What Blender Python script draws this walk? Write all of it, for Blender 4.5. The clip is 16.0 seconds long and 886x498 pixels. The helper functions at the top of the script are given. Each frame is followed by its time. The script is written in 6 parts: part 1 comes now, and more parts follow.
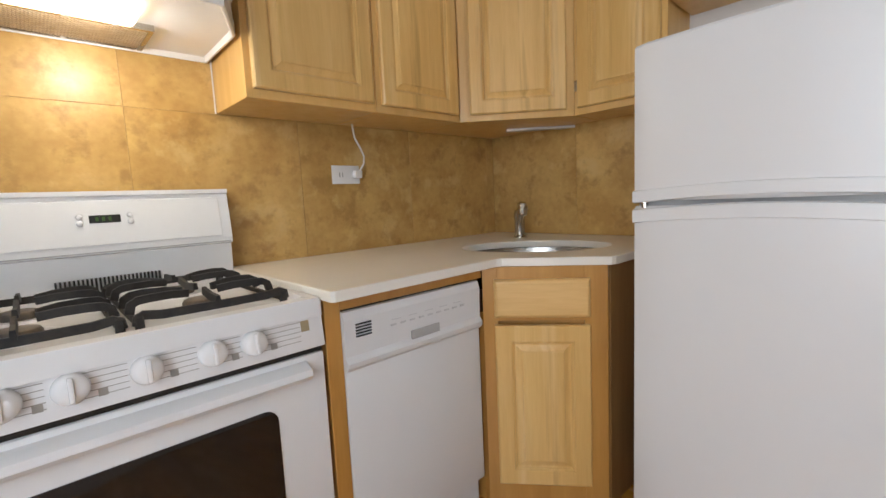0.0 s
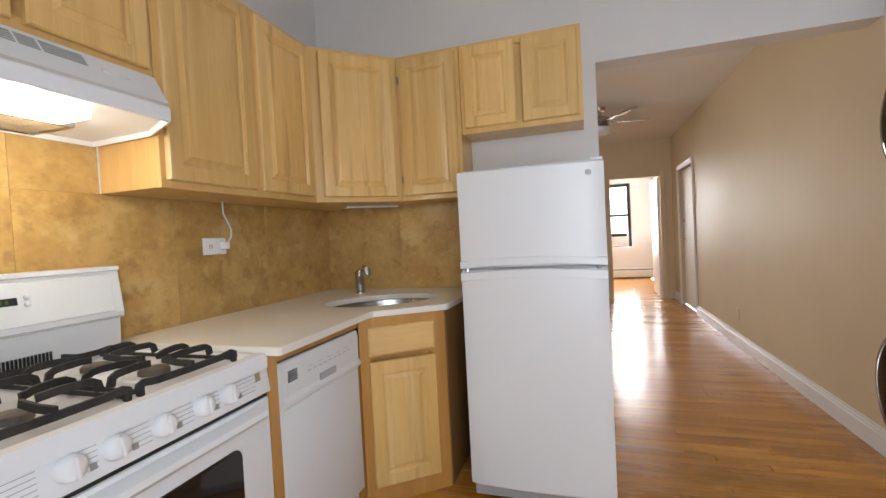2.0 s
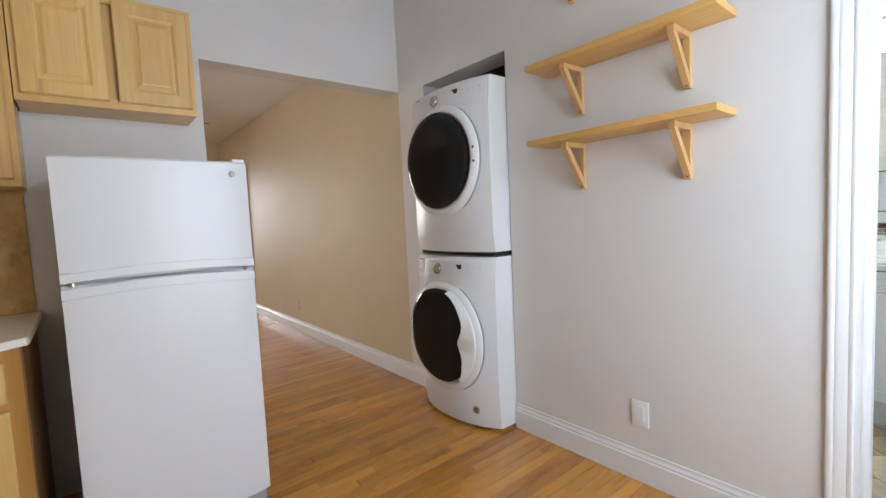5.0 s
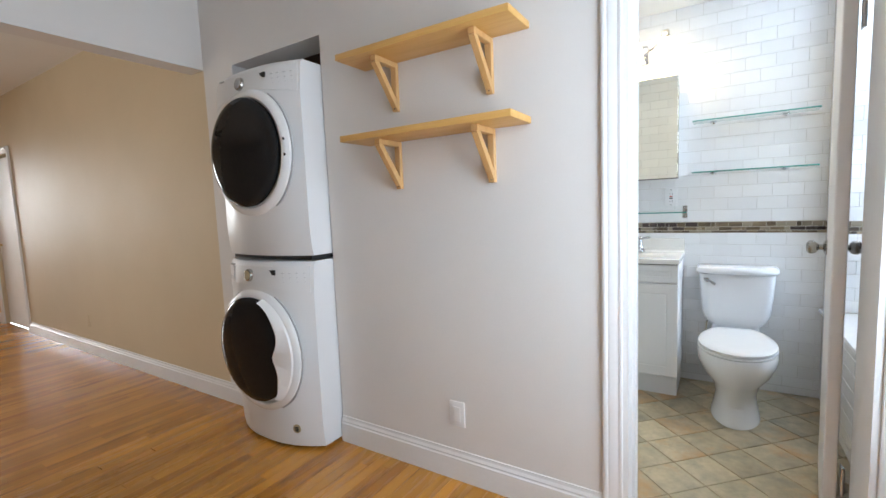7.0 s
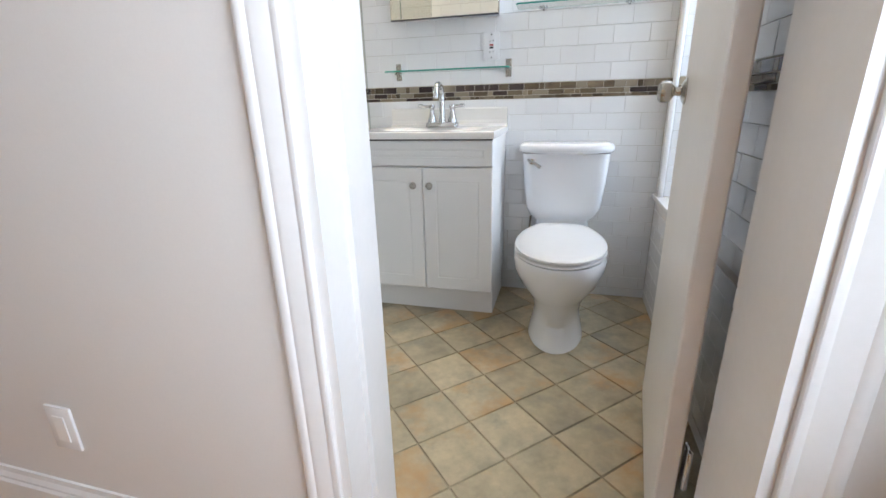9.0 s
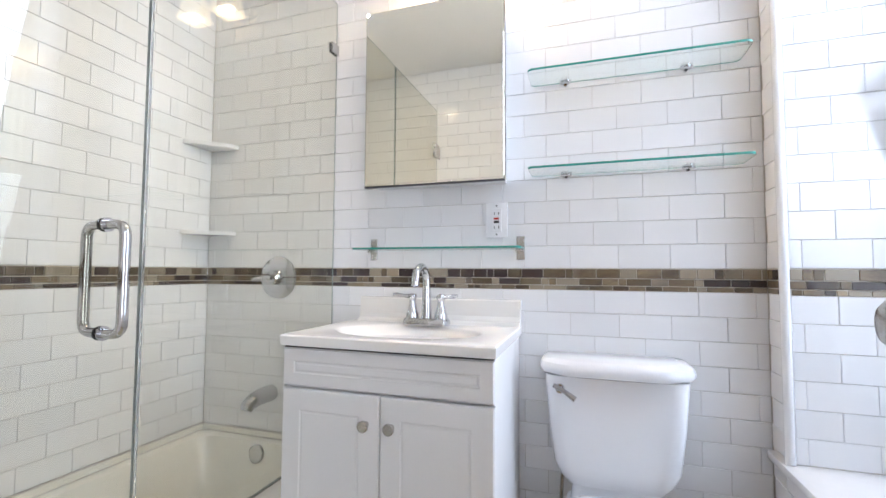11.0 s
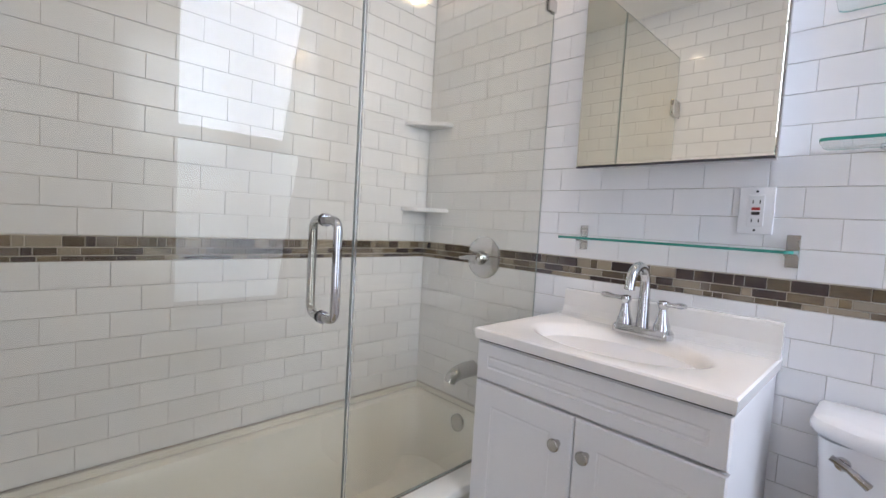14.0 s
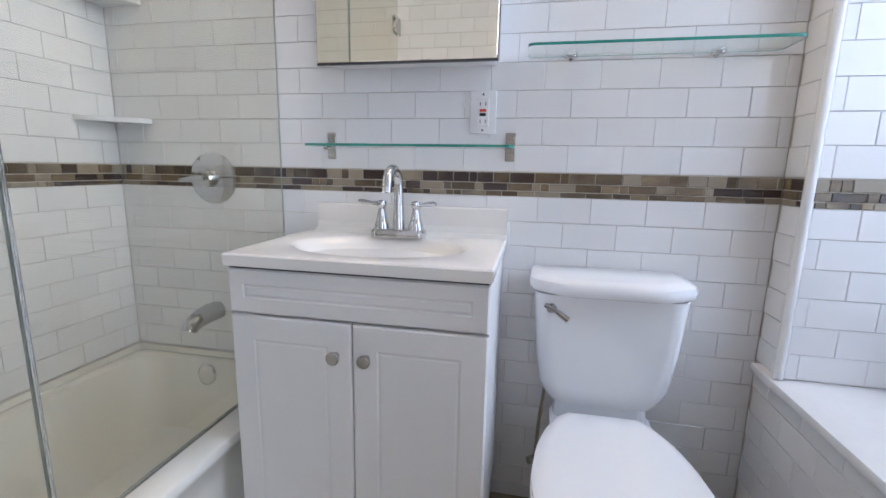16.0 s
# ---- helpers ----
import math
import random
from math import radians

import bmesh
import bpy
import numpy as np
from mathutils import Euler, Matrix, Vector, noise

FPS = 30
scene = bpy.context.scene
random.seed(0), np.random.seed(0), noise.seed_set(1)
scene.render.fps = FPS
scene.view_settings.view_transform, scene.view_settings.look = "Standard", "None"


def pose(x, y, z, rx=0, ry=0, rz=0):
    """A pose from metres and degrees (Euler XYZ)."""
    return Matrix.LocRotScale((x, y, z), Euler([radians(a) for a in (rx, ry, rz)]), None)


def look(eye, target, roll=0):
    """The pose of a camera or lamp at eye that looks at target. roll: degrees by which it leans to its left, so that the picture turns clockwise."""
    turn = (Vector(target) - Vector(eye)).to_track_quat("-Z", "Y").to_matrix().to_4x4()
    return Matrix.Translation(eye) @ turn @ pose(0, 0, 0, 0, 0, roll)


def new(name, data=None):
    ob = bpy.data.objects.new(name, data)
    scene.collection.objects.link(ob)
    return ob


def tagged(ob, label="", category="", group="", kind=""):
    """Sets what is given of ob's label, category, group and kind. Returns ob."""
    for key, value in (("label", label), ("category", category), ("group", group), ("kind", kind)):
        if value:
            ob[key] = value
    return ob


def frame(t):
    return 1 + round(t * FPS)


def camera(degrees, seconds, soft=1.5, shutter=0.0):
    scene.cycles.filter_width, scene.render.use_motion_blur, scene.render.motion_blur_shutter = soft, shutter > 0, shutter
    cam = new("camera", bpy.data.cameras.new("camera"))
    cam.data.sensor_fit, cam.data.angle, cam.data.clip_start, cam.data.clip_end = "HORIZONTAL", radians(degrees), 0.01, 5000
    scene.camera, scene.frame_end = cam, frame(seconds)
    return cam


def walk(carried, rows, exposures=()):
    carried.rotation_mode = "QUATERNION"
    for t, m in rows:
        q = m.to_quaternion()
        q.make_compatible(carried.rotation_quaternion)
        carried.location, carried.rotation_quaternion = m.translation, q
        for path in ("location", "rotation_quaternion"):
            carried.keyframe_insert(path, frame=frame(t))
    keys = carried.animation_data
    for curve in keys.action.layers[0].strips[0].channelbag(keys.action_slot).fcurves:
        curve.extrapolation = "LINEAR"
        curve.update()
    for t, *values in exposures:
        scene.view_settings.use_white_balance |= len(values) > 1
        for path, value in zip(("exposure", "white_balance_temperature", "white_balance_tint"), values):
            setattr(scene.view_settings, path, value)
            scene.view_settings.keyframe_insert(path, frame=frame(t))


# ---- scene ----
cam = camera(90.4, 16.0)
PATH = [
    (0, (-0.031, -0.058, 1.083), (1.324, 1.396, 0.859), -2.7),
    (0.5, (-0.16, -0.054, 1.09), (1.425, 1.153, 0.917), -2.7),
    (1, (-0.387, -0.067, 1.138), (1.398, 0.833, 1.052), -3.3),
    (1.5, (-0.569, -0.099, 1.168), (1.279, 0.663, 1.112), -3.3),
    (2, (-0.663, -0.042, 1.195), (1.24, 0.571, 1.14), -3.0),
    (2.5, (-0.655, 0.072, 1.202), (1.314, 0.421, 1.139), -2.6),
    (3, (-0.563, 0.206, 1.195), (1.435, 0.209, 1.11), -2.0),
    (3.5, (-0.597, 0.318, 1.167), (1.349, -0.129, 1.061), -2.2),
    (4, (-0.679, 0.412, 1.188), (1.133, -0.425, 1.064), -2.2),
    (4.2, (-0.713, 0.425, 1.196), (1.037, -0.535, 1.071), -2.4),
    (6.3, (-0.681, 0.313, 1.228), (0.604, -1.208, 1.048), -2.5),
    (6.5, (-0.695, 0.271, 1.235), (0.531, -1.298, 1.051), -2.5),
    (7, (-0.752, 0.186, 1.224), (0.316, -1.494, 1.034), -2.3),
    (7.5, (-0.787, 0.026, 1.082), (0.144, -1.722, 0.801), -2.5),
    (8, (-0.819, -0.192, 1.054), (-0.059, -1.931, 0.424), -1.8),
    (8.2, (-0.84, -0.329, 1.02), (-0.152, -2.065, 0.304), -1.9),
    (10.3, (-0.793, -1.455, 0.973), (-0.372, -3.398, 0.751), -1.0),
    (10.5, (-0.788, -1.51, 0.983), (-0.329, -3.452, 0.846), -0.8),
    (11, (-0.762, -1.61, 1.048), (-0.141, -3.509, 1.151), 0.3),
    (11.5, (-0.749, -1.682, 1.122), (0.061, -3.491, 1.388), 1.2),
    (12, (-0.774, -1.742, 1.186), (0.241, -3.433, 1.517), 2.0),
    (12.5, (-0.775, -1.774, 1.218), (0.408, -3.354, 1.54), 2.6),
    (13, (-0.76, -1.784, 1.211), (0.579, -3.238, 1.514), 3.1),
    (13.5, (-0.739, -1.767, 1.183), (0.681, -3.162, 1.375), 3.3),
    (14, (-0.724, -1.751, 1.15), (0.707, -3.144, 1.033), 3.3),
    (14.5, (-0.741, -1.732, 1.136), (0.666, -3.113, 0.797), 3.1),
    (15, (-0.725, -1.717, 1.11), (0.519, -3.221, 0.673), 3.6),
    (15.5, (-0.674, -1.749, 1.077), (0.247, -3.474, 0.659), 3.0),
    (16, (-0.621, -1.801, 1.068), (-0.232, -3.729, 0.706), 1.1),
]
walk(cam, [(t, look(eye, target, roll)) for t, eye, target, roll in PATH],
     [(0, -0.10, 6500, 11), (0.5, -0.08, 6400, 11), (1.0, 0.08, 6200, 9), (1.5, 0.0, 6300, 11),
    (2.0, -0.06, 6350, 11), (3.0, -0.06, 6300, 11), (4.2, 0.0, 6100, 10), (6.3, 0.0, 6050, 8),
    (7.2, -0.02, 6050, 8), (8.2, -0.16, 6300, 9), (10.3, 0.13, 6200, 15), (11.0, 0.02, 6200, 16),
    (12.0, -0.24, 6750, 21), (13.5, -0.42, 6400, 20), (14.5, -0.35, 6050, 19), (16, -0.40, 5950, 17)])

# ---- world, lights, exposure ----
world = bpy.data.worlds.new("world")
scene.world = world
world.use_nodes = True
wn = world.node_tree
sky = wn.nodes.new("ShaderNodeTexSky")
sky.sky_type, sky.sun_disc = "NISHITA", False
sky.sun_elevation, sky.sun_rotation = radians(48), radians(120)
wn.links.new(sky.outputs[0], wn.nodes["Background"].inputs["Color"])
wn.nodes["Background"].inputs["Strength"].default_value = 0.14


def area_lamp(name, eye, target, sx, sy, watts, color=(1, 1, 1)):
    d = bpy.data.lights.new(name, "AREA")
    d.shape, d.size, d.size_y, d.energy, d.color = "RECTANGLE", sx, sy, watts, color
    ob = new(name, d)
    ob.matrix_world = look(eye, target)
    return ob


def bulb_lamp(name, place, watts, radius, color):
    d = bpy.data.lights.new(name, "POINT")
    d.energy, d.shadow_soft_size, d.color = watts, radius, color
    ob = new(name, d)
    ob.location = place
    return ob


DAY = (0.82, 0.91, 1.0)
WARM = (1.0, 0.82, 0.58)
area_lamp("kitchen_window_light", (-1.395, -0.62, 1.42), (2, -0.62, 1.5), 1.1, 1.6, 46, DAY)
area_lamp("bath_window_light", (-1.575, -2.64, 1.99), (1, -2.64, 1.2), 0.66, 0.80, 15.5, (0.76, 0.87, 1.0))
area_lamp("bath_window_light", (-1.575, -2.64, 1.06), (1, -2.64, 0.3), 0.66, 0.92, 6.5, (0.76, 0.87, 1.0))
area_lamp("bedroom_window_light", (10.38, -0.65, 1.45), (4, -0.9, 1.0), 1.0, 1.5, 150, (1, 0.98, 0.95))
# fill lamp added out of view to brighten the living room
area_lamp("living_fill_light", (3.4, 2.55, 1.45), (3.6, -1.4, 1.0), 1.3, 1.5, 36, (1, 0.96, 0.88))
bulb_lamp("hood_bulb_light", (0.12, 1.335, 1.530), 4.0, 0.03, (1, 0.94, 0.83))
for lx in (-0.262, -0.438):
    bulb_lamp("vanity_bulb_light", (lx, -2.99, 2.12), 6.2, 0.03, (1.0, 0.75, 0.44))

DOWN = [(0.36, -2.40), (-0.35, -2.62)]
for dx, dy in DOWN:
    d = bpy.data.lights.new("downlight_lamp", "AREA")
    d.shape, d.size, d.energy, d.color = "DISK", 0.09, 2.8 if dx < 0 else 1.7, WARM
    new("downlight_lamp", d).location = (dx, dy, 2.406)

# ---- building helpers ----
ORIGIN = {}


def thing(name, place, label, category, group="", kind="", rz=0.0):
    ob = new(name)
    m = pose(*place, 0, 0, rz)
    ob.matrix_basis = m
    ORIGIN[ob] = m
    ob.empty_display_size = 0.1
    return tagged(ob, label, category, group, kind)


def link_mesh(name, bm, mats):
    bmesh.ops.recalc_face_normals(bm, faces=bm.faces)
    me = bpy.data.meshes.new(name)
    bm.to_mesh(me)
    bm.free()
    for m in mats if isinstance(mats, (list, tuple)) else [mats]:
        me.materials.append(m)
    return me


def smooth(me, angle=35):
    me.polygons.foreach_set("use_smooth", [True] * len(me.polygons))
    me.set_sharp_from_angle(angle=radians(angle))


def part(name, bm, material, parent, label="", smoothed=True):
    """One mesh, given in world coordinates, as a part of a thing or of a part."""
    m = ORIGIN[parent]
    bm.transform(m.inverted())
    me = link_mesh(name, bm, material)
    if smoothed:
        smooth(me)
    ob = new(name, me)
    ob.parent = parent
    ORIGIN[ob] = m
    return tagged(ob, label)


def solo(name, bm, material, label, category, kind="", group="", smoothed=True):
    """A thing or a piece of the setting that is one mesh, in world coordinates."""
    me = link_mesh(name, bm, material)
    if smoothed:
        smooth(me)
    ob = new(name, me)
    ORIGIN[ob] = Matrix.Identity(4)
    return tagged(ob, label, category, group, kind)


def box(bm, a, b, bevel=0.0, seg=2, m=None, mi=0):
    a, b = [min(p, q) for p, q in zip(a, b)], [max(p, q) for p, q in zip(a, b)]
    vs = [bm.verts.new((x, y, z)) for z in (a[2], b[2]) for y in (a[1], b[1]) for x in (a[0], b[0])]
    fs = [bm.faces.new([vs[i] for i in f]) for f in ((0, 2, 3, 1), (4, 5, 7, 6), (0, 1, 5, 4), (2, 6, 7, 3), (0, 4, 6, 2), (1, 3, 7, 5))]
    for f in fs:
        f.material_index = mi
    if bevel:
        es = list({e for f in fs for e in f.edges})
        r = bmesh.ops.bevel(bm, geom=es, offset=bevel, segments=seg, profile=0.6, affect="EDGES")
        for f in r["faces"]:
            f.material_index = mi
        vs = list({v for f in r["faces"] for v in f.verts} | {v for v in vs if v.is_valid})
    if m is not None:
        bmesh.ops.transform(bm, matrix=m, verts=vs)
    return bm


def one_box(a, b, bevel=0.0, seg=2, m=None):
    return box(bmesh.new(), a, b, bevel, seg, m)


def loft(bm, rings, cap0=True, cap1=True, closed=True, mi=0):
    loops = [[bm.verts.new(p) for p in r] for r in rings]
    n = len(loops[0])
    for u, v in zip(loops, loops[1:]):
        for i in range(n if closed else n - 1):
            j = (i + 1) % n
            bm.faces.new((u[i], u[j], v[j], v[i])).material_index = mi
    if cap0:
        bm.faces.new(loops[0][::-1]).material_index = mi
    if cap1:
        bm.faces.new(loops[-1]).material_index = mi
    return bm


def lathe(bm, prof, m=None, n=24, mi=0):
    """Profile of (radius, height) turned round z, then placed by m."""
    m = m or Matrix.Identity(4)
    rings = [[m @ Vector((r * math.cos(2 * math.pi * i / n), r * math.sin(2 * math.pi * i / n), h)) for i in range(n)] for r, h in prof]
    return loft(bm, rings, mi=mi)


def axis(p, way):
    """A pose at p whose z axis points along way."""
    return Matrix.Translation(p) @ Vector(way).to_track_quat("Z", "Y").to_matrix().to_4x4()


def cyl(bm, p, q, r, r2=None, n=16, mi=0):
    p, q = Vector(p), Vector(q)
    return lathe(bm, [(r, 0), (r if r2 is None else r2, (q - p).length)], axis(p, q - p), n, mi)


def tube(bm, pts, r, n=10, closed=False, mi=0, flat=1.0):
    pts = [Vector(p) for p in pts]
    rings, side = [], None
    k = len(pts)
    for i, p in enumerate(pts):
        a = pts[(i - 1) % k] if closed or i else p
        b = pts[(i + 1) % k] if closed or i < k - 1 else p
        t = (b - a).normalized()
        if side is None:
            side = t.orthogonal().normalized()
        side = (side - t * side.dot(t)).normalized()
        up = t.cross(side)
        rr = r[i] if isinstance(r, (list, tuple)) else r
        rings.append([p + side * rr * math.cos(2 * math.pi * j / n) + up * rr * flat * math.sin(2 * math.pi * j / n) for j in range(n)])
    if closed:
        rings.append(rings[0])
    return loft(bm, rings, not closed, not closed, mi=mi)


def arc(c, u, v, r, a0, a1, n=8):
    c, u, v = Vector(c), Vector(u), Vector(v)
    return [c + u * r * math.cos(radians(a0 + (a1 - a0) * i / n)) + v * r * math.sin(radians(a0 + (a1 - a0) * i / n)) for i in range(n + 1)]


def prism(bm, poly, z0, z1, bevel=0.0, mi=0):
    lo = [bm.verts.new((x, y, z0)) for x, y in poly]
    hi = [bm.verts.new((x, y, z1)) for x, y in poly]
    n = len(poly)
    fs = [bm.faces.new(lo[::-1]), bm.faces.new(hi)] + [bm.faces.new((lo[i], lo[(i + 1) % n], hi[(i + 1) % n], hi[i])) for i in range(n)]
    for f in fs:
        f.material_index = mi
    if bevel:
        bmesh.ops.bevel(bm, geom=list({e for f in fs[:2] for e in f.edges}), offset=bevel, segments=2, profile=0.6, affect="EDGES")
    return bm


def rr_ring(cx, cy, hx, hy, r, z, n=6):
    """A rounded rectangle in the plan."""
    out = []
    for sx, sy, a in ((1, 1, 0), (-1, 1, 90), (-1, -1, 180), (1, -1, 270)):
        for i in range(n + 1):
            t = radians(a + 90 * i / n)
            out.append(Vector((cx + sx * (hx - r) + r * math.cos(t), cy + sy * (hy - r) + r * math.sin(t), z)))
    return out


def ell_ring(cx, cy, rx, rf, rb, z, n=40, power=2.0):
    """An egg: half depth rf towards +y, rb towards -y."""
    out = []
    for i in range(n):
        t = 2 * math.pi * i / n
        c, s = math.cos(t), math.sin(t)
        e = 2.0 / power
        out.append(Vector((cx + rx * abs(c) ** e * (1 if c > 0 else -1), cy + (rf if s > 0 else rb) * abs(s) ** e * (1 if s > 0 else -1), z)))
    return out


def panel_rings(bm, w, h, steps, thick, m):
    """A moulded panel front: x across, z up, its face towards -y; steps of (inset, depth)."""
    rings = [[(0, thick, 0), (w, thick, 0), (w, thick, h), (0, thick, h)]]
    for i, d in steps:
        rings.append([(i, d, i), (w - i, d, i), (w - i, d, h - i), (i, d, h - i)])
    loft(bm, [[m @ Vector(p) for p in r] for r in rings])
    return bm


RAISED = [(0, 0.005), (0.005, 0.0), (0.054, 0.0), (0.056, 0.004), (0.060, 0.005), (0.064, 0.011), (0.070, 0.011), (0.086, 0.004), (0.088, 0.001), (0.094, 0.0)]
SLAB = [(0, 0.008), (0.006, 0.002), (0.012, 0.0)]


# ---- materials ----
def material(name, c1, c2=None, rough=0.5, metal=0.0, scale=6.0, stretch=(1, 1, 1), fine=60.0, bump=0.05, rough_var=0.08, coat=0.0, spread=1.0, per_object=0.0, per_island=0.0, spec=0.5):
    m = bpy.data.materials.new(name)
    m.use_nodes = True
    nt = m.node_tree
    N, L = nt.nodes, nt.links
    b = N["Principled BSDF"]
    c2 = c2 or tuple(v * 0.86 for v in c1)
    tc = N.new("ShaderNodeTexCoord")
    mp = N.new("ShaderNodeMapping")
    mp.inputs["Scale"].default_value = stretch
    L.new(tc.outputs["Object"], mp.inputs["Vector"])
    vec = mp.outputs["Vector"]
    info = N.new("ShaderNodeObjectInfo")
    if per_object or per_island:
        rnd = info.outputs["Random"]
        if per_island:
            g = N.new("ShaderNodeNewGeometry")
            rnd = g.outputs["Random Per Island"]
        add = N.new("ShaderNodeVectorMath")
        add.operation = "MULTIPLY_ADD"
        add.inputs[1].default_value = (37.0, 53.0, 19.0)
        L.new(rnd, add.inputs[0])
        L.new(vec, add.inputs[2])
        vec = add.outputs[0]
    n1 = N.new("ShaderNodeTexNoise")
    n1.inputs["Scale"].default_value, n1.inputs["Detail"].default_value, n1.inputs["Roughness"].default_value = scale, 6, 0.6
    n2 = N.new("ShaderNodeTexNoise")
    n2.inputs["Scale"].default_value, n2.inputs["Detail"].default_value = fine, 3
    L.new(vec, n1.inputs["Vector"])
    L.new(vec, n2.inputs["Vector"])
    mix = N.new("ShaderNodeMix")
    mix.data_type = "RGBA"
    mix.inputs["A"].default_value, mix.inputs["B"].default_value = (*c1, 1), (*c2, 1)
    ramp = N.new("ShaderNodeMapRange")
    ramp.inputs["From Min"].default_value, ramp.inputs["From Max"].default_value = 0.5 - 0.2 * spread, 0.5 + 0.2 * spread
    s = N.new("ShaderNodeMath")
    s.operation = "MULTIPLY_ADD"
    s.inputs[1].default_value, s.inputs[2].default_value = 0.3, -0.15
    L.new(n2.outputs["Fac"], s.inputs[0])
    t = N.new("ShaderNodeMath")
    L.new(n1.outputs["Fac"], t.inputs[0])
    L.new(s.outputs[0], t.inputs[1])
    L.new(t.outputs[0], ramp.inputs["Value"])
    L.new(ramp.outputs["Result"], mix.inputs["Factor"])
    col = mix.outputs["Result"]
    if per_object or per_island:
        hsv = N.new("ShaderNodeHueSaturation")
        k = N.new("ShaderNodeMapRange")
        amt = per_object or per_island
        k.inputs["To Min"].default_value, k.inputs["To Max"].default_value = 1 - amt, 1 + amt
        L.new(rnd, k.inputs["Value"])
        L.new(k.outputs["Result"], hsv.inputs["Value"])
        L.new(col, hsv.inputs["Color"])
        col = hsv.outputs["Color"]
    L.new(col, b.inputs["Base Color"])
    b.inputs["Metallic"].default_value = metal
    b.inputs["Coat Weight"].default_value = coat
    b.inputs["Coat Roughness"].default_value = 0.12
    b.inputs["Specular IOR Level"].default_value = spec
    rr = N.new("ShaderNodeMapRange")
    rr.inputs["To Min"].default_value, rr.inputs["To Max"].default_value = max(0.02, rough - rough_var), rough + rough_var
    L.new(n1.outputs["Fac"], rr.inputs["Value"])
    L.new(rr.outputs["Result"], b.inputs["Roughness"])
    if bump:
        bp = N.new("ShaderNodeBump")
        bp.inputs["Strength"].default_value, bp.inputs["Distance"].default_value = bump, 0.004
        L.new(t.outputs[0], bp.inputs["Height"])
        L.new(bp.outputs["Normal"], b.inputs["Normal"])
    return m


def stained(m, color, scale, low, high, seed=3.0, stretch=(1, 1, 1), amount=1.0):
    """Lays patches of one more colour over a material's base colour."""
    nt = m.node_tree
    N, L = nt.nodes, nt.links
    b = N["Principled BSDF"]
    old = b.inputs["Base Color"].links[0].from_socket
    tc, info = N.new("ShaderNodeTexCoord"), N.new("ShaderNodeObjectInfo")
    mp = N.new("ShaderNodeMapping")
    mp.inputs["Scale"].default_value, mp.inputs["Location"].default_value = stretch, (seed, seed * 1.7, seed * 0.6)
    add = N.new("ShaderNodeVectorMath")
    add.operation = "MULTIPLY_ADD"
    add.inputs[1].default_value = (91.0, 67.0, 43.0)
    n = N.new("ShaderNodeTexNoise")
    n.inputs["Scale"].default_value, n.inputs["Detail"].default_value, n.inputs["Roughness"].default_value = scale, 5, 0.62
    r = N.new("ShaderNodeMapRange")
    r.inputs["From Min"].default_value, r.inputs["From Max"].default_value, r.inputs["To Max"].default_value = low, high, amount
    mix = N.new("ShaderNodeMix")
    mix.data_type = "RGBA"
    mix.inputs["B"].default_value = (*color, 1)
    L.new(tc.outputs["Object"], mp.inputs["Vector"])
    L.new(info.outputs["Random"], add.inputs[0])
    L.new(mp.outputs["Vector"], add.inputs[2])
    L.new(add.outputs[0], n.inputs["Vector"])
    L.new(n.outputs["Fac"], r.inputs["Value"])
    L.new(r.outputs["Result"], mix.inputs["Factor"])
    L.new(old, mix.inputs["A"])
    L.new(mix.outputs["Result"], b.inputs["Base Color"])
    return m


def glass(name, color, rough=0.0):
    m = bpy.data.materials.new(name)
    m.use_nodes = True
    b = m.node_tree.nodes["Principled BSDF"]
    b.inputs["Base Color"].default_value = (*color, 1)
    b.inputs["Transmission Weight"].default_value = 1.0
    b.inputs["Roughness"].default_value = rough
    b.inputs["IOR"].default_value = 1.45
    return m


def glow(name, color, strength):
    m = bpy.data.materials.new(name)
    m.use_nodes = True
    b = m.node_tree.nodes["Principled BSDF"]
    b.inputs["Base Color"].default_value = (0.85, 0.82, 0.75, 1)
    b.inputs["Emission Color"].default_value = (*color, 1)
    b.inputs["Emission Strength"].default_value = strength
    b.inputs["Roughness"].default_value = 0.35
    return m


PAINT = material("kitchen_wall_paint", (0.72, 0.69, 0.665), (0.68, 0.65, 0.625), 0.58, scale=1.3, fine=220, bump=0.04)
CREAM = material("cream_wall_paint", (0.64, 0.525, 0.355), (0.60, 0.485, 0.32), 0.56, scale=1.1, fine=120, bump=0.05, rough_var=0.08, spec=0.4)
CEIL = material("ceiling_paint", (0.78, 0.76, 0.73), (0.74, 0.72, 0.69), 0.8, scale=1.2, fine=180, bump=0.04)
BATHCEIL = material("bathroom_ceiling_paint", (0.87, 0.86, 0.84), (0.84, 0.83, 0.81), 0.7, scale=1.2, fine=180, bump=0.04)
TRIM = material("white_trim_paint", (0.78, 0.77, 0.77), (0.73, 0.72, 0.71), 0.35, scale=4, fine=70, bump=0.03)
DOORPAINT = material("door_paint", (0.74, 0.71, 0.69), (0.70, 0.67, 0.64), 0.38, scale=2.5, fine=60, bump=0.05)
CLOSETPAINT = material("closet_door_paint", (0.76, 0.74, 0.71), (0.72, 0.70, 0.67), 0.55, scale=2.5, fine=60, bump=0.05, spec=0.35)
MAPLE = material("honey_maple", (0.83, 0.55, 0.21), (0.70, 0.42, 0.132), 0.34, scale=2.2, stretch=(8, 8, 0.45), fine=30, bump=0.03, coat=0.25, spread=1.0, per_object=0.09)
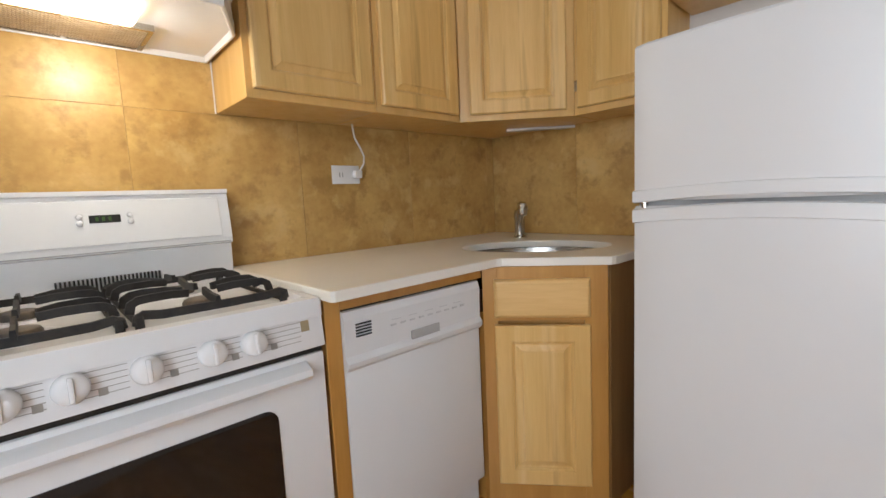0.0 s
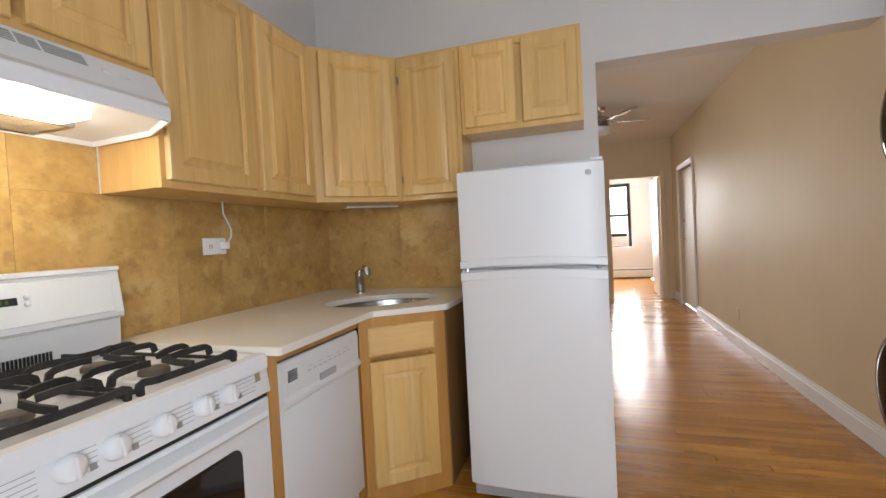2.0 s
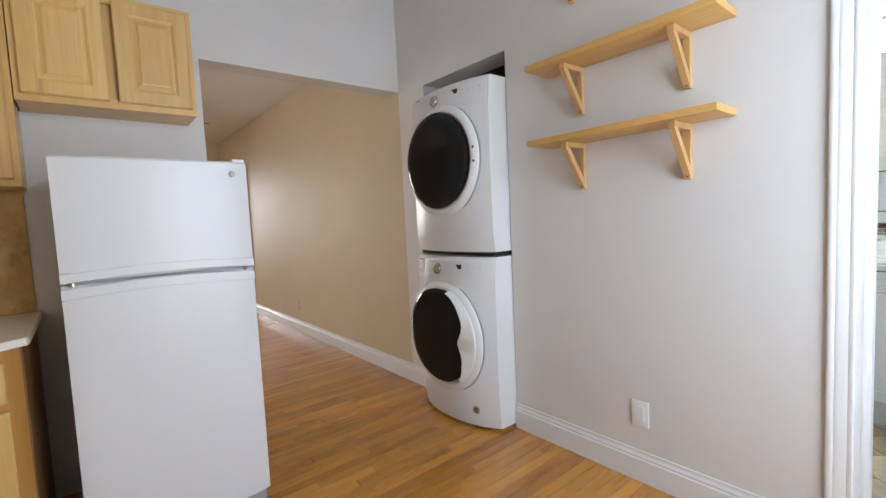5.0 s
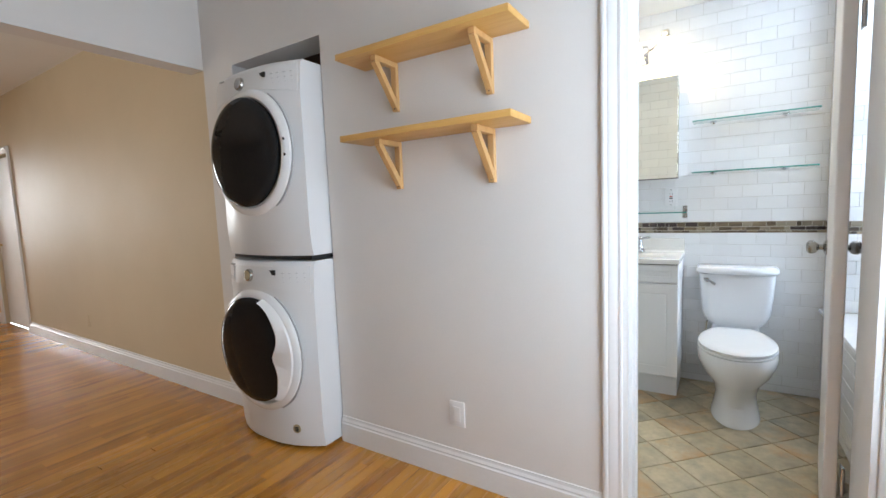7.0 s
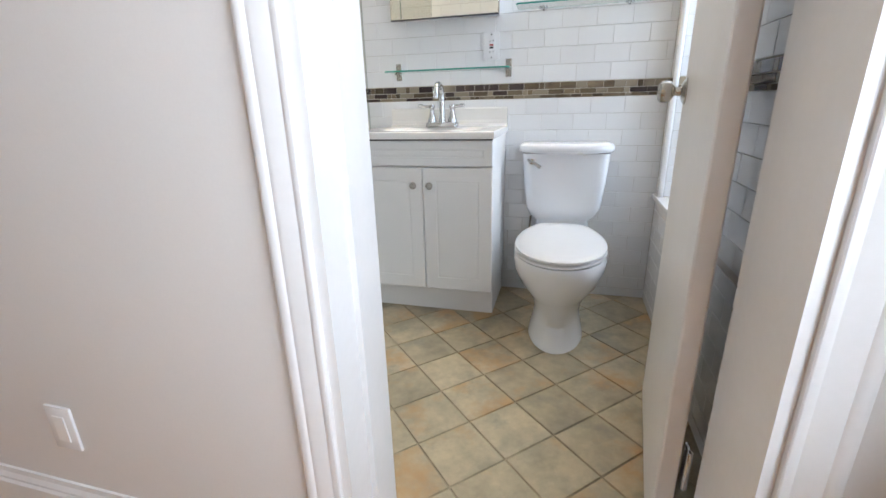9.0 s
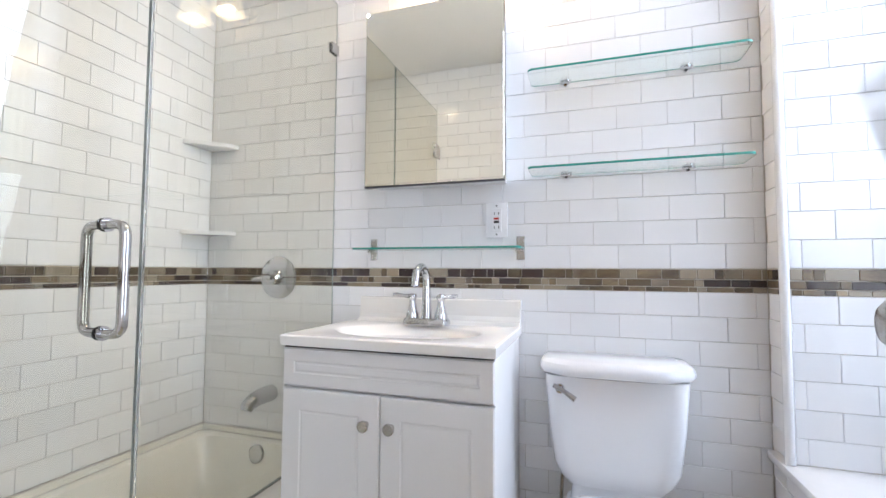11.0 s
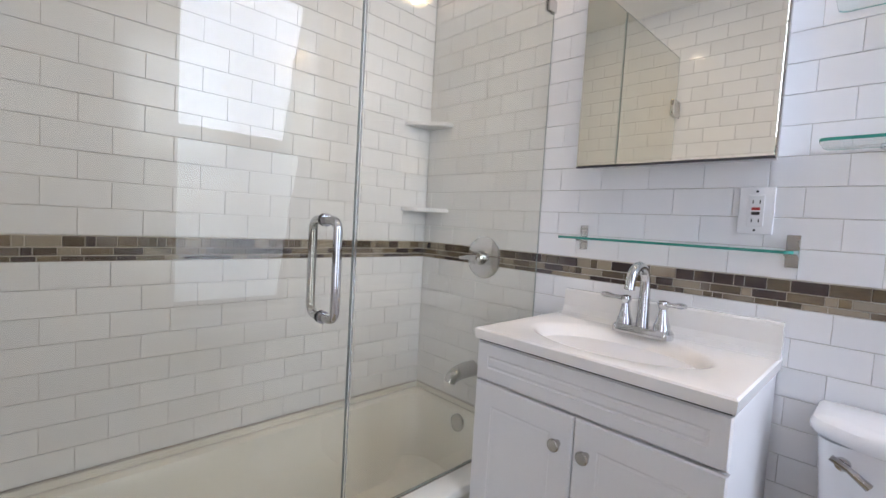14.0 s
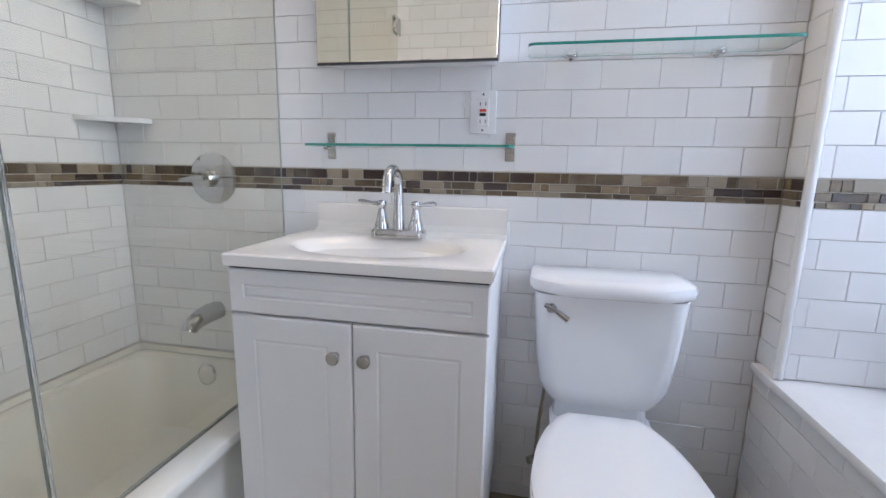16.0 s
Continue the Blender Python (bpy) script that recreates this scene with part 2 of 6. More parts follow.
stained(MAPLE, (0.47, 0.245, 0.062), 1.9, 0.56, 0.66, 4.0, (9, 9, 0.42), 0.5)
stained(MAPLE, (0.88, 0.65, 0.33), 1.3, 0.54, 0.66, 9.0, (8, 8, 0.3), 0.45)
MAPLE_H = material("honey_maple_across", (0.78, 0.52, 0.22), (0.62, 0.365, 0.12), 0.36, scale=2.6, stretch=(0.55, 0.55, 7), fine=26, bump=0.03, coat=0.25, spread=1.3, per_object=0.06)
FRAMEWOOD = material("stained_maple_frame", (0.54, 0.28, 0.07), (0.43, 0.205, 0.046), 0.36, scale=2.6, stretch=(7, 7, 0.5), fine=24, bump=0.03, coat=0.25, spread=1.2, per_object=0.05)
UPPERFRAME = material("honey_maple_frame", (0.78, 0.50, 0.188), (0.67, 0.40, 0.128), 0.36, scale=2.4, stretch=(7, 7, 0.5), fine=24, bump=0.03, coat=0.25, spread=1.2, per_object=0.05)
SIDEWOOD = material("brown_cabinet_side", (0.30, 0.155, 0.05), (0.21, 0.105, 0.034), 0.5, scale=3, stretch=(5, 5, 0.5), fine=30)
NICHESHADE = material("dark_niche_shade", (0.11, 0.06, 0.035), (0.07, 0.04, 0.025), 0.5, scale=4, stretch=(4, 4, 0.5), fine=30)
PINE = material("pine_shelf", (0.70, 0.42, 0.13), (0.60, 0.33, 0.09), 0.45, scale=3, stretch=(0.5, 7, 7), fine=24, bump=0.03, spread=1.2, coat=0.1)
PINE_V = material("pine_bracket", (0.64, 0.39, 0.165), (0.54, 0.31, 0.115), 0.45, scale=3, stretch=(7, 7, 0.7), fine=24, bump=0.03, spread=1.2)
OAK = material("oak_strip", (0.60, 0.285, 0.046), (0.47, 0.195, 0.028), 0.27, scale=2.4, stretch=(9, 0.8, 9), fine=14, bump=0.03, coat=0.3, spread=1.2, per_object=0.17)
stained(OAK, (0.36, 0.135, 0.024), 0.35, 0.55, 0.60, 3.0, (2, 0.5, 2), 0.6)
stained(OAK, (0.20, 0.066, 0.014), 1.5, 0.58, 0.69, 7.0, (9, 0.9, 9), 0.7)
OAK_FAR = material("oak_strip_far", (0.56, 0.255, 0.042), (0.42, 0.17, 0.026), 0.22, scale=2.4, stretch=(9, 0.8, 9), fine=26, bump=0.03, coat=0.3, spread=1.2, per_island=0.20)
stained(OAK_FAR, (0.30, 0.11, 0.022), 1.0, 0.54, 0.60, 3.0, (17, 0.9, 1), 0.6)
stained(OAK_FAR, (0.18, 0.06, 0.014), 1.5, 0.58, 0.69, 7.0, (9, 0.9, 9), 0.7)
SEAM = material("floor_seam", (0.34, 0.15, 0.032), (0.26, 0.11, 0.025), 0.6)
TRAV = material("travertine_tile", (0.62, 0.405, 0.145), (0.44, 0.255, 0.075), 0.36, scale=5.0, fine=42, bump=0.08, spread=0.9, per_object=0.07)
stained(TRAV, (0.31, 0.17, 0.048), 9.0, 0.55, 0.66, 6.0, amount=0.6)
stained(TRAV, (0.68, 0.49, 0.22), 7.0, 0.56, 0.66, 12.0, amount=0.55)
stained(TRAV, (0.24, 0.13, 0.038), 26.0, 0.60, 0.70, 18.0, amount=0.25)
TRAVGROUT = material("backsplash_grout", (0.46, 0.29, 0.11), (0.40, 0.25, 0.09), 0.8)
ENAMEL = material("white_enamel", (0.83, 0.83, 0.835), (0.80, 0.80, 0.805), 0.26, scale=1.5, fine=40, bump=0.006, rough_var=0.012)
APPL = material("white_appliance", (0.74, 0.74, 0.745), (0.725, 0.725, 0.73), 0.34, scale=1.2, fine=300, bump=0.03, rough_var=0.012)
GREYPL = material("grey_plastic", (0.42, 0.42, 0.42), (0.36, 0.36, 0.36), 0.45, scale=8)
PALEPRINT = material("pale_grey_print", (0.60, 0.60, 0.61), (0.56, 0.56, 0.57), 0.4, scale=8, bump=0)
STRIPEPRINT = material("grey_stripe_print", (0.36, 0.34, 0.31), (0.30, 0.285, 0.26), 0.45, scale=8, bump=0)
CLOCKGREEN = material("green_clock_bar", (0.06, 0.13, 0.03), (0.05, 0.11, 0.025), 0.3, bump=0)
TAN = material("tan_print", (0.42, 0.33, 0.20), (0.36, 0.28, 0.16), 0.5, scale=20, bump=0)
BLACK = material("black_plastic", (0.02, 0.02, 0.02), (0.012, 0.012, 0.012), 0.35, scale=10)
IRON = material("cast_iron_grate", (0.022, 0.021, 0.021), (0.045, 0.040, 0.036), 0.6, scale=25, fine=140, bump=0.25, spec=0.3)
BURNER = material("burner_cap", (0.05, 0.045, 0.04), (0.16, 0.12, 0.08), 0.5, scale=30, fine=100, bump=0.1)
OVENGLASS = material("oven_glass", (0.014, 0.011, 0.010), (0.020, 0.015, 0.012), 0.06, scale=2, bump=0, rough_var=0.02)
DOORGLASS = material("dark_door_glass", (0.016, 0.016, 0.017), (0.024, 0.023, 0.023), 0.05, scale=2, bump=0, rough_var=0.02, spec=0.14)
CHROME = material("chrome", (0.66, 0.66, 0.67), (0.58, 0.58, 0.59), 0.09, 1.0, scale=9, bump=0, rough_var=0.03)
NICKEL = material("brushed_nickel", (0.55, 0.53, 0.50), (0.45, 0.43, 0.40), 0.26, 1.0, scale=12, fine=200, bump=0.02)
STEEL = material("stainless_sink", (0.40, 0.385, 0.36), (0.29, 0.28, 0.26), 0.24, 1.0, scale=4, stretch=(1, 6, 1), fine=90, bump=0.02)
BRASS = material("worn_brass", (0.70, 0.50, 0.22), (0.55, 0.38, 0.15), 0.3, 1.0, scale=20)
MIRROR = material("mirror_glass", (0.93, 0.90, 0.79), (0.92, 0.89, 0.78), 0.02, 1.0, bump=0, rough_var=0.0)
COUNTER = material("cream_solid_surface", (0.86, 0.82, 0.74), (0.82, 0.775, 0.69), 0.30, scale=3, fine=120, bump=0, spread=1.4, rough_var=0.02)
PORC = material("white_porcelain", (0.80, 0.81, 0.83), (0.78, 0.79, 0.81), 0.1, scale=2, bump=0, rough_var=0.04, coat=0.4)
TUBW = material("tub_enamel", (0.78, 0.77, 0.71), (0.76, 0.745, 0.68), 0.16, scale=2, bump=0.01, rough_var=0.05, coat=0.3)
CULT = material("cultured_marble", (0.82, 0.80, 0.77), (0.80, 0.775, 0.735), 0.16, scale=3, bump=0, rough_var=0.04, coat=0.3)
VANW = material("white_thermofoil", (0.72, 0.71, 0.70), (0.69, 0.68, 0.67), 0.42, scale=2, fine=150, bump=0.02)
SUBWAY = material("white_subway_tile", (0.79, 0.79, 0.795), (0.77, 0.77, 0.775), 0.10, scale=3, fine=14, bump=0.05, rough_var=0.03, per_object=0.03)
SUBWAY_FAR = material("white_subway_tile_far", (0.79, 0.79, 0.795), (0.77, 0.77, 0.775), 0.10, scale=3, fine=14, bump=0.05, rough_var=0.03, per_island=0.03)
GROUT = material("grey_grout", (0.60, 0.57, 0.53), (0.50, 0.47, 0.44), 0.85, scale=14, bump=0.1)
MOSAIC = material("slate_mosaic", (0.20, 0.155, 0.095), (0.11, 0.080, 0.056), 0.14, scale=12, stretch=(1, 1, 3), fine=60, bump=0.06, spread=1.0, per_object=0.45)
stained(MOSAIC, (0.042, 0.029, 0.030), 0.4, 0.49, 0.53, 2.0, amount=0.9)
stained(MOSAIC, (0.36, 0.31, 0.235), 0.4, 0.53, 0.57, 8.0, amount=0.8)
stained(MOSAIC, (0.33, 0.20, 0.055), 0.4, 0.60, 0.64, 15.0, amount=0.75)
MOSGROUT = material("mosaic_grout", (0.58, 0.53, 0.46), (0.50, 0.455, 0.39), 0.85)
MARBLE = material("white_sill_marble", (0.80, 0.80, 0.80), (0.74, 0.74, 0.75), 0.22, scale=5, bump=0)
FLOORTILE = material("slate_look_floor_tile", (0.52, 0.43, 0.28), (0.31, 0.27, 0.185), 0.36, scale=7.0, fine=34, bump=0.10, spread=0.9, per_object=0.13)
stained(FLOORTILE, (0.50, 0.30, 0.13), 3.2, 0.54, 0.66, 5.0, amount=0.8)
stained(FLOORTILE, (0.23, 0.225, 0.18), 6.0, 0.56, 0.68, 9.0, amount=0.6)
FLOORGROUT = material("floor_grout", (0.40, 0.335, 0.235), (0.33, 0.275, 0.19), 0.9)
HEATER = material("heater_enamel", (0.70, 0.68, 0.64), (0.62, 0.60, 0.56), 0.4, scale=5)
FILTER = material("hood_filter_mesh", (0.45, 0.36, 0.25), (0.30, 0.23, 0.15), 0.45, 0.7, scale=60, fine=240, bump=0.5)
FILTERWIRE = material("greasy_filter_wire", (0.62, 0.52, 0.38), (0.48, 0.38, 0.25), 0.4, 0.6, scale=40)
WINDARK = material("dark_window_frame", (0.05, 0.052, 0.06), (0.035, 0.037, 0.042), 0.45, scale=8)
BLADE = material("fan_blade_wood", (0.20, 0.12, 0.07), (0.14, 0.08, 0.045), 0.4, scale=3, stretch=(6, 1, 1))
CLEAR = glass("clear_glass", (0.985, 0.995, 0.99))
SHELFGLASS = glass("shelf_glass", (0.93, 0.985, 0.965))
SHOWERGLASS = glass("shower_glass", (0.85, 0.842, 0.762))
TEAL = material("glass_edge_teal", (0.03, 0.22, 0.18), (0.05, 0.30, 0.24), 0.12, scale=8, bump=0)
EDGE = material("glass_edge_grey", (0.36, 0.42, 0.40), (0.28, 0.33, 0.31), 0.12, scale=8, bump=0)
LITSHADE = glow("lit_glass_shade", (1.0, 0.83, 0.56), 3.4)
DIMSHADE = material("unlit_frosted_shade", (0.86, 0.79, 0.62), (0.82, 0.75, 0.58), 0.4, scale=4, bump=0)
DIMSHADE.node_tree.nodes["Principled BSDF"].inputs["Transmission Weight"].default_value = 0.55
LITLENS = glow("lit_hood_lens", (1.0, 0.86, 0.62), 9.0)
FANLIGHT = material("fan_light_bowl", (0.75, 0.77, 0.82), (0.72, 0.74, 0.79), 0.25, scale=4, bump=0)
GAPSHADE = material("dark_gap_shade", (0.03, 0.03, 0.03), (0.05, 0.05, 0.05), 0.7)
OUTWHITE = glow("overcast_brightness", (0.95, 0.98, 1.0), 6.0)

# ---- plan (metres) ----
NORTH, EAST, WEST, SOUTH = 1.63, 1.97, -1.29, -1.42   # kitchen faces
BATH_N, BATH_S, BATH_E, BATH_W = -1.62, -3.12, 0.815, -1.26
KCEIL, HCEIL, BCEIL = 2.88, 2.60, 2.42
HEAD = 2.12          # underside of the wide opening
OPEN_Y = -0.14       # its jamb
FAR = 7.24           # end wall of the living room
BED = 10.46


def boxes(*bs):
    bm = bmesh.new()
    for a, b in bs:
        box(bm, a, b)
    return bm


def structure(name, bm, mat, label, category="wall"):
    return solo(name, bm, mat, label, category, "structure", smoothed=False)


# floors
floor = structure("floor", boxes(((-1.6, -1.46, -0.2), (2.11, 1.78, -0.012)), ((2.11, -1.46, -0.2), (10.6, 2.7, -0.012))), SEAM, "oak strip floor of kitchen and living room", "floor")
bath_floor = structure("floor_bath", boxes(((-1.45, -3.3, -0.2), (1.0, -1.46, -0.006))), FLOORGROUT, "slate look diagonal tiled bathroom floor", "floor")
# ceilings
structure("ceiling_kitchen", boxes(((-1.6, -1.6, KCEIL), (EAST + 0.14, 1.8, KCEIL + 0.15))), CEIL, "flat white painted kitchen ceiling", "ceiling")
structure("ceiling_living", boxes(((EAST + 0.14, -1.6, HCEIL), (10.7, 2.8, HCEIL + 0.15))), CEIL, "flat white painted living room ceiling", "ceiling")
structure("ceiling_bath", boxes(((-1.75, -3.3, BCEIL), (0.95, BATH_N - 0.0, BCEIL + 0.12))), BATHCEIL, "flat white painted bathroom ceiling", "ceiling")
# kitchen walls
structure("wall_north", boxes(((-1.6, NORTH, 0), (EAST + 0.14, NORTH + 0.15, KCEIL))), PAINT, "pale grey painted kitchen wall behind cabinets")
wall_east = structure("wall_east", boxes(((EAST, OPEN_Y, 0), (EAST + 0.14, NORTH, KCEIL)), ((EAST, SOUTH, HEAD), (EAST + 0.14, OPEN_Y, KCEIL))), PAINT, "pale grey painted wall with a wide cased opening")
DOOR_L, DOOR_R, DOOR_H = -0.465, -1.132, 2.03
NX0, NX1, NZ = 0.945, 1.675, 2.095
WALL_B = -1.60
structure("wall_south", boxes(
    ((WEST - 0.14, WALL_B, 0), (DOOR_R, SOUTH, KCEIL)), ((DOOR_R, WALL_B, DOOR_H), (DOOR_L, SOUTH, KCEIL)),
    ((DOOR_L, WALL_B, 0), (NX0, SOUTH, KCEIL)), ((NX0, WALL_B, NZ), (NX1, SOUTH, KCEIL)), ((NX1, WALL_B, 0), (EAST, SOUTH, KCEIL))),
    PAINT, "pale painted wall with laundry niche and bathroom door")
SDX0, SDX1, SDH = 5.86, 6.72, 2.0
structure("wall_living_south", boxes(
    ((EAST, WALL_B, 0), (SDX0, SOUTH, KCEIL)), ((SDX0, WALL_B, SDH), (SDX1, SOUTH, KCEIL)), ((SDX1, WALL_B, 0), (FAR, SOUTH, KCEIL)), ((SDX0, WALL_B - 0.1, 0), (SDX1, WALL_B, SDH))),
    CREAM, "long cream painted living room wall")
# laundry niche lining
structure("wall_niche", boxes(((0.80 + 0.03, -2.16, 0), (NX0, WALL_B, 2.3)), ((NX1, -2.16, 0), (NX1 + 0.1, WALL_B, 2.3)), ((NX0, -2.16, 0), (NX1, -2.08, 2.3)), ((NX0, -2.08, 2.2), (NX1, WALL_B, 2.3))), PAINT, "painted lining of the laundry niche")
# west wall with the kitchen window, and the bathroom's outer wall with its window
KW = [(-1.21, -0.03)]
KZ0, KZ1 = 0.585, 2.25
W0, W1 = WEST - 0.22, WEST
structure("wall_west", boxes(
    ((W0, SOUTH, 0), (W1, NORTH, KZ0)), ((W0, SOUTH, KZ1), (W1, NORTH, KCEIL)), ((W0, SOUTH, KZ0), (W1, KW[0][0], KZ1)), ((W0, KW[0][1], KZ0), (W1, NORTH, KZ1))),
    PAINT, "pale painted outer wall with kitchen windows")
BWY0, BWY1, BWZ0, BWZ1 = -3.0, -2.29, 0.535, 2.415
bw_wall = structure("wall_bath_west", boxes(
    ((-1.62, BATH_S - 0.1, 0), (BATH_W - 0.004, WALL_B, BWZ0)), ((-1.62, BATH_S - 0.1, BWZ1), (BATH_W - 0.004, WALL_B, BCEIL)),
    ((-1.62, BATH_S - 0.1, BWZ0), (BATH_W - 0.004, BWY0 - 0.004, BWZ1)), ((-1.62, BWY1, BWZ0), (BATH_W - 0.004, WALL_B, BWZ1))),
    GROUT, "tiled outer bathroom wall with window recess")
bs_wall = structure("wall_bath_south", boxes(((-1.6, BATH_S - 0.14, 0), (0.95, BATH_S - 0.004, BCEIL))), GROUT, "white subway tiled bathroom wall with mosaic band")
be_wall = structure("wall_bath_east", boxes(((BATH_E + 0.004, BATH_S - 0.004, 0), (0.83, WALL_B, BCEIL))), GROUT, "white subway tiled wall beside the bathtub")
bn_wall = structure("wall_bath_north", boxes(((DOOR_L + 0.02, BATH_N + 0.004, 0), (BATH_E, WALL_B, BCEIL)), ((BATH_W, BATH_N + 0.004, DOOR_H + 0.02), (DOOR_L + 0.02, WALL_B, BCEIL)), ((BATH_W, BATH_N + 0.004, 0), (DOOR_R - 0.02, WALL_B, DOOR_H + 0.02))), GROUT, "tiled bathroom wall beside the door")
# living room and bedroom shell
FY0, FY1, FH = -1.24, -0.48, 2.0
structure("wall_living_end", boxes(((FAR, WALL_B, 0), (FAR + 0.13, FY0, HCEIL)), ((FAR, FY0, FH), (FAR + 0.13, FY1, HCEIL)), ((FAR, FY1, 0), (FAR + 0.13, 2.6, HCEIL))), CREAM, "cream painted end wall with a doorway")
# opening from x 2.7 to 4.1 is unseen, added behind the living room's fill lamp
structure("wall_living_north", boxes(((EAST + 0.14, 2.6, 0), (2.7, 2.75, HCEIL)), ((2.7, 2.6, 0), (4.1, 2.75, 0.7)), ((2.7, 2.6, 2.2), (4.1, 2.75, HCEIL)), ((4.1, 2.6, 0), (10.6, 2.75, HCEIL)), ((EAST + 0.0, NORTH + 0.15, 0), (EAST + 0.14, 2.6, HCEIL))), CREAM, "cream painted outer living room wall")
BWIN = (-1.10, -0.12, 0.74, 2.22)
structure("wall_bedroom_end", boxes(((BED, -1.9, 0), (BED + 0.15, BWIN[0], HCEIL)), ((BED, BWIN[1], 0), (BED + 0.15, 2.6, HCEIL)), ((BED, BWIN[0], 0), (BED + 0.15, BWIN[1], BWIN[2])), ((BED, BWIN[0], BWIN[3]), (BED + 0.15, BWIN[1], HCEIL))), PAINT, "white bedroom wall with a window")
structure("wall_bedroom_south", boxes(((FAR + 0.13, -1.75, 0), (BED, -1.6, HCEIL))), PAINT, "white bedroom side wall")


# ---- doors, casings, boards ----
def board_profile(h, t):
    return [(0, 0), (t, 0), (t, h * 0.72), (t * 0.72, h * 0.76), (t * 0.78, h * 0.82), (t * 0.42, h * 0.90), (t * 0.36, h), (0, h)]


def skirting(name, p, q, out, mat, label, h=0.125, t=0.016):
    """A moulded baseboard from p to q in the plan, standing out from its wall along out."""
    o = Vector((*out, 0))
    bm = bmesh.new()
    loft(bm, [[Vector((*e, 0)) + o * a + Vector((0, 0, b)) for a, b in board_profile(h, t)] for e in (p, q)])
    return solo(name, bm, mat, label, "baseboard", "structure", smoothed=False)


skirting("baseboard", (NX0, SOUTH), (DOOR_L + 0.065, SOUTH), (0, 1), TRIM, "white moulded baseboard under the shelves", 0.138)
skirting("baseboard", (SDX0 - 0.08, SOUTH), (NX1, SOUTH), (0, 1), TRIM, "long white moulded baseboard in the living room", 0.13)
skirting("baseboard", (FAR, SOUTH), (SDX1 + 0.08, SOUTH), (0, 1), TRIM, "short white moulded baseboard")
skirting("baseboard", (FAR, 2.6), (FAR, FY1 + 0.08), (-1, 0), TRIM, "white moulded baseboard on the end wall")
skirting("baseboard", (DOOR_R - 0.075, SOUTH), (WEST, SOUTH), (0, 1), TRIM, "short white baseboard beside the door", 0.14)
skirting("baseboard", (BED, -1.6), (BED, 2.6), (-1, 0), TRIM, "white bedroom baseboard", 0.14)


def casing(name, x0, x1, h, y, out, mat, label, w=0.075, t=0.02, along="x"):
    """Moulded casing round an opening: two legs and a head, each a part."""
    c = thing(name, (x0, y, 0) if along == "x" else (y, x0, 0), label, "door trim", kind="structure")
    s = 1 if x1 > x0 else -1

    prof = ((0, 0), (0, 0.5), (0.03, 0.62), (0.10, 0.66), (0.17, 0.60), (0.21, 0.52), (0.27, 0.58), (0.42, 0.72), (0.58, 0.80), (0.66, 0.82), (0.70, 0.76), (0.74, 0.90), (0.80, 0.99), (0.88, 1.0), (0.96, 0.94), (1.0, 0.78), (1.0, 0))

    def spot(u, v, z):
        return Vector((u, v, z)) if along == "x" else Vector((v, u, z))

    def leg(a, b, z0, z1):
        return loft(bmesh.new(), [[spot(a + (b - a) * f, y + out * t * d, z) for f, d in prof] for z in (z0, z1)])

    part("casing_leg", leg(x0, x0 - s * w, 0, h + w), mat, c)
    part("casing_leg", leg(x1, x1 + s * w, 0, h + w), mat, c)
    part("casing_head", loft(bmesh.new(), [[spot(u, y + out * t * d, h + w * f) for f, d in prof] for u in (x0, x1)]), mat, c)
    return c


casing("trim_bath_door", DOOR_R, DOOR_L, DOOR_H, SOUTH, 1, TRIM, "white moulded casing round the bathroom door", 0.068, 0.016)
casing("trim_closet_door", SDX0, SDX1, SDH, SOUTH, 1, TRIM, "white moulded casing of the living room door", 0.07)
casing("trim_bedroom_door", FY0, FY1, FH, FAR, -1, CREAM, "cream painted casing of the bedroom doorway", 0.07, along="y")
# bathroom door jambs and threshold
structure("trim_bath_jamb", boxes(((DOOR_L - 0.018, BATH_N, 0.03), (DOOR_L, SOUTH - 0.002, DOOR_H)), ((DOOR_R, BATH_N, 0.03), (DOOR_R + 0.018, SOUTH - 0.002, DOOR_H)), ((DOOR_L - 0.03, -1.555, 0.03), (DOOR_L - 0.018, -1.50, DOOR_H))), TRIM, "white painted bathroom door jamb", "door trim")
solo("threshold", one_box((DOOR_R + 0.002, -1.595, 0), (DOOR_L - 0.002, -1.455, 0.032), 0.006), MARBLE, "white marble threshold under the bathroom door", "threshold", "structure")


def door_knob(parent, p, way, mat):
    bm = bmesh.new()
    lathe(bm, [(0.001, 0), (0.033, 0.001), (0.033, 0.004), (0.024, 0.010), (0.012, 0.014), (0.011, 0.026), (0.016, 0.030), (0.025, 0.037), (0.0285, 0.048), (0.027, 0.060), (0.019, 0.067), (0.008, 0.0685), (0.001, 0.069)], axis(p, way), 28)
    return part("door_knob", bm, mat, parent, "brushed nickel round door knob")


def hinge(parent, p, mat, h=0.09):
    bm = bmesh.new()
    cyl(bm, (p[0], p[1], p[2] - h / 2), (p[0], p[1], p[2] + h / 2), 0.006, n=10)
    box(bm, (p[0] - 0.002, p[1] - 0.03, p[2] - h / 2), (p[0] + 0.002, p[1] + 0.002, p[2] + h / 2))
    return part("hinge", bm, mat, parent)


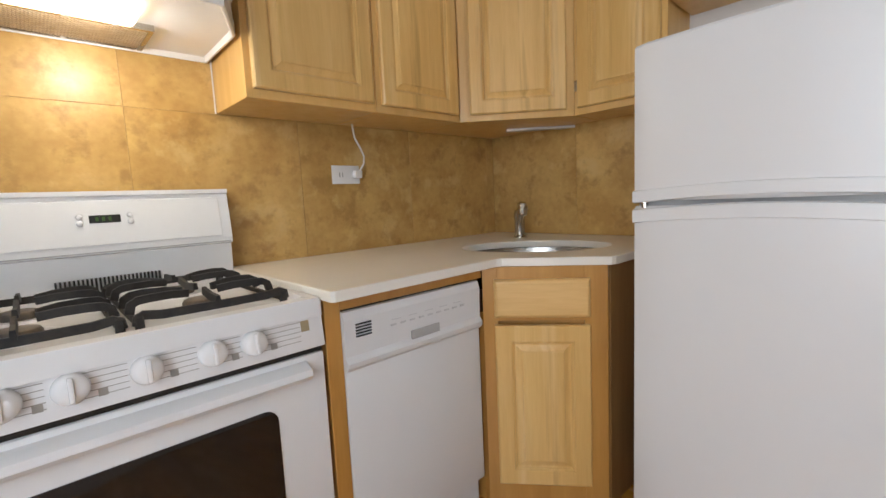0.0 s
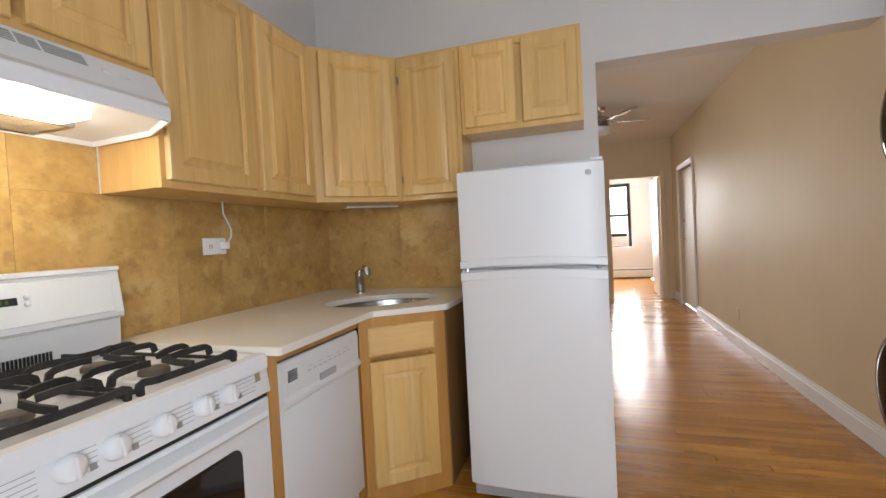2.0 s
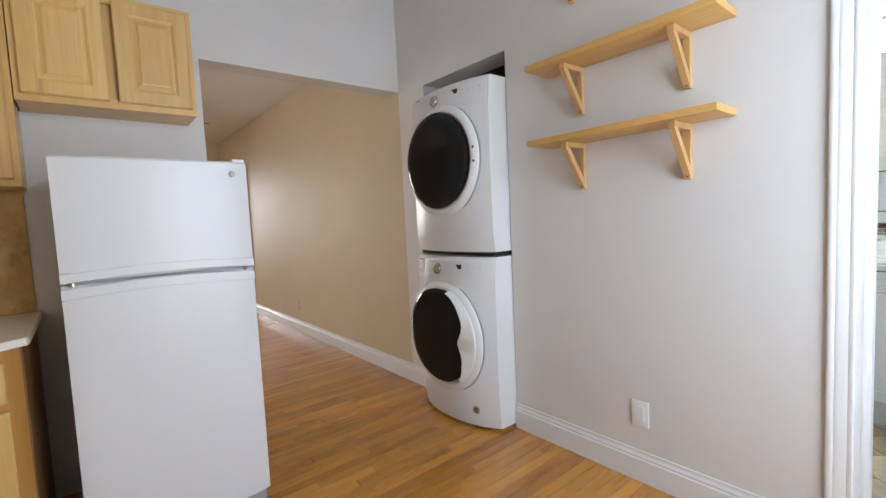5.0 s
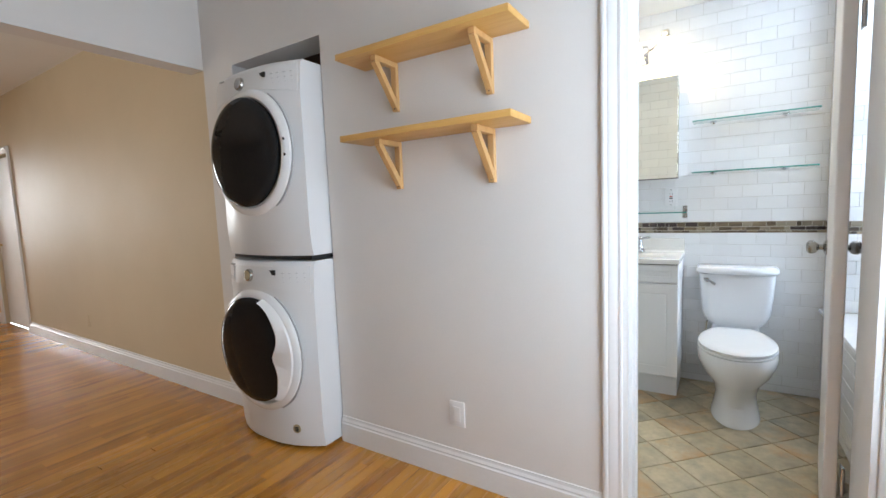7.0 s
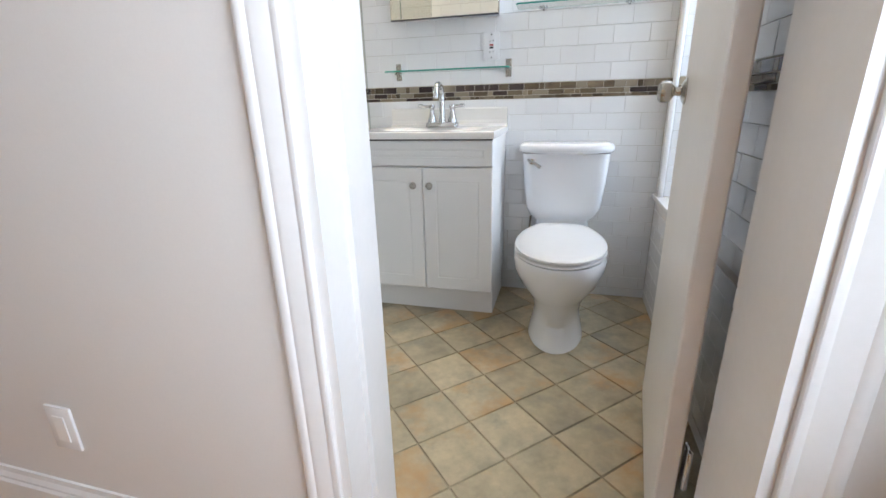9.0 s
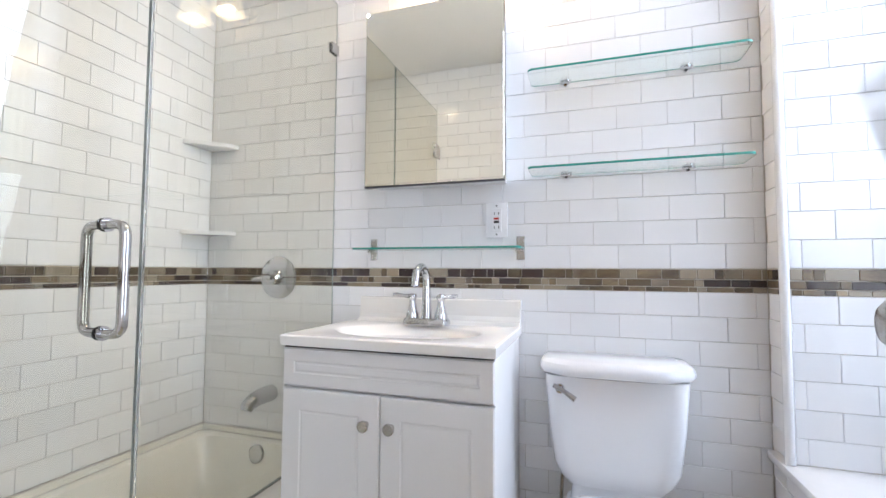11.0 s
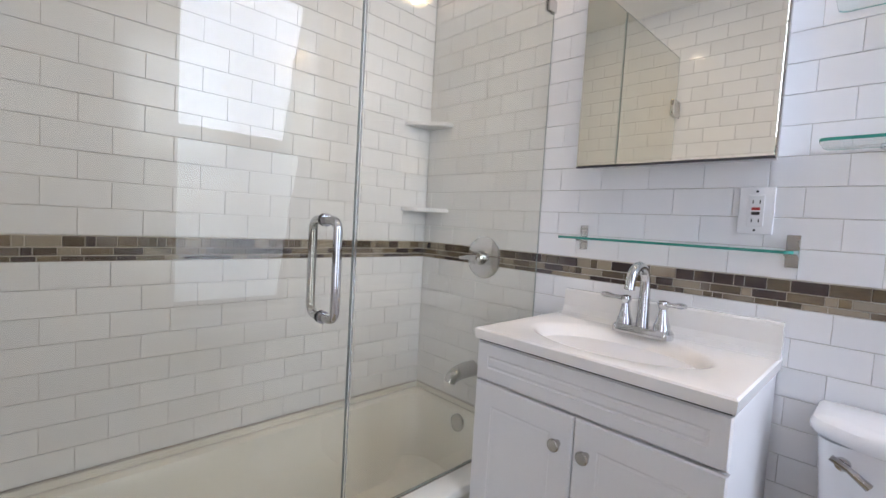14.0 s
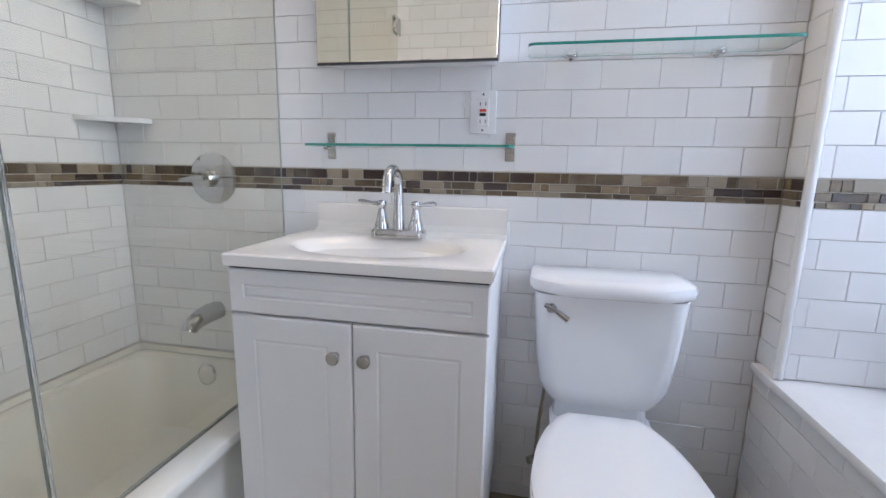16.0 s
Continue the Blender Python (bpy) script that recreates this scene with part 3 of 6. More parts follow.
# the bathroom door, swung into the room
BD = pose(-1.052, -1.650, 0, 0, 0, -7.6)
door = thing("door_1", (-1.072, -1.632, 0.03), "white painted flush bathroom door standing open inwards", "door", kind="structure")
part("door_leaf", one_box((-0.036, -0.605, 0.034), (0, 0, 2.02), 0.003, 1, BD), DOORPAINT, door)
door_knob(door, BD @ Vector((0.0, -0.545, 0.995)), BD.to_3x3() @ Vector((1, 0, 0)), NICKEL)
door_knob(door, BD @ Vector((-0.036, -0.545, 0.995)), BD.to_3x3() @ Vector((-1, 0, 0)), NICKEL)
for z in (0.28, 1.75):
    hinge(door, (-1.100, -1.640, z), NICKEL)

# the closed living room door
door = thing("door_2", (SDX0, SOUTH - 0.05, 0), "white painted closed door with brass lever in the living room", "door", kind="structure")
bm = bmesh.new()
panel_rings(bm, SDX1 - SDX0 - 0.04, SDH - 0.03, [(0, 0.002), (0.002, 0)], 0.04, pose(SDX1 - 0.02, SOUTH - 0.035, 0.01, 0, 0, 180))
part("door_leaf", bm, CLOSETPAINT, door)
bm = bmesh.new()
cyl(bm, (SDX1 - 0.10, SOUTH - 0.035, 0.98), (SDX1 - 0.10, SOUTH + 0.01, 0.98), 0.012, n=12)
tube(bm, [(SDX1 - 0.10, SOUTH + 0.01, 0.98), (SDX1 - 0.16, SOUTH + 0.014, 0.98), (SDX1 - 0.21, SOUTH + 0.008, 0.976)], 0.008)
part("lever", bm, BRASS, door, "brass lever handle")
bm = bmesh.new()
lathe(bm, [(0.001, 0), (0.024, 0), (0.022, 0.012), (0.001, 0.014)], axis((SDX1 - 0.10, SOUTH - 0.035, 1.25), (0, 1, 0)))
part("deadbolt", bm, BRASS, door, "round brass deadbolt")
for z in (0.22, 1.78):
    hinge(door, (SDX0 + 0.024, SOUTH - 0.012, z), NICKEL, 0.13)

# the bedroom door, open into the bedroom
door = thing("door_3", (FAR + 0.15, FY0, 0), "white bedroom door standing open", "door", kind="structure")
part("door_leaf", one_box((FAR + 0.14, FY0 - 0.005, 0.01), (FAR + 0.84, FY0 + 0.03, FH - 0.01), 0.003, 1), TRIM, door)
bm = bmesh.new()
cyl(bm, (FAR + 0.78, FY0 + 0.03, 1.0), (FAR + 0.78, FY0 + 0.08, 1.0), 0.009, n=10)
tube(bm, [(FAR + 0.78, FY0 + 0.08, 1.0), (FAR + 0.68, FY0 + 0.08, 1.0)], 0.008)
part("lever", bm, NICKEL, door, "nickel lever handle")


# ---- windows ----
def sash_window(name, x, y0, y1, z0, z1, frame_mat, label, pane_rows=1, out=-1, depth=0.05, mid=None, f=0.045, g=0.032):
    w = thing(name, (x, y0, z0), label, "window", kind="structure")
    mid = mid or (z0 + z1) / 2
    bm = bmesh.new()
    box(bm, (x, y0, z0), (x + out * depth, y0 + f, z1), 0.003, 1)
    box(bm, (x, y1 - f, z0), (x + out * depth, y1, z1), 0.003, 1)
    box(bm, (x, y0 + f, z1 - f), (x + out * depth, y1 - f, z1), 0.003, 1)
    box(bm, (x, y0 + f, z0), (x + out * depth, y1 - f, z0 + f), 0.003, 1)
    part("window_frame", bm, frame_mat, w)
    for a, b, d in ((z0 + f, mid, 0.012), (mid, z1 - f, 0.03)):
        bm = bmesh.new()
        X0, X1 = x + out * d, x + out * (d + 0.02)
        box(bm, (X0, y0 + f, a), (X1, y0 + f + g, b), 0.002, 1)
        box(bm, (X0, y1 - f - g, a), (X1, y1 - f, b), 0.002, 1)
        box(bm, (X0, y0 + f + g, b - g), (X1, y1 - f - g, b), 0.002, 1)
        box(bm, (X0, y0 + f + g, a), (X1, y1 - f - g, a + g), 0.002, 1)
        for k in range(1, pane_rows):
            zz = a + (b - a) * k / pane_rows
            box(bm, (X0, y0 + f + g, zz - 0.012), (X1, y1 - f - g, zz + 0.012), 0.002, 1)
        s = part("sash", bm, frame_mat, w)
        p = part("pane", one_box((x + out * (d + 0.008), y0 + f + g, a + g), (x + out * (d + 0.012), y1 - f - g, b - g)), CLEAR, s)
        p.visible_shadow = False
    return w


for i, (a, b) in enumerate(KW):
    w = sash_window("window_%d" % (i + 1), WEST - 0.10, a, b, KZ0, KZ1, TRIM, "white painted double hung kitchen window")
    sill = solo("sill_kitchen", one_box((WEST - 0.10, a - 0.022, KZ0 - 0.03), (WEST + 0.04, b + 0.10, KZ0), 0.006), TRIM, "white painted wooden window sill", "window sill", "structure")
w = sash_window("window_3", -1.505, BWY0, BWY1, BWZ0 + 0.02, BWZ1, TRIM, "white double hung bathroom window in a tiled recess", mid=1.57, f=0.018, g=0.022)
solo("sill_bath", one_box((-1.505, -3.10, BWZ0 - 0.005), (BATH_W + 0.022, -2.25, BWZ0 + 0.018), 0.005), MARBLE, "white marble sill of the bathroom window", "window sill", "structure")
w = sash_window("window_4", BED + 0.05, BWIN[0], BWIN[1], BWIN[2], BWIN[3], WINDARK, "black framed bedroom window with horizontal bars", 2, 1)
# bright overcast air outside the bedroom
bm = bmesh.new()
box(bm, (62.0, -40, -15), (62.1, 40, 45))
solo("backdrop", bm, OUTWHITE, "bright hazy distance outside the bedroom window", "backdrop", "structure")
# window air conditioner and bed-side heater in the bedroom
ac = thing("air_conditioner", (BED, -0.62, BWIN[2]), "white window air conditioner with a dark grille", "air conditioner")
part("body", one_box((BED - 0.12, -1.02, BWIN[2] + 0.02), (BED + 0.06, -0.42, BWIN[2] + 0.34), 0.01), APPL, ac)
part("grille", one_box((BED - 0.126, -0.98, BWIN[2] + 0.25), (BED - 0.118, -0.46, BWIN[2] + 0.31), 0.002), BLACK, ac)
heat = thing("baseboard_heater", (BED - 0.1, -0.6, 0), "long white baseboard heater under the bedroom window", "heater")
part("cover", one_box((BED - 0.08, -1.58, 0.03), (BED - 0.018, 1.2, 0.24), 0.008), HEATER, heat)
part("top_slot", one_box((BED - 0.084, -1.56, 0.20), (BED - 0.078, 1.18, 0.215)), BLACK, heat)
part("foot", one_box((BED - 0.07, -1.58, 0), (BED - 0.018, 1.2, 0.03)), BLACK, heat)

# kitchen baseboard heater
heat = thing("baseboard_heater", (WEST + 0.04, -0.6, 0), "cream enamel baseboard heater with open top slots", "heater")
bm = bmesh.new()
loft(bm, [[Vector((WEST + a, y, z)) for a, z in ((0.018, 0.02), (0.072, 0.02), (0.078, 0.05), (0.078, 0.17), (0.062, 0.195), (0.018, 0.195))] for y in (-1.30, 0.35)])
part("cover", bm, HEATER, heat, smoothed=False)
bm = bmesh.new()
loft(bm, [[Vector((WEST + a, y, z)) for a, z in ((0.018, 0.0), (0.084, 0.0), (0.084, 0.18), (0.066, 0.225), (0.018, 0.225))] for y in (-1.345, -1.30)])
part("end_cap", bm, HEATER, heat, smoothed=False)
for a, z in ((0.026, 0.198), (0.046, 0.1965)):
    part("slot", one_box((WEST + a, -1.29, z - 0.006), (WEST + a + 0.012, 0.34, z + 0.001)), BLACK, heat)
part("top_rail", one_box((WEST + 0.018, -1.30, 0.215), (WEST + 0.05, 0.35, 0.222)), HEATER, heat)


# ---- kitchen cabinets ----
def cab_door(parent, m, w, h, name="door", steps=RAISED, mat=None, label=""):
    bm = bmesh.new()
    panel_rings(bm, w, h, steps, 0.02, m)
    return part(name, bm, mat or MAPLE, parent, label, smoothed=False)


def exposed_hinge(parent, m, x, z):
    bm = bmesh.new()
    box(bm, (x - 0.006, -0.004, z - 0.022), (x + 0.006, 0.004, z + 0.022), 0.001, 1, m)
    part("hinge", bm, NICKEL, parent)


CB, CT, CF = 1.415, 2.25, 1.325   # wall cabinets: bottom, top, front
lbl = "honey maple wall cabinet with raised panel door"


def wall_cabinet(x0, x1, z0, z1, doors, label):
    c = thing("wall_cabinet", ((x0 + x1) / 2, NORTH - 0.15, z0), label, "cabinet", "kitchen wall cabinets")
    part("body", one_box((x0 + 0.001, CF + 0.018, z0), (x1 - 0.001, NORTH - 0.013, z1), 0.002, 1), UPPERFRAME, c)
    bm = bmesh.new()
    box(bm, (x0, CF, z0), (x0 + 0.04, CF + 0.018, z1), 0.001, 1)
    box(bm, (x1 - 0.04, CF, z0), (x1, CF + 0.018, z1), 0.001, 1)
    box(bm, (x0 + 0.04, CF, z0), (x1 - 0.04, CF + 0.018, z0 + 0.045), 0.001, 1)
    box(bm, (x0 + 0.04, CF, z1 - 0.045), (x1 - 0.04, CF + 0.018, z1), 0.001, 1)
    part("face_frame", bm, UPPERFRAME, c, smoothed=False)
    n = doors
    g = 0.02
    w = (x1 - x0 - 2 * g - (n - 1) * 0.03) / n
    for k in range(n):
        cab_door(c, pose(x0 + g + k * (w + 0.03), CF - 0.021, z0 + 0.028), w, z1 - z0 - 0.05)
    return c


wall_cabinet(-0.275, 0.478, 1.775, CT, 2, "honey maple wall cabinet above the range hood")
wall_cabinet(0.484, 0.955, CB, CT, 1, lbl)
wall_cabinet(0.957, 1.395, CB, CT, 1, lbl + " with small knot")
# diagonal corner cabinet
P, Q = Vector((1.40, CF, 0)), Vector((1.735, 0.965, 0))
c = thing("corner_wall_cabinet", (1.7, 1.35, CB), "honey maple diagonal corner wall cabinet", "cabinet", "kitchen wall cabinets")
part("body", prism(bmesh.new(), [(1.398, NORTH - 0.013), (1.398, CF + 0.012), (1.745, 0.967), (EAST - 0.004, 0.967), (EAST - 0.004, NORTH - 0.013)], CB, CT), UPPERFRAME, c, smoothed=False)
dw = (Q - P).length
mdiag = Matrix.Translation((P.x, P.y, 0)) @ Matrix.Rotation(math.atan2(Q.y - P.y, Q.x - P.x), 4, "Z")
bm = bmesh.new()
for a, b in (((0.0, 0, CB), (0.035, 0.018, CT)), ((dw - 0.035, 0, CB), (dw, 0.018, CT)), ((0.035, 0, CB), (dw - 0.035, 0.018, CB + 0.04)), ((0.035, 0, CT - 0.04), (dw - 0.035, 0.018, CT))):
    box(bm, a, b, 0.001, 1, mdiag)
part("face_frame", bm, UPPERFRAME, c, smoothed=False)
cab_door(c, mdiag @ Matrix.Translation((0.045, -0.021, CB + 0.028)), dw - 0.08, CT - CB - 0.05)
# cabinets on the east wall: fronts face west
EX = 1.735


def east_cabinet(y0, y1, z0, z1, doors, label):
    """y0 is the northern end."""
    c = thing("wall_cabinet", (EX + 0.12, (y0 + y1) / 2, z0), label, "cabinet", "kitchen wall cabinets")
    part("body", one_box((EX + 0.018, y1 + 0.001, z0), (EAST - 0.003, y0 - 0.001, z1), 0.002, 1), UPPERFRAME, c)
    bm = bmesh.new()
    for a, b in (((EX, y1, z0), (EX + 0.018, y1 + 0.035, z1)), ((EX, y0 - 0.035, z0), (EX + 0.018, y0, z1)), ((EX, y1 + 0.035, z0), (EX + 0.018, y0 - 0.035, z0 + 0.04)), ((EX, y1 + 0.035, z1 - 0.04), (EX + 0.018, y0 - 0.035, z1))):
        box(bm, a, b, 0.001, 1)
    part("face_frame", bm, UPPERFRAME, c, smoothed=False)
    w = (y0 - y1 - 0.04 - (doors - 1) * 0.035) / doors
    for k in range(doors):
        m = pose(EX - 0.021, y0 - 0.02 - k * (w + 0.035), z0 + 0.028, 0, 0, -90)
        cab_door(c, m, w, z1 - z0 - 0.05)
    return c


c = east_cabinet(0.963, 0.585, CB, CT, 1, "honey maple wall cabinet with exposed hinges beside the corner")
for z in (CB + 0.12, CT - 0.14):
    exposed_hinge(c, pose(EX - 0.012, 0.945, 0, 0, 0, -90), -0.004, z)
east_cabinet(0.581, -0.066, 1.758, CT, 2, "short honey maple wall cabinet above the refrigerator")
# slim light under the corner cabinet
u = thing("under_cabinet_light", (1.5, 1.1, CB), "slim white unlit light bar under the corner cabinet", "light fixture")
part("housing", one_box((0.22, 0.250, CB - 0.013), (dw + 0.14, 0.300, CB - 0.001), 0.003, 2, mdiag), ENAMEL, u)

# ---- base cabinets, counter, sink ----
CTOP, CBOT = 0.878, 0.851
BF = 0.925
K0, K1 = Vector((1.095, 0.905)), Vector((1.312, 0.602))
c = thing("base_cabinet", (0.51, 1.3, 0), "narrow stained maple filler panel beside the dishwasher", "cabinet")
part("stile", one_box((0.474, BF, 0), (0.518, NORTH - 0.013, CBOT - 0.002), 0.002, 1), FRAMEWOOD, c)
part("rail", one_box((0.519, BF + 0.002, 0.815), (1.055, BF + 0.02, CBOT - 0.002), 0.001, 1), FRAMEWOOD, c)
c = thing("sink_base_cabinet", (1.5, 1.2, 0), "stained maple diagonal sink base with raised panel door", "cabinet")
part("body", prism(bmesh.new(), [(1.06, NORTH - 0.02), (1.06, BF + 0.02), (1.105, BF), (K1.x + 0.008, K1.y + 0.012), (1.90, K1.y + 0.012), (1.90, NORTH - 0.02)], 0.0, CBOT - 0.16), FRAMEWOOD, c, smoothed=False)
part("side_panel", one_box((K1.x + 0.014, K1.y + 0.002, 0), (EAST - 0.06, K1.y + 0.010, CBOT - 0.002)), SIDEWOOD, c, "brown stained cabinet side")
A = Vector((1.058, BF - 0.0, 0))
B = Vector((K1.x + 0.004, K1.y + 0.006, 0))
bw = (B - A).length
mb = Matrix.Translation((A.x, A.y, 0)) @ Matrix.Rotation(math.atan2(B.y - A.y, B.x - A.x), 4, "Z")
bm = bmesh.new()
for a, b in (((0, 0, 0), (0.05, 0.02, CBOT - 0.002)), ((bw - 0.075, 0, 0), (bw, 0.02, CBOT - 0.002)), ((0.05, 0, CBOT - 0.060), (bw - 0.075, 0.02, CBOT - 0.002)), ((0.05, 0, 0.665), (bw - 0.075, 0.02, 0.70)), ((0.05, 0, 0.0), (bw - 0.075, 0.02, 0.13))):
    box(bm, a, b, 0.001, 1, mb)
part("face_frame", bm, FRAMEWOOD, c, smoothed=False)
cab_door(c, mb @ Matrix.Translation((0.038, -0.021, 0.678)), bw - 0.096, 0.130, "drawer_front", SLAB, MAPLE_H)
cab_door(c, mb @ Matrix.Translation((0.038, -0.021, 0.085)), bw - 0.096, 0.568)
# counter, with an oval cut for the sink
SC, SROT = Vector((1.458, 0.993)), math.atan2(K1.y - K0.y, K1.x - K0.x)


def sink_ring(ru, rv, z, n=48):
    out = []
    for i in range(n):
        t = 2 * math.pi * i / n
        u, v = ru * math.cos(t), rv * math.sin(t)
        out.append(Vector((SC.x + u * math.cos(SROT) - v * math.sin(SROT), SC.y + u * math.sin(SROT) + v * math.cos(SROT), z)))
    return out


outer = [(0.470, 0.879), (0.478, 0.872), (K0.x - 0.012, 0.882), (K0.x + 0.010, 0.874), (K1.x - 0.006, K1.y - 0.012), (K1.x + 0.01, K1.y - 0.018), (EAST - 0.003, K1.y - 0.018), (EAST - 0.003, NORTH - 0.013), (0.470, NORTH - 0.013)]


def counter_rings(outer):
    """Rings of the slab round the sink: each corner and each step of the oval seen from the sink's middle."""
    turns = sorted([2 * math.pi * i / 72 - math.pi for i in range(72)] + [math.atan2(y - SC.y, x - SC.x) + 1e-5 for x, y in outer])
    far, hole = [], []
    for t in turns:
        d = Vector((math.cos(t), math.sin(t)))
        best = 9.0
        for (ax, ay), (bx, by) in zip(outer, outer[1:] + outer[:1]):
            e, w = Vector((bx - ax, by - ay)), Vector((ax - SC.x, ay - SC.y))
            det = d.x * -e.y + e.x * d.y
            if abs(det) > 1e-9:
                s, q = (w.x * -e.y + e.x * w.y) / det, (d.x * w.y - d.y * w.x) / det
                if s > 0 and -1e-4 <= q <= 1 + 1e-4:
                    best = min(best, s)
        far.append(d * best)
        c, n = math.cos(t - SROT), math.sin(t - SROT)
        hole.append(d / math.sqrt((c / 0.297) ** 2 + (n / 0.200) ** 2))

    def at(vs, z, grow=0.0):
        return [Vector((SC.x + v.x + v.normalized().x * grow, SC.y + v.y + v.normalized().y * grow, z)) for v in vs]

    return [at(far, CBOT), at(far, CTOP - 0.004), at(far, CTOP - 0.001, -0.0015), at(far, CTOP, -0.005), at(hole, CTOP, 0.004), at(hole, CTOP - 0.001, 0.001), at(hole, CTOP - 0.004), at(hole, CBOT), at(far, CBOT)]


bm = loft(bmesh.new(), counter_rings(outer), False, False)
bmesh.ops.remove_doubles(bm, verts=bm.verts, dist=1e-6)
solo("countertop", bm, COUNTER, "cream solid surface counter with a diagonal sink corner", "countertop", smoothed=False)
sink = thing("sink", (SC.x, SC.y, 0.7), "oval stainless steel undermount sink in the corner counter", "sink")
bm = bmesh.new()
loft(bm, [sink_ring(0.307, 0.210, CBOT - 0.003), sink_ring(0.291, 0.194, CBOT - 0.003), sink_ring(0.285, 0.189, CBOT - 0.03), sink_ring(0.265, 0.17, CBOT - 0.13), sink_ring(0.16, 0.10, CBOT - 0.152), sink_ring(0.03, 0.03, CBOT - 0.155)], False, True)
part("basin", bm, STEEL, sink)
bm = bmesh.new()
lathe(bm, [(0.001, 0), (0.04, 0), (0.036, 0.005), (0.02, 0.003), (0.001, 0.003)], Matrix.Translation((SC.x, SC.y, CBOT - 0.156)))
part("drain", bm, CHROME, sink)
fau = thing("kitchen_faucet", (1.75, 1.283, CTOP), "brushed nickel pull out kitchen faucet behind the sink", "faucet")
FB = Vector((1.75, 1.283, CTOP))
bm = bmesh.new()
lathe(bm, [(0.001, 0), (0.030, 0.0), (0.029, 0.008), (0.026, 0.012), (0.0255, 0.09), (0.028, 0.098), (0.027, 0.125), (0.018, 0.140), (0.001, 0.143)], Matrix.Translation(FB), 24)
part("body", bm, NICKEL, fau)
d = Vector((-0.75, -0.66, 0)).normalized()
bm = bmesh.new()
tube(bm, [FB + d * 0.01 + Vector((0, 0, 0.065)), FB + d * 0.06 + Vector((0, 0, 0.100)), FB + d * 0.12 + Vector((0, 0, 0.138)), FB + d * 0.16 + Vector((0, 0, 0.155)), FB + d * 0.195 + Vector((0, 0, 0.150)), FB + d * 0.205 + Vector((0, 0, 0.118))], [0.014, 0.016, 0.020, 0.024, 0.023, 0.018], 14)
part("spray_head", bm, NICKEL, fau)
bm = bmesh.new()
tube(bm, [FB + Vector((0, 0, 0.135)), FB + d * 0.03 + Vector((0, 0, 0.152)), FB + d * 0.075 + Vector((0, 0, 0.162))], [0.011, 0.009, 0.006], 10)
part("lever", bm, NICKEL, fau)

# ---- dishwasher ----
dwt = thing("dishwasher", (0.79, 1.2, 0), "white built in dishwasher with a pale control strip", "dishwasher")
D0, D1, DF = 0.519, 1.030, 0.920
part("tub_body", one_box((D0 + 0.004, DF + 0.03, 0.02), (D1 - 0.004, 1.5, 0.813)), APPL, dwt)
part("door", one_box((D0, DF, 0.115), (D1, DF + 0.028, 0.655), 0.006), APPL, dwt)
bm = bmesh.new()
loft(bm, [[Vector((x, DF + a, z)) for a, z in ((0.028, 0.652), (-0.004, 0.652), (-0.014, 0.662), (-0.016, 0.675), (-0.004, 0.690), (-0.006, 0.787), (0.0, 0.808), (0.028, 0.813))] for x in (D0, D1)])
panel = part("control_panel", bm, APPL, dwt, smoothed=False)
bm = bmesh.new()
for i in range(5):
    box(bm, (0.553, DF - 0.0095, 0.738 + i * 0.008), (0.60, DF - 0.004, 0.7415 + i * 0.008))
part("vent_slots", bm, BLACK, panel, "dark vent slots")
part("handle_recess", one_box((0.735, DF - 0.0085, 0.685), (0.845, DF - 0.003, 0.712), 0.003), GREYPL, panel, "grey recessed handle")
bm = bmesh.new()
for i in range(9):
    box(bm, (0.665 + i * 0.034, DF - 0.0078, 0.742), (0.683 + i * 0.034, DF - 0.003, 0.747))
for i in range(5):
    box(bm, (0.67 + i * 0.06, DF - 0.0078, 0.758), (0.70 + i * 0.06, DF - 0.003, 0.760))
part("button_print", bm, PALEPRINT, panel)
part("toe_panel", one_box((D0, DF + 0.05, 0.01), (D1, DF + 0.06, 0.105)), APPL, dwt)
# the gap's shade, put in as a dark strip behind the panel's top
part("gap_seal", one_box((D0 + 0.002, DF + 0.01, 0.802), (D1 - 0.002, DF + 0.03, 0.812)), GAPSHADE, dwt, "dark strip painted as the shade above the door")

# ---- refrigerator ----
fr = thing("refrigerator", (1.5, 0.18, 0), "white top freezer refrigerator with a narrow door gap", "refrigerator")
FX, FY_N, FY_S, FTOP = 1.212, 0.487, -0.128, 1.475
part("body", one_box((FX + 0.066, FY_S + 0.006, 0.03), (1.86, FY_N - 0.006, FTOP - 0.012), 0.006), APPL, fr)


def fridge_door(z0, z1, name):
    bm = bmesh.new()
    n = 16
    rings = []
    for k in range(n + 1):
        f = k / n
        y = FY_N + (FY_S - FY_N) * f
        e = min(f, 1 - f) * (FY_N - FY_S)
        bow = 0.016 * (1 - (2 * f - 1) ** 2) + (0.010 * (1 - max(0, 0.012 - e) / 0.012) if e < 0.012 else 0.010)
        r = 0.008
        rings.append([Vector((FX + 0.062, y, z0)), Vector((FX + 0.020 - bow + r, y, z0)), Vector((FX + 0.020 - bow, y, z0 + r)), Vector((FX + 0.020 - bow, y, z1 - r)), Vector((FX + 0.020 - bow + r, y, z1)), Vector((FX + 0.062, y, z1))])
    loft(bm, rings)
    return part(name, bm, APPL, fr)


d1 = fridge_door(1.052, FTOP, "freezer_door")
d2 = fridge_door(0.075, 1.038, "fridge_door")


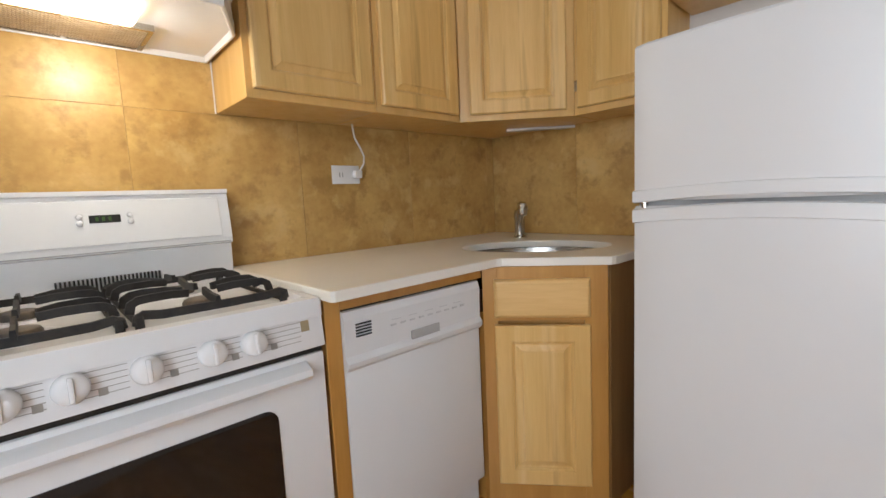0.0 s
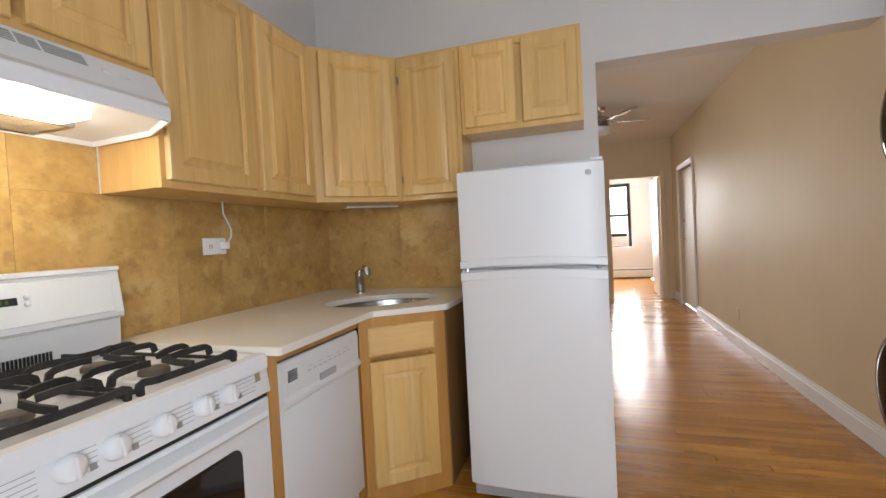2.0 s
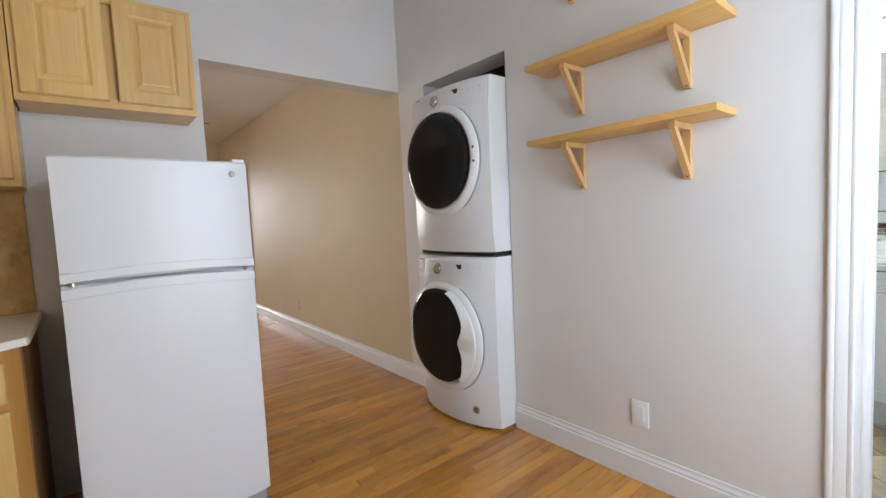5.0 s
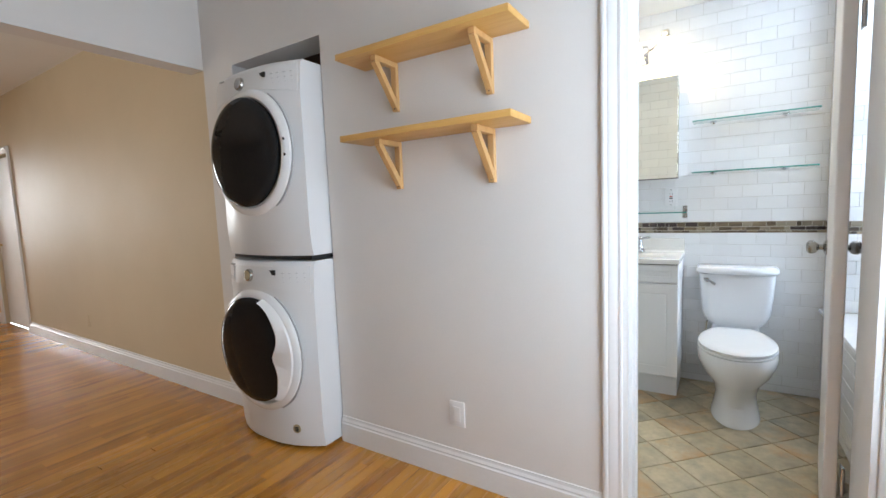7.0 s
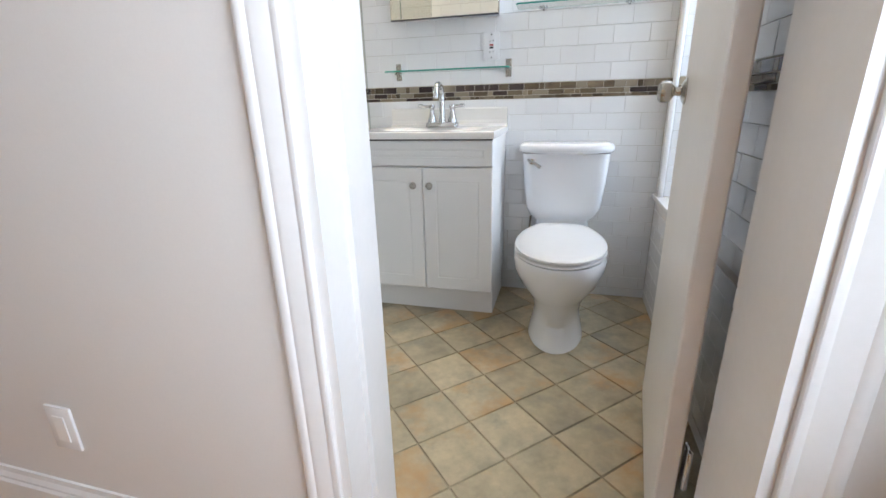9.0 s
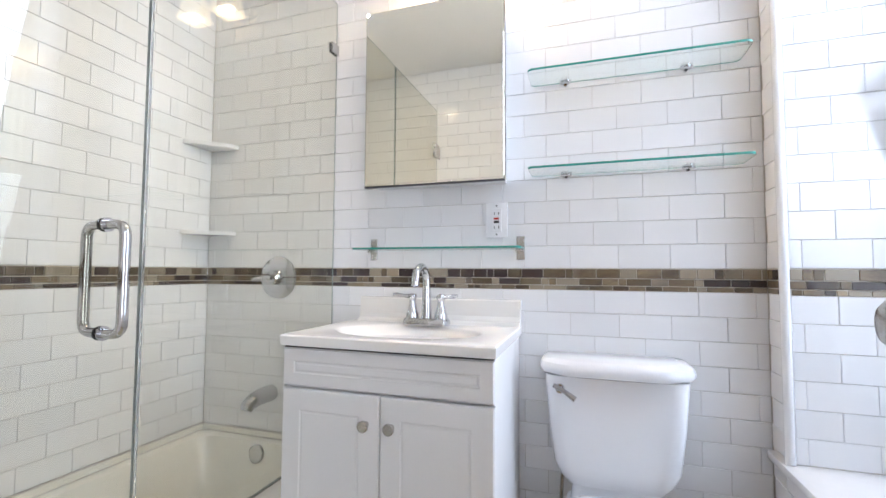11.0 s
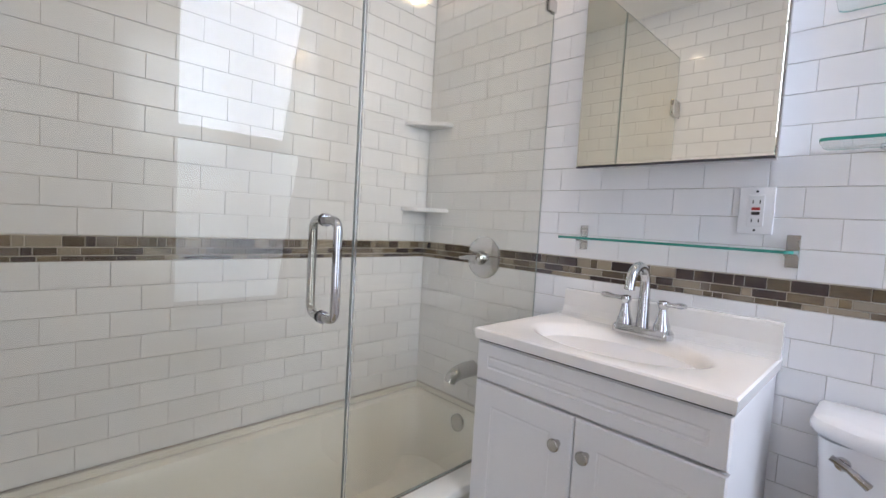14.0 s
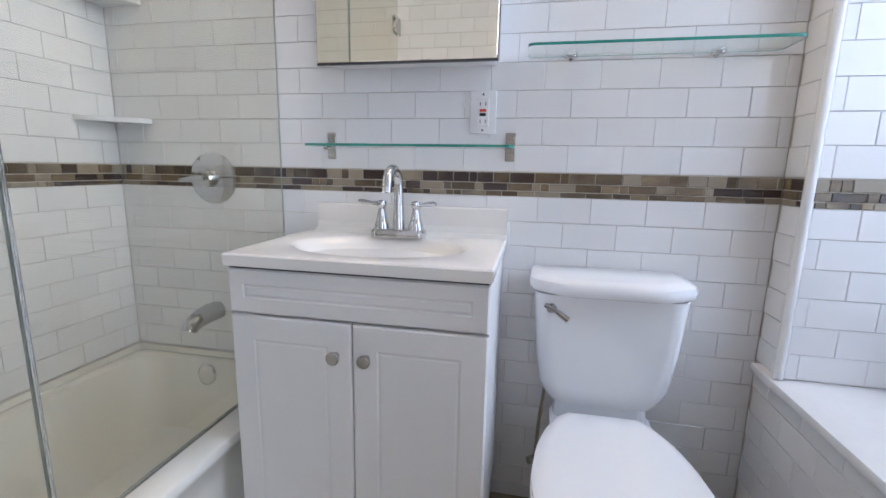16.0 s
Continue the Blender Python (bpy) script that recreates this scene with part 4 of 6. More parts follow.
def grip(parent, z0, z1, up):
    """The scooped grip strip along a door edge."""
    bm = bmesh.new()
    n = 20
    rings = []
    for k in range(n + 1):
        f = k / n
        y = FY_N + (FY_S - FY_N) * f
        bow = 0.016 * (1 - (2 * f - 1) ** 2) + 0.010
        s = 0.014 * math.sin(math.pi * f)
        x = FX + 0.020 - bow
        a, b = (z0 + s * up, z1 + s * up)
        rings.append([Vector((x + 0.006, y, a)), Vector((x - 0.005, y, a + 0.003)), Vector((x - 0.005, y, b - 0.004)), Vector((x + 0.006, y, b))])
    loft(bm, rings)
    return part("grip", bm, APPL, parent)


grip(d1, 1.046, 1.082, 1)
grip(d2, 0.990, 1.030, 1)
# solid grey strip; its colour gives the shadow between the two doors
part("door_gap", one_box((FX + 0.03, FY_S + 0.01, 1.036), (FX + 0.064, FY_N - 0.01, 1.054)), GREYPL, fr, "grey strip painted as the shadow between the doors")
for y in (FY_S + 0.035, FY_N - 0.03):
    bm = bmesh.new()
    cyl(bm, (FX + 0.018, y, 1.034), (FX + 0.018, y, 1.056), 0.009, n=10)
    part("hinge_pin", bm, NICKEL, fr)
part("top_cap", one_box((FX + 0.02, FY_S + 0.004, FTOP + 0.0005), (FX + 0.10, FY_S + 0.05, FTOP + 0.012), 0.003), APPL, fr)
bm = bmesh.new()
lathe(bm, [(0.001, 0), (0.0115, 0.0), (0.0105, 0.003), (0.001, 0.0035)], axis((FX - 0.004, -0.068, 1.425), (-1, 0, 0)))
part("badge", bm, GREYPL, d1, "small round grey badge")
part("kick_grille", one_box((FX + 0.05, FY_S + 0.01, 0.012), (FX + 0.075, FY_N - 0.01, 0.07)), GREYPL, fr)
for y in (FY_S + 0.05, FY_N - 0.05):
    for x in (FX + 0.1, 1.8):
        bm = bmesh.new()
        cyl(bm, (x, y, 0), (x, y, 0.035), 0.018, n=12)
        part("foot", bm, BLACK, fr)

# ---- gas range ----
SX0, SX1, SFR = -0.284, 0.466, 0.912
SCX = (SX0 + SX1) / 2
st = thing("gas_range", (SCX, 1.25, 0), "white four burner gas range with cast iron grates", "stove")
part("body", one_box((SX0 + 0.003, SFR + 0.035, 0.02), (SX1 - 0.003, 1.57, 0.815), 0.004), ENAMEL, st)
bm = bmesh.new()
loft(bm, [rr_ring(SCX, (SFR + 1.55) / 2, (SX1 - SX0) / 2, (1.55 - SFR) / 2, 0.012, 0.818), rr_ring(SCX, (SFR + 1.55) / 2, (SX1 - SX0) / 2, (1.55 - SFR) / 2, 0.012, 0.852), rr_ring(SCX, (SFR + 1.55) / 2, (SX1 - SX0) / 2 - 0.004, (1.55 - SFR) / 2 - 0.004, 0.012, 0.862), rr_ring(SCX, (SFR + 1.55) / 2, (SX1 - SX0) / 2 - 0.03, (1.55 - SFR) / 2 - 0.03, 0.02, 0.864), rr_ring(SCX, (SFR + 1.55) / 2, (SX1 - SX0) / 2 - 0.045, (1.55 - SFR) / 2 - 0.045, 0.03, 0.850)])
part("cooktop", bm, ENAMEL, st)
# control panel, tilted back a little
PM = Matrix.Translation((SX0, SFR + 0.004, 0.742)) @ Matrix.Rotation(radians(-8), 4, "X")
bm = bmesh.new()
box(bm, (0.001, -0.006, 0), (SX1 - SX0 - 0.001, 0.04, 0.082), 0.006, 2, PM)
cp = part("control_panel", bm, ENAMEL, st)
for kx in (0.297, 0.214, 0.100, -0.011, -0.098):
    km = PM @ Matrix.Translation((kx - SX0, -0.006, 0.048)) @ Matrix.Rotation(radians(90), 4, "X")
    bm = bmesh.new()
    lathe(bm, [(0.001, 0), (0.0275, 0), (0.0275, 0.005), (0.0265, 0.013), (0.0245, 0.020), (0.020, 0.025), (0.012, 0.028), (0.001, 0.0285)], km, 28)
    kn = part("knob", bm, ENAMEL, cp, "round white control knob")
    bm = bmesh.new()
    box(bm, (-0.0045, -0.022, 0.016), (0.0045, 0.022, 0.033), 0.004, 2, km)
    part("grip", bm, ENAMEL, kn)
    bm = bmesh.new()
    box(bm, (kx - SX0 - 0.002, -0.0072, 0.076), (kx - SX0 + 0.002, -0.0055, 0.080), 0, 1, PM)
    box(bm, (kx - SX0 + 0.036, -0.0072, 0.022), (kx - SX0 + 0.05, -0.0055, 0.036), 0, 1, PM)
    tagged(part("dial_mark", bm, STRIPEPRINT, cp), kind="stuff")
bm = bmesh.new()
for i in range(5):
    for a, b in ((0.02, 0.135), (0.19, 0.24), (0.29, 0.355), (0.40, 0.47), (0.515, 0.555), (0.60, 0.69)):
        box(bm, (a, -0.0068, 0.024 + i * 0.011), (b, -0.0056, 0.0252 + i * 0.011), 0, 1, PM)
tagged(part("stripe_print", bm, STRIPEPRINT, cp, "thin grey printed stripes"), kind="stuff")
bm = bmesh.new()
box(bm, (0.692, -0.0072, 0.045), (0.712, -0.0055, 0.07), 0, 1, PM)
part("energy_sticker", bm, TAN, cp, "tiny tan sticker")
# oven door, bowed handle, dark window
od = part("oven_door", one_box((SX0 + 0.004, SFR + 0.006, 0.175), (SX1 - 0.004, SFR + 0.038, 0.728), 0.008), ENAMEL, st)
bm = bmesh.new()
loft(bm, [[Vector((x, SFR + 0.006 + a, z)) for a, z in ((0.0, 0.676), (-0.030, 0.678), (-0.040, 0.690), (-0.036, 0.704), (-0.014, 0.714), (0.0, 0.716))] for x in (SX0 + 0.05, SX1 - 0.055)])
part("handle", bm, ENAMEL, od)
bm = bmesh.new()
rings = []
for y, k in ((SFR + 0.0065, 0), (SFR + 0.003, 0), (SFR + 0.002, 0.004)):
    rings.append([Vector((p.x, y, p.y)) for p in rr_ring(SCX, 0.478, 0.245 - k, 0.148 - k, 0.03, 0)])
loft(bm, rings, False, True)
part("oven_window", bm, OVENGLASS, od, "dark oven window with rounded corners")
part("drawer", one_box((SX0 + 0.004, SFR + 0.006, 0.03), (SX1 - 0.004, SFR + 0.03, 0.168), 0.008), ENAMEL, st)
part("door_seam", one_box((SX0 + 0.006, SFR + 0.012, 0.729), (SX1 - 0.006, SFR + 0.03, 0.741)), BLACK, st)
# backguard
bm = bmesh.new()
loft(bm, [[Vector((x, y, z)) for y, z in ((1.605, 0.852), (1.545, 0.852), (1.540, 0.970), (1.520, 0.975), (1.518, 0.992), (1.538, 1.136), (1.530, 1.140), (1.530, 1.152), (1.605, 1.154))] for x in (SX0, SX1)])
bg = part("backguard", bm, ENAMEL, st, smoothed=False)
GM = Matrix.Translation((0, 1.518, 0.992)) @ Matrix.Rotation(math.atan2(-0.020, 0.144), 4, "X")
bm = bmesh.new()
box(bm, (SX0 + 0.03, -0.004, 0.006), (SX1 - 0.03, 0.002, 0.135), 0.002, 1, GM)
gp = part("guard_panel", bm, ENAMEL, bg)
bm = bmesh.new()
box(bm, (0.092, -0.007, 0.070), (0.165, -0.003, 0.092), 0.001, 1, GM)
cl = part("clock_display", bm, BLACK, gp, "dark clock display")
for dx in (0.106, 0.121, 0.136):
    bm = bmesh.new()
    box(bm, (dx, -0.0076, 0.075), (dx + 0.007, -0.0071, 0.087), 0, 1, GM)
    part("clock_digit", bm, CLOCKGREEN, cl, "faint green clock bar")
for bx, bz in ((0.070, 0.070), (0.070, 0.088), (0.188, 0.070), (0.188, 0.090)):
    bm = bmesh.new()
    lathe(bm, [(0.001, 0), (0.008, 0), (0.008, 0.006), (0.005, 0.009), (0.001, 0.009)], GM @ Matrix.Translation((bx, -0.004, bz)) @ Matrix.Rotation(radians(90), 4, "X"), 14)
    part("button", bm, ENAMEL, gp)
bm = bmesh.new()
for i in range(26):
    x = 0.0 + i * 0.0098
    box(bm, (x, 1.538, 0.868), (x + 0.005, 1.546, 0.905))
part("vent_slots", bm, BLACK, bg, "row of dark vent slots")
part("guard_groove", one_box((SX0 + 0.006, 1.5165, 0.9765), (SX1 - 0.006, 1.530, 0.9805)), GREYPL, bg)


def grate(x0, x1, y0, y1, z):
    """Six arched bars across, bent down at both ends, on a front and a back rail and a spine that stops at the burners."""
    bm = bmesh.new()
    h = z + 0.034
    xm, ym = (x0 + x1) / 2, (y0 + y1) / 2

    def bar(pts, w=0.0058, deep=0.0088):
        pts = [Vector(p) for p in pts]
        rings = []
        for i, p in enumerate(pts):
            t = (pts[min(i + 1, len(pts) - 1)] - pts[max(i - 1, 0)]).normalized()
            side = t.cross(Vector((0, 0, 1)))
            side = side.normalized() * w if side.length > 0.05 else Vector((0, w, 0))
            up = side.cross(t).normalized() * deep
            rings.append([p - side - up, p + side - up, p + side * 0.75 + up, p - side * 0.75 + up])
        loft(bm, rings)

    burners = (y0 + 0.145, y1 - 0.145)
    for k, y in enumerate((y0 + 0.006, y0 + 0.100, y0 + 0.190, y1 - 0.190, y1 - 0.100, y1 - 0.006)):
        rail = k in (0, 5)
        top = h - 0.006 if rail else h + 0.004
        for s, xe in ((-1, x0), (1, x1)):
            reach = abs(xe - xm)
            if rail:
                bar([(xm - s * 0.002, y, top - 0.006), (xm + s * reach * 0.7, y, top - 0.005), (xe - s * 0.012, y, top), (xe - s * 0.002, y, top - 0.004), (xe, y, top - 0.020)], 0.0055)
            else:
                cy = min(burners, key=lambda q: abs(q - y))
                tip = 0.052
                bar([(xm + s * tip * 0.62, cy + (y - cy) * 0.55, top + 0.001), (xm + s * (tip + 0.015), cy + (y - cy) * 0.80, top + 0.006), (xm + s * reach * 0.72, y, top + 0.007), (xe - s * 0.018, y, top + 0.005), (xe - s * 0.005, y, top - 0.002), (xe, y, top - 0.022)])
    # lower side rails that tie the bars, and the spine
    for xe in (x0 + 0.004, x1 - 0.004):
        bar([(xe, y0, h - 0.026), (xe, ym, h - 0.027), (xe, y1, h - 0.026)], 0.0045, 0.005)
    for a, b in ((y0, burners[0] - 0.036), (burners[0] + 0.036, burners[1] - 0.036), (burners[1] + 0.036, y1)):
        rise_a, rise_b = (0.004 if a == y0 else 0.012), (0.004 if b == y1 else 0.012)
        bar([(xm, a, h - 0.004 + rise_a), (xm, (a + b) / 2, h + 0.001), (xm, b, h - 0.004 + rise_b)], 0.0055, 0.0085)
    for x in (x0 + 0.004, x1 - 0.004):
        for y in (y0 + 0.006, y1 - 0.006):
            box(bm, (x - 0.008, y - 0.008, z - 0.003), (x + 0.008, y + 0.008, h - 0.006), 0.003, 1)
    part("grate", bm, IRON, st, "black cast iron grate", smoothed=False)


ZT = 0.853
for gx0, gx1 in ((SX0 + 0.06, SCX - 0.012), (SCX + 0.012, SX1 - 0.06)):
    grate(gx0, gx1, SFR + 0.07, 1.50, ZT)
    for cy in (SFR + 0.07 + 0.145, 1.50 - 0.145):
        cx = (gx0 + gx1) / 2
        bm = bmesh.new()
        lathe(bm, [(0.001, 0), (0.075, 0), (0.07, 0.006), (0.05, 0.004), (0.001, 0.004)], Matrix.Translation((cx, cy, ZT - 0.003)), 28)
        part("drip_bowl", bm, ENAMEL, st)
        bm = bmesh.new()
        lathe(bm, [(0.001, 0), (0.040, 0), (0.040, 0.010), (0.036, 0.016), (0.030, 0.018), (0.001, 0.019)], Matrix.Translation((cx, cy, ZT + 0.001)), 28)
        part("burner", bm, BURNER, st, "dark sooty gas burner cap")
for x in (SX0 + 0.06, SX1 - 0.06):
    for y in (1.02, 1.5):
        bm = bmesh.new()
        cyl(bm, (x, y, 0), (x, y, 0.03), 0.015, n=10)
        part("foot", bm, BLACK, st)

# ---- range hood ----
hd = thing("range_hood", (SCX, 1.45, 1.6), "white under cabinet range hood with its light on", "range hood")
HX0, HX1, HB = -0.272, 0.472, NORTH - 0.013


def hood_ring(z, g=0.0, front=1.150, cut=0.087, back=1.335, drop=0.0):
    """The hood's outline in the plan with its front corners cut off; g draws it in, drop lowers its back."""
    pts = [(HX1 - g, HB - g), (HX0 + g, HB - g), (HX0 + g, back), (HX0 + cut + g * 0.6, front + g), (HX1 - cut - g * 0.6, front + g), (HX1 - g, back)]
    return [Vector((x, y, z - drop * (y - front) / (HB - front))) for x, y in pts]


bm = bmesh.new()
# shell: roof, sloping face, ledge, front lip and the shallow pan below
loft(bm, [hood_ring(1.772, 0.022, 1.271, 0.004, 1.298), hood_ring(1.768, 0.022, 1.267, 0.004, 1.294), hood_ring(1.668, 0.022, 1.193, 0.02, 1.235), hood_ring(1.660, 0.02, 1.172, 0.06, 1.29), hood_ring(1.636, 0.003), hood_ring(1.630),
          hood_ring(1.594, drop=0.010), hood_ring(1.590, 0.003, drop=0.010), hood_ring(1.590, 0.008, drop=0.010), hood_ring(1.606, 0.014, drop=0.010)])
part("shell", bm, ENAMEL, hd, smoothed=False)
HM = Matrix.Translation((0, 1.2885, 1.767)) @ Matrix.Rotation(math.atan2(0.074, 0.100) * -1, 4, "X")
bm = bmesh.new()
for x0, x1 in ((-0.043, 0.060), (0.068, 0.113), (0.121, 0.225)):
    for i in range(5):
        box(bm, (x0, -0.0025, -0.018 - i * 0.0092), (x1, 0.004, -0.0135 - i * 0.0092), 0, 1, HM)
part("vent_slots", bm, GREYPL, hd, "rows of grey vent slots")
for x in (0.262, 0.315):
    bm = bmesh.new()
    box(bm, (x, -0.005, -0.060), (x + 0.026, 0.003, -0.046), 0.002, 1, HM)
    part("switch", bm, ENAMEL, hd)
flt = part("filter", one_box((-0.08, 1.425, 1.588), (0.270, 1.600, 1.594), 0.002, 1), FILTER, hd, "greasy brown metal mesh filter")
bm = bmesh.new()
for k in range(36):
    for s in (-1, 1):
        c0 = -0.08 - 0.175 + k * 0.0147
        pts = [(c0 + (0 if s > 0 else 0.175), 1.425), (c0 + (0.175 if s > 0 else 0), 1.600)]
        (xa, ya), (xb, yb) = pts
        lo, hi = -0.08, 0.270
        if max(xa, xb) <= lo or min(xa, xb) >= hi:
            continue
        cut = lambda x: ya + (yb - ya) * (x - xa) / (xb - xa)
        (xa, ya), (xb, yb) = [((min(max(x, lo), hi)), cut(min(max(x, lo), hi))) for x in (xa, xb)]
        tube(bm, [(xa, ya, 1.5875), (xb, yb, 1.5875)], 0.0011, 4)
tagged(part("mesh_wire", bm, FILTERWIRE, flt, "crossed wires of the filter mesh"), kind="stuff")
bm = bmesh.new()
for a, b in (((-0.092, 1.413, 1.583), (-0.08, 1.610, 1.602)), ((0.270, 1.413, 1.583), (0.282, 1.610, 1.602)), ((-0.08, 1.413, 1.583), (0.270, 1.425, 1.602)), ((-0.08, 1.600, 1.583), (0.270, 1.610, 1.602))):
    box(bm, a, b)
part("filter_frame", bm, NICKEL, hd)
part("light_lens", one_box((-0.02, 1.262, 1.577), (0.232, 1.392, 1.603), 0.012, 3), LITLENS, hd, "lit warm plastic light lens")

# kitchen outlet, plug and cord
o = thing("wall_outlet", (0.975, NORTH - 0.012, 1.20), "white horizontal wall outlet on the backsplash", "outlet")
part("plate", one_box((0.912, NORTH - 0.0205, 1.168), (1.045, NORTH - 0.013, 1.246), 0.003), ENAMEL, o)
bm = bmesh.new()
for a in (0.945, 0.958):
    box(bm, (a, NORTH - 0.022, 1.196), (a + 0.004, NORTH - 0.020, 1.216))
part("slots", bm, GREYPL, o)
cord = thing("power_cord", (1.02, NORTH - 0.03, 1.21), "white plug and cord hanging from the cabinet", "cord")
part("plug", one_box((1.008, NORTH - 0.05, 1.19), (1.042, NORTH - 0.021, 1.225), 0.006), ENAMEL, cord)
bm = bmesh.new()
tube(bm, [(1.03, NORTH - 0.045, 1.22), (1.05, NORTH - 0.05, 1.25), (1.058, NORTH - 0.045, 1.285), (1.045, NORTH - 0.04, 1.32), (1.02, NORTH - 0.04, 1.36), (1.008, NORTH - 0.05, 1.39), (0.998, NORTH - 0.06, 1.414)], 0.0042, 8)
part("cable", bm, ENAMEL, cord)


# ---- washer and dryer ----
def laundry(name, z0, h, label, washer):
    x0, x1, cx = 0.952, 1.638, 1.295
    back, fy, bulge = -2.04, -1.285, 0.098 if washer else 0.064
    t = thing(name, (cx, -1.6, z0), label, "washing machine" if washer else "dryer", "stacked laundry machines")
    n = 14

    def front(x):
        f = (x - x0) / (x1 - x0) * 2 - 1
        return fy + bulge * (1 - abs(f) ** 2.4)

    xs = [x0 + (x1 - x0) * k / n for k in range(n + 1)]
    pan = z0 + h - 0.155
    bm = bmesh.new()
    foot = 0.022 if washer else 0.012
    lip = 0.012 if washer else 0.015
    rings = []
    for z, inset in ((z0 + foot, lip), (z0 + foot + 0.05, lip * 0.4), (z0 + foot + 0.16, 0.0), (pan, 0.0), (z0 + h - 0.02, 0.012), (z0 + h - 0.003, 0.026)):
        rings.append([Vector((x0, back, z))] + [Vector((x0, fy - 0.03 - inset * 0.4, z))] + [Vector((x, front(x) - inset, z)) for x in xs] + [Vector((x1, fy - 0.03 - inset * 0.4, z))] + [Vector((x1, back, z))])
    loft(bm, rings)
    part("body", bm, APPL, t)
    # control fascia
    bm = bmesh.new()
    ring = []
    for k in range(n + 1):
        x = x0 + 0.012 + (x1 - x0 - 0.024) * k / n
        s = 0.035 * (1 - (2 * k / n - 1) ** 2)
        y = front(x)
        ring.append([Vector((x, y - 0.01, pan + s - 0.004)), Vector((x, y + 0.003, pan + s)), Vector((x, y - 0.008, z0 + h - 0.025)), Vector((x, y - 0.03, z0 + h - 0.025))])
    loft(bm, ring)
    fa = part("fascia", bm, APPL, t)
    zc = z0 + h - 0.075

    def on(x, z):
        return Vector((x, front(x) - 0.014, z))

    bm = bmesh.new()
    lathe(bm, [(0.001, 0), (0.034, 0), (0.034, 0.012), (0.030, 0.024), (0.026, 0.026), (0.001, 0.026)], axis(on(1.325, zc), (0, 1, 0.1)), 28)
    kn = part("knob", bm, NICKEL, fa, "grey and chrome cycle knob")
    bm = bmesh.new()
    lathe(bm, [(0.024, 0.0261), (0.022, 0.028), (0.001, 0.028)], axis(on(1.325, zc), (0, 1, 0.1)), 24)
    part("cap", bm, TAN if washer else GREYPL, kn)
    part("display", one_box((1.135, front(1.16) - 0.02, zc + 0.006), (1.18, front(1.16) - 0.004, zc + 0.032), 0.002), BLACK, fa, "small black display")
    bm = bmesh.new()
    for r in range(3):
        for k in range(4):
            x = 0.985 + k * 0.034
            box(bm, (x, front(x) - 0.012, zc - 0.03 + r * 0.022), (x + 0.022, front(x) + 0.0003, zc - 0.026 + r * 0.022))
    part("button_print", bm, PALEPRINT, fa)
    if washer:
        def strip(xa, xb, za, zb, d):
            span = [xa + (xb - xa) * k / 6 for k in range(7)]
            return loft(bmesh.new(), [[Vector((x, front(x) + a, z)) for a, z in ((-0.015, za), (d, za), (d - 0.003, zb), (-0.015, zb))] for x in span])

        part("soap_drawer", strip(1.490, 1.618, zc - 0.045, zc + 0.040, 0.0035), APPL, fa)
        # white grip recess drawn as a grey strip, its shade put into the colour
        part("drawer_grip", strip(1.510, 1.606, zc - 0.036, zc - 0.006, 0.0045), PALEPRINT, fa, "grey strip painted as the shade in the soap drawer's white grip")
    part("brand_mark", one_box((1.49, front(1.5) - 0.008, zc + 0.045), (1.53, front(1.5) - 0.003, zc + 0.052)), GREYPL, fa)
    # round door
    dz = z0 + (0.515 if washer else 0.535)
    c = Vector((cx + 0.002, fy + bulge - 0.024, dz))
    ro = 0.310 if washer else 0.306
    m = axis(c, (0, 1, 0))
    bm = bmesh.new()
    lathe(bm, [(ro + 0.014, 0.0), (ro + 0.012, 0.022), (ro, 0.034), (ro - 0.016, 0.040), (ro - 0.026, 0.040), (ro - 0.034, 0.030), (ro - 0.036, 0.0)], m, 56)
    dr = part("door_ring", bm, ENAMEL, t, "white round door ring")
    bm = bmesh.new()
    lathe(bm, [(ro - 0.032, 0.026), (ro - 0.033, 0.044), (ro - 0.042, 0.052), (ro - 0.070, 0.058), (ro - 0.15, 0.066), (0.05, 0.072), (0.001, 0.072)], Matrix.Translation((0.022, 0, 0.004)) @ m, 48)
    part("door_glass", bm, DOORGLASS, dr, "dark tinted domed door glass")
    bm = bmesh.new()
    lathe(bm, [(ro + 0.0145, 0.004), (ro + 0.020, 0.005), (ro + 0.020, 0.011), (ro + 0.0135, 0.012)], m, 56)
    part("seal_line", bm, GREYPL, dr)
    if washer:
        # the wave shaped grip that bites into the glass
        bm = bmesh.new()
        rings = []
        for k in range(29):
            deg = -52 + 124 * k / 28
            a = radians(deg)
            ends = min(1.0, (k + 0.3) / 5, (28.3 - k) / 9)
            w = (0.072 * math.exp(-((deg + 2) / 21) ** 2) + 0.034) * ends * ends * (3 - 2 * ends)
            o_, i_ = ro - 0.012, ro - 0.030 - w
            q = []
            for rad, hgt in ((o_, 0.034), (o_ - 0.006, 0.048), (i_ + min(0.012, w * 0.4), 0.072), (i_, 0.068), (i_, 0.030)):
                q.append(Vector((c.x - rad * math.cos(a), c.y + hgt, dz + rad * math.sin(a))))
            rings.append(q)
        loft(bm, rings)
        part("door_grip", bm, ENAMEL, dr, "white wave shaped door grip")
        bm = bmesh.new()
        lathe(bm, [(0.001, 0), (0.024, 0), (0.023, 0.003), (0.001, 0.003)], axis((1.078, front(1.078) - 0.004, z0 + 0.118), (-0.25, 1, 0)), 20)
        bd = part("badge", bm, TAN, t, "round tan filter badge")
        bm = bmesh.new()
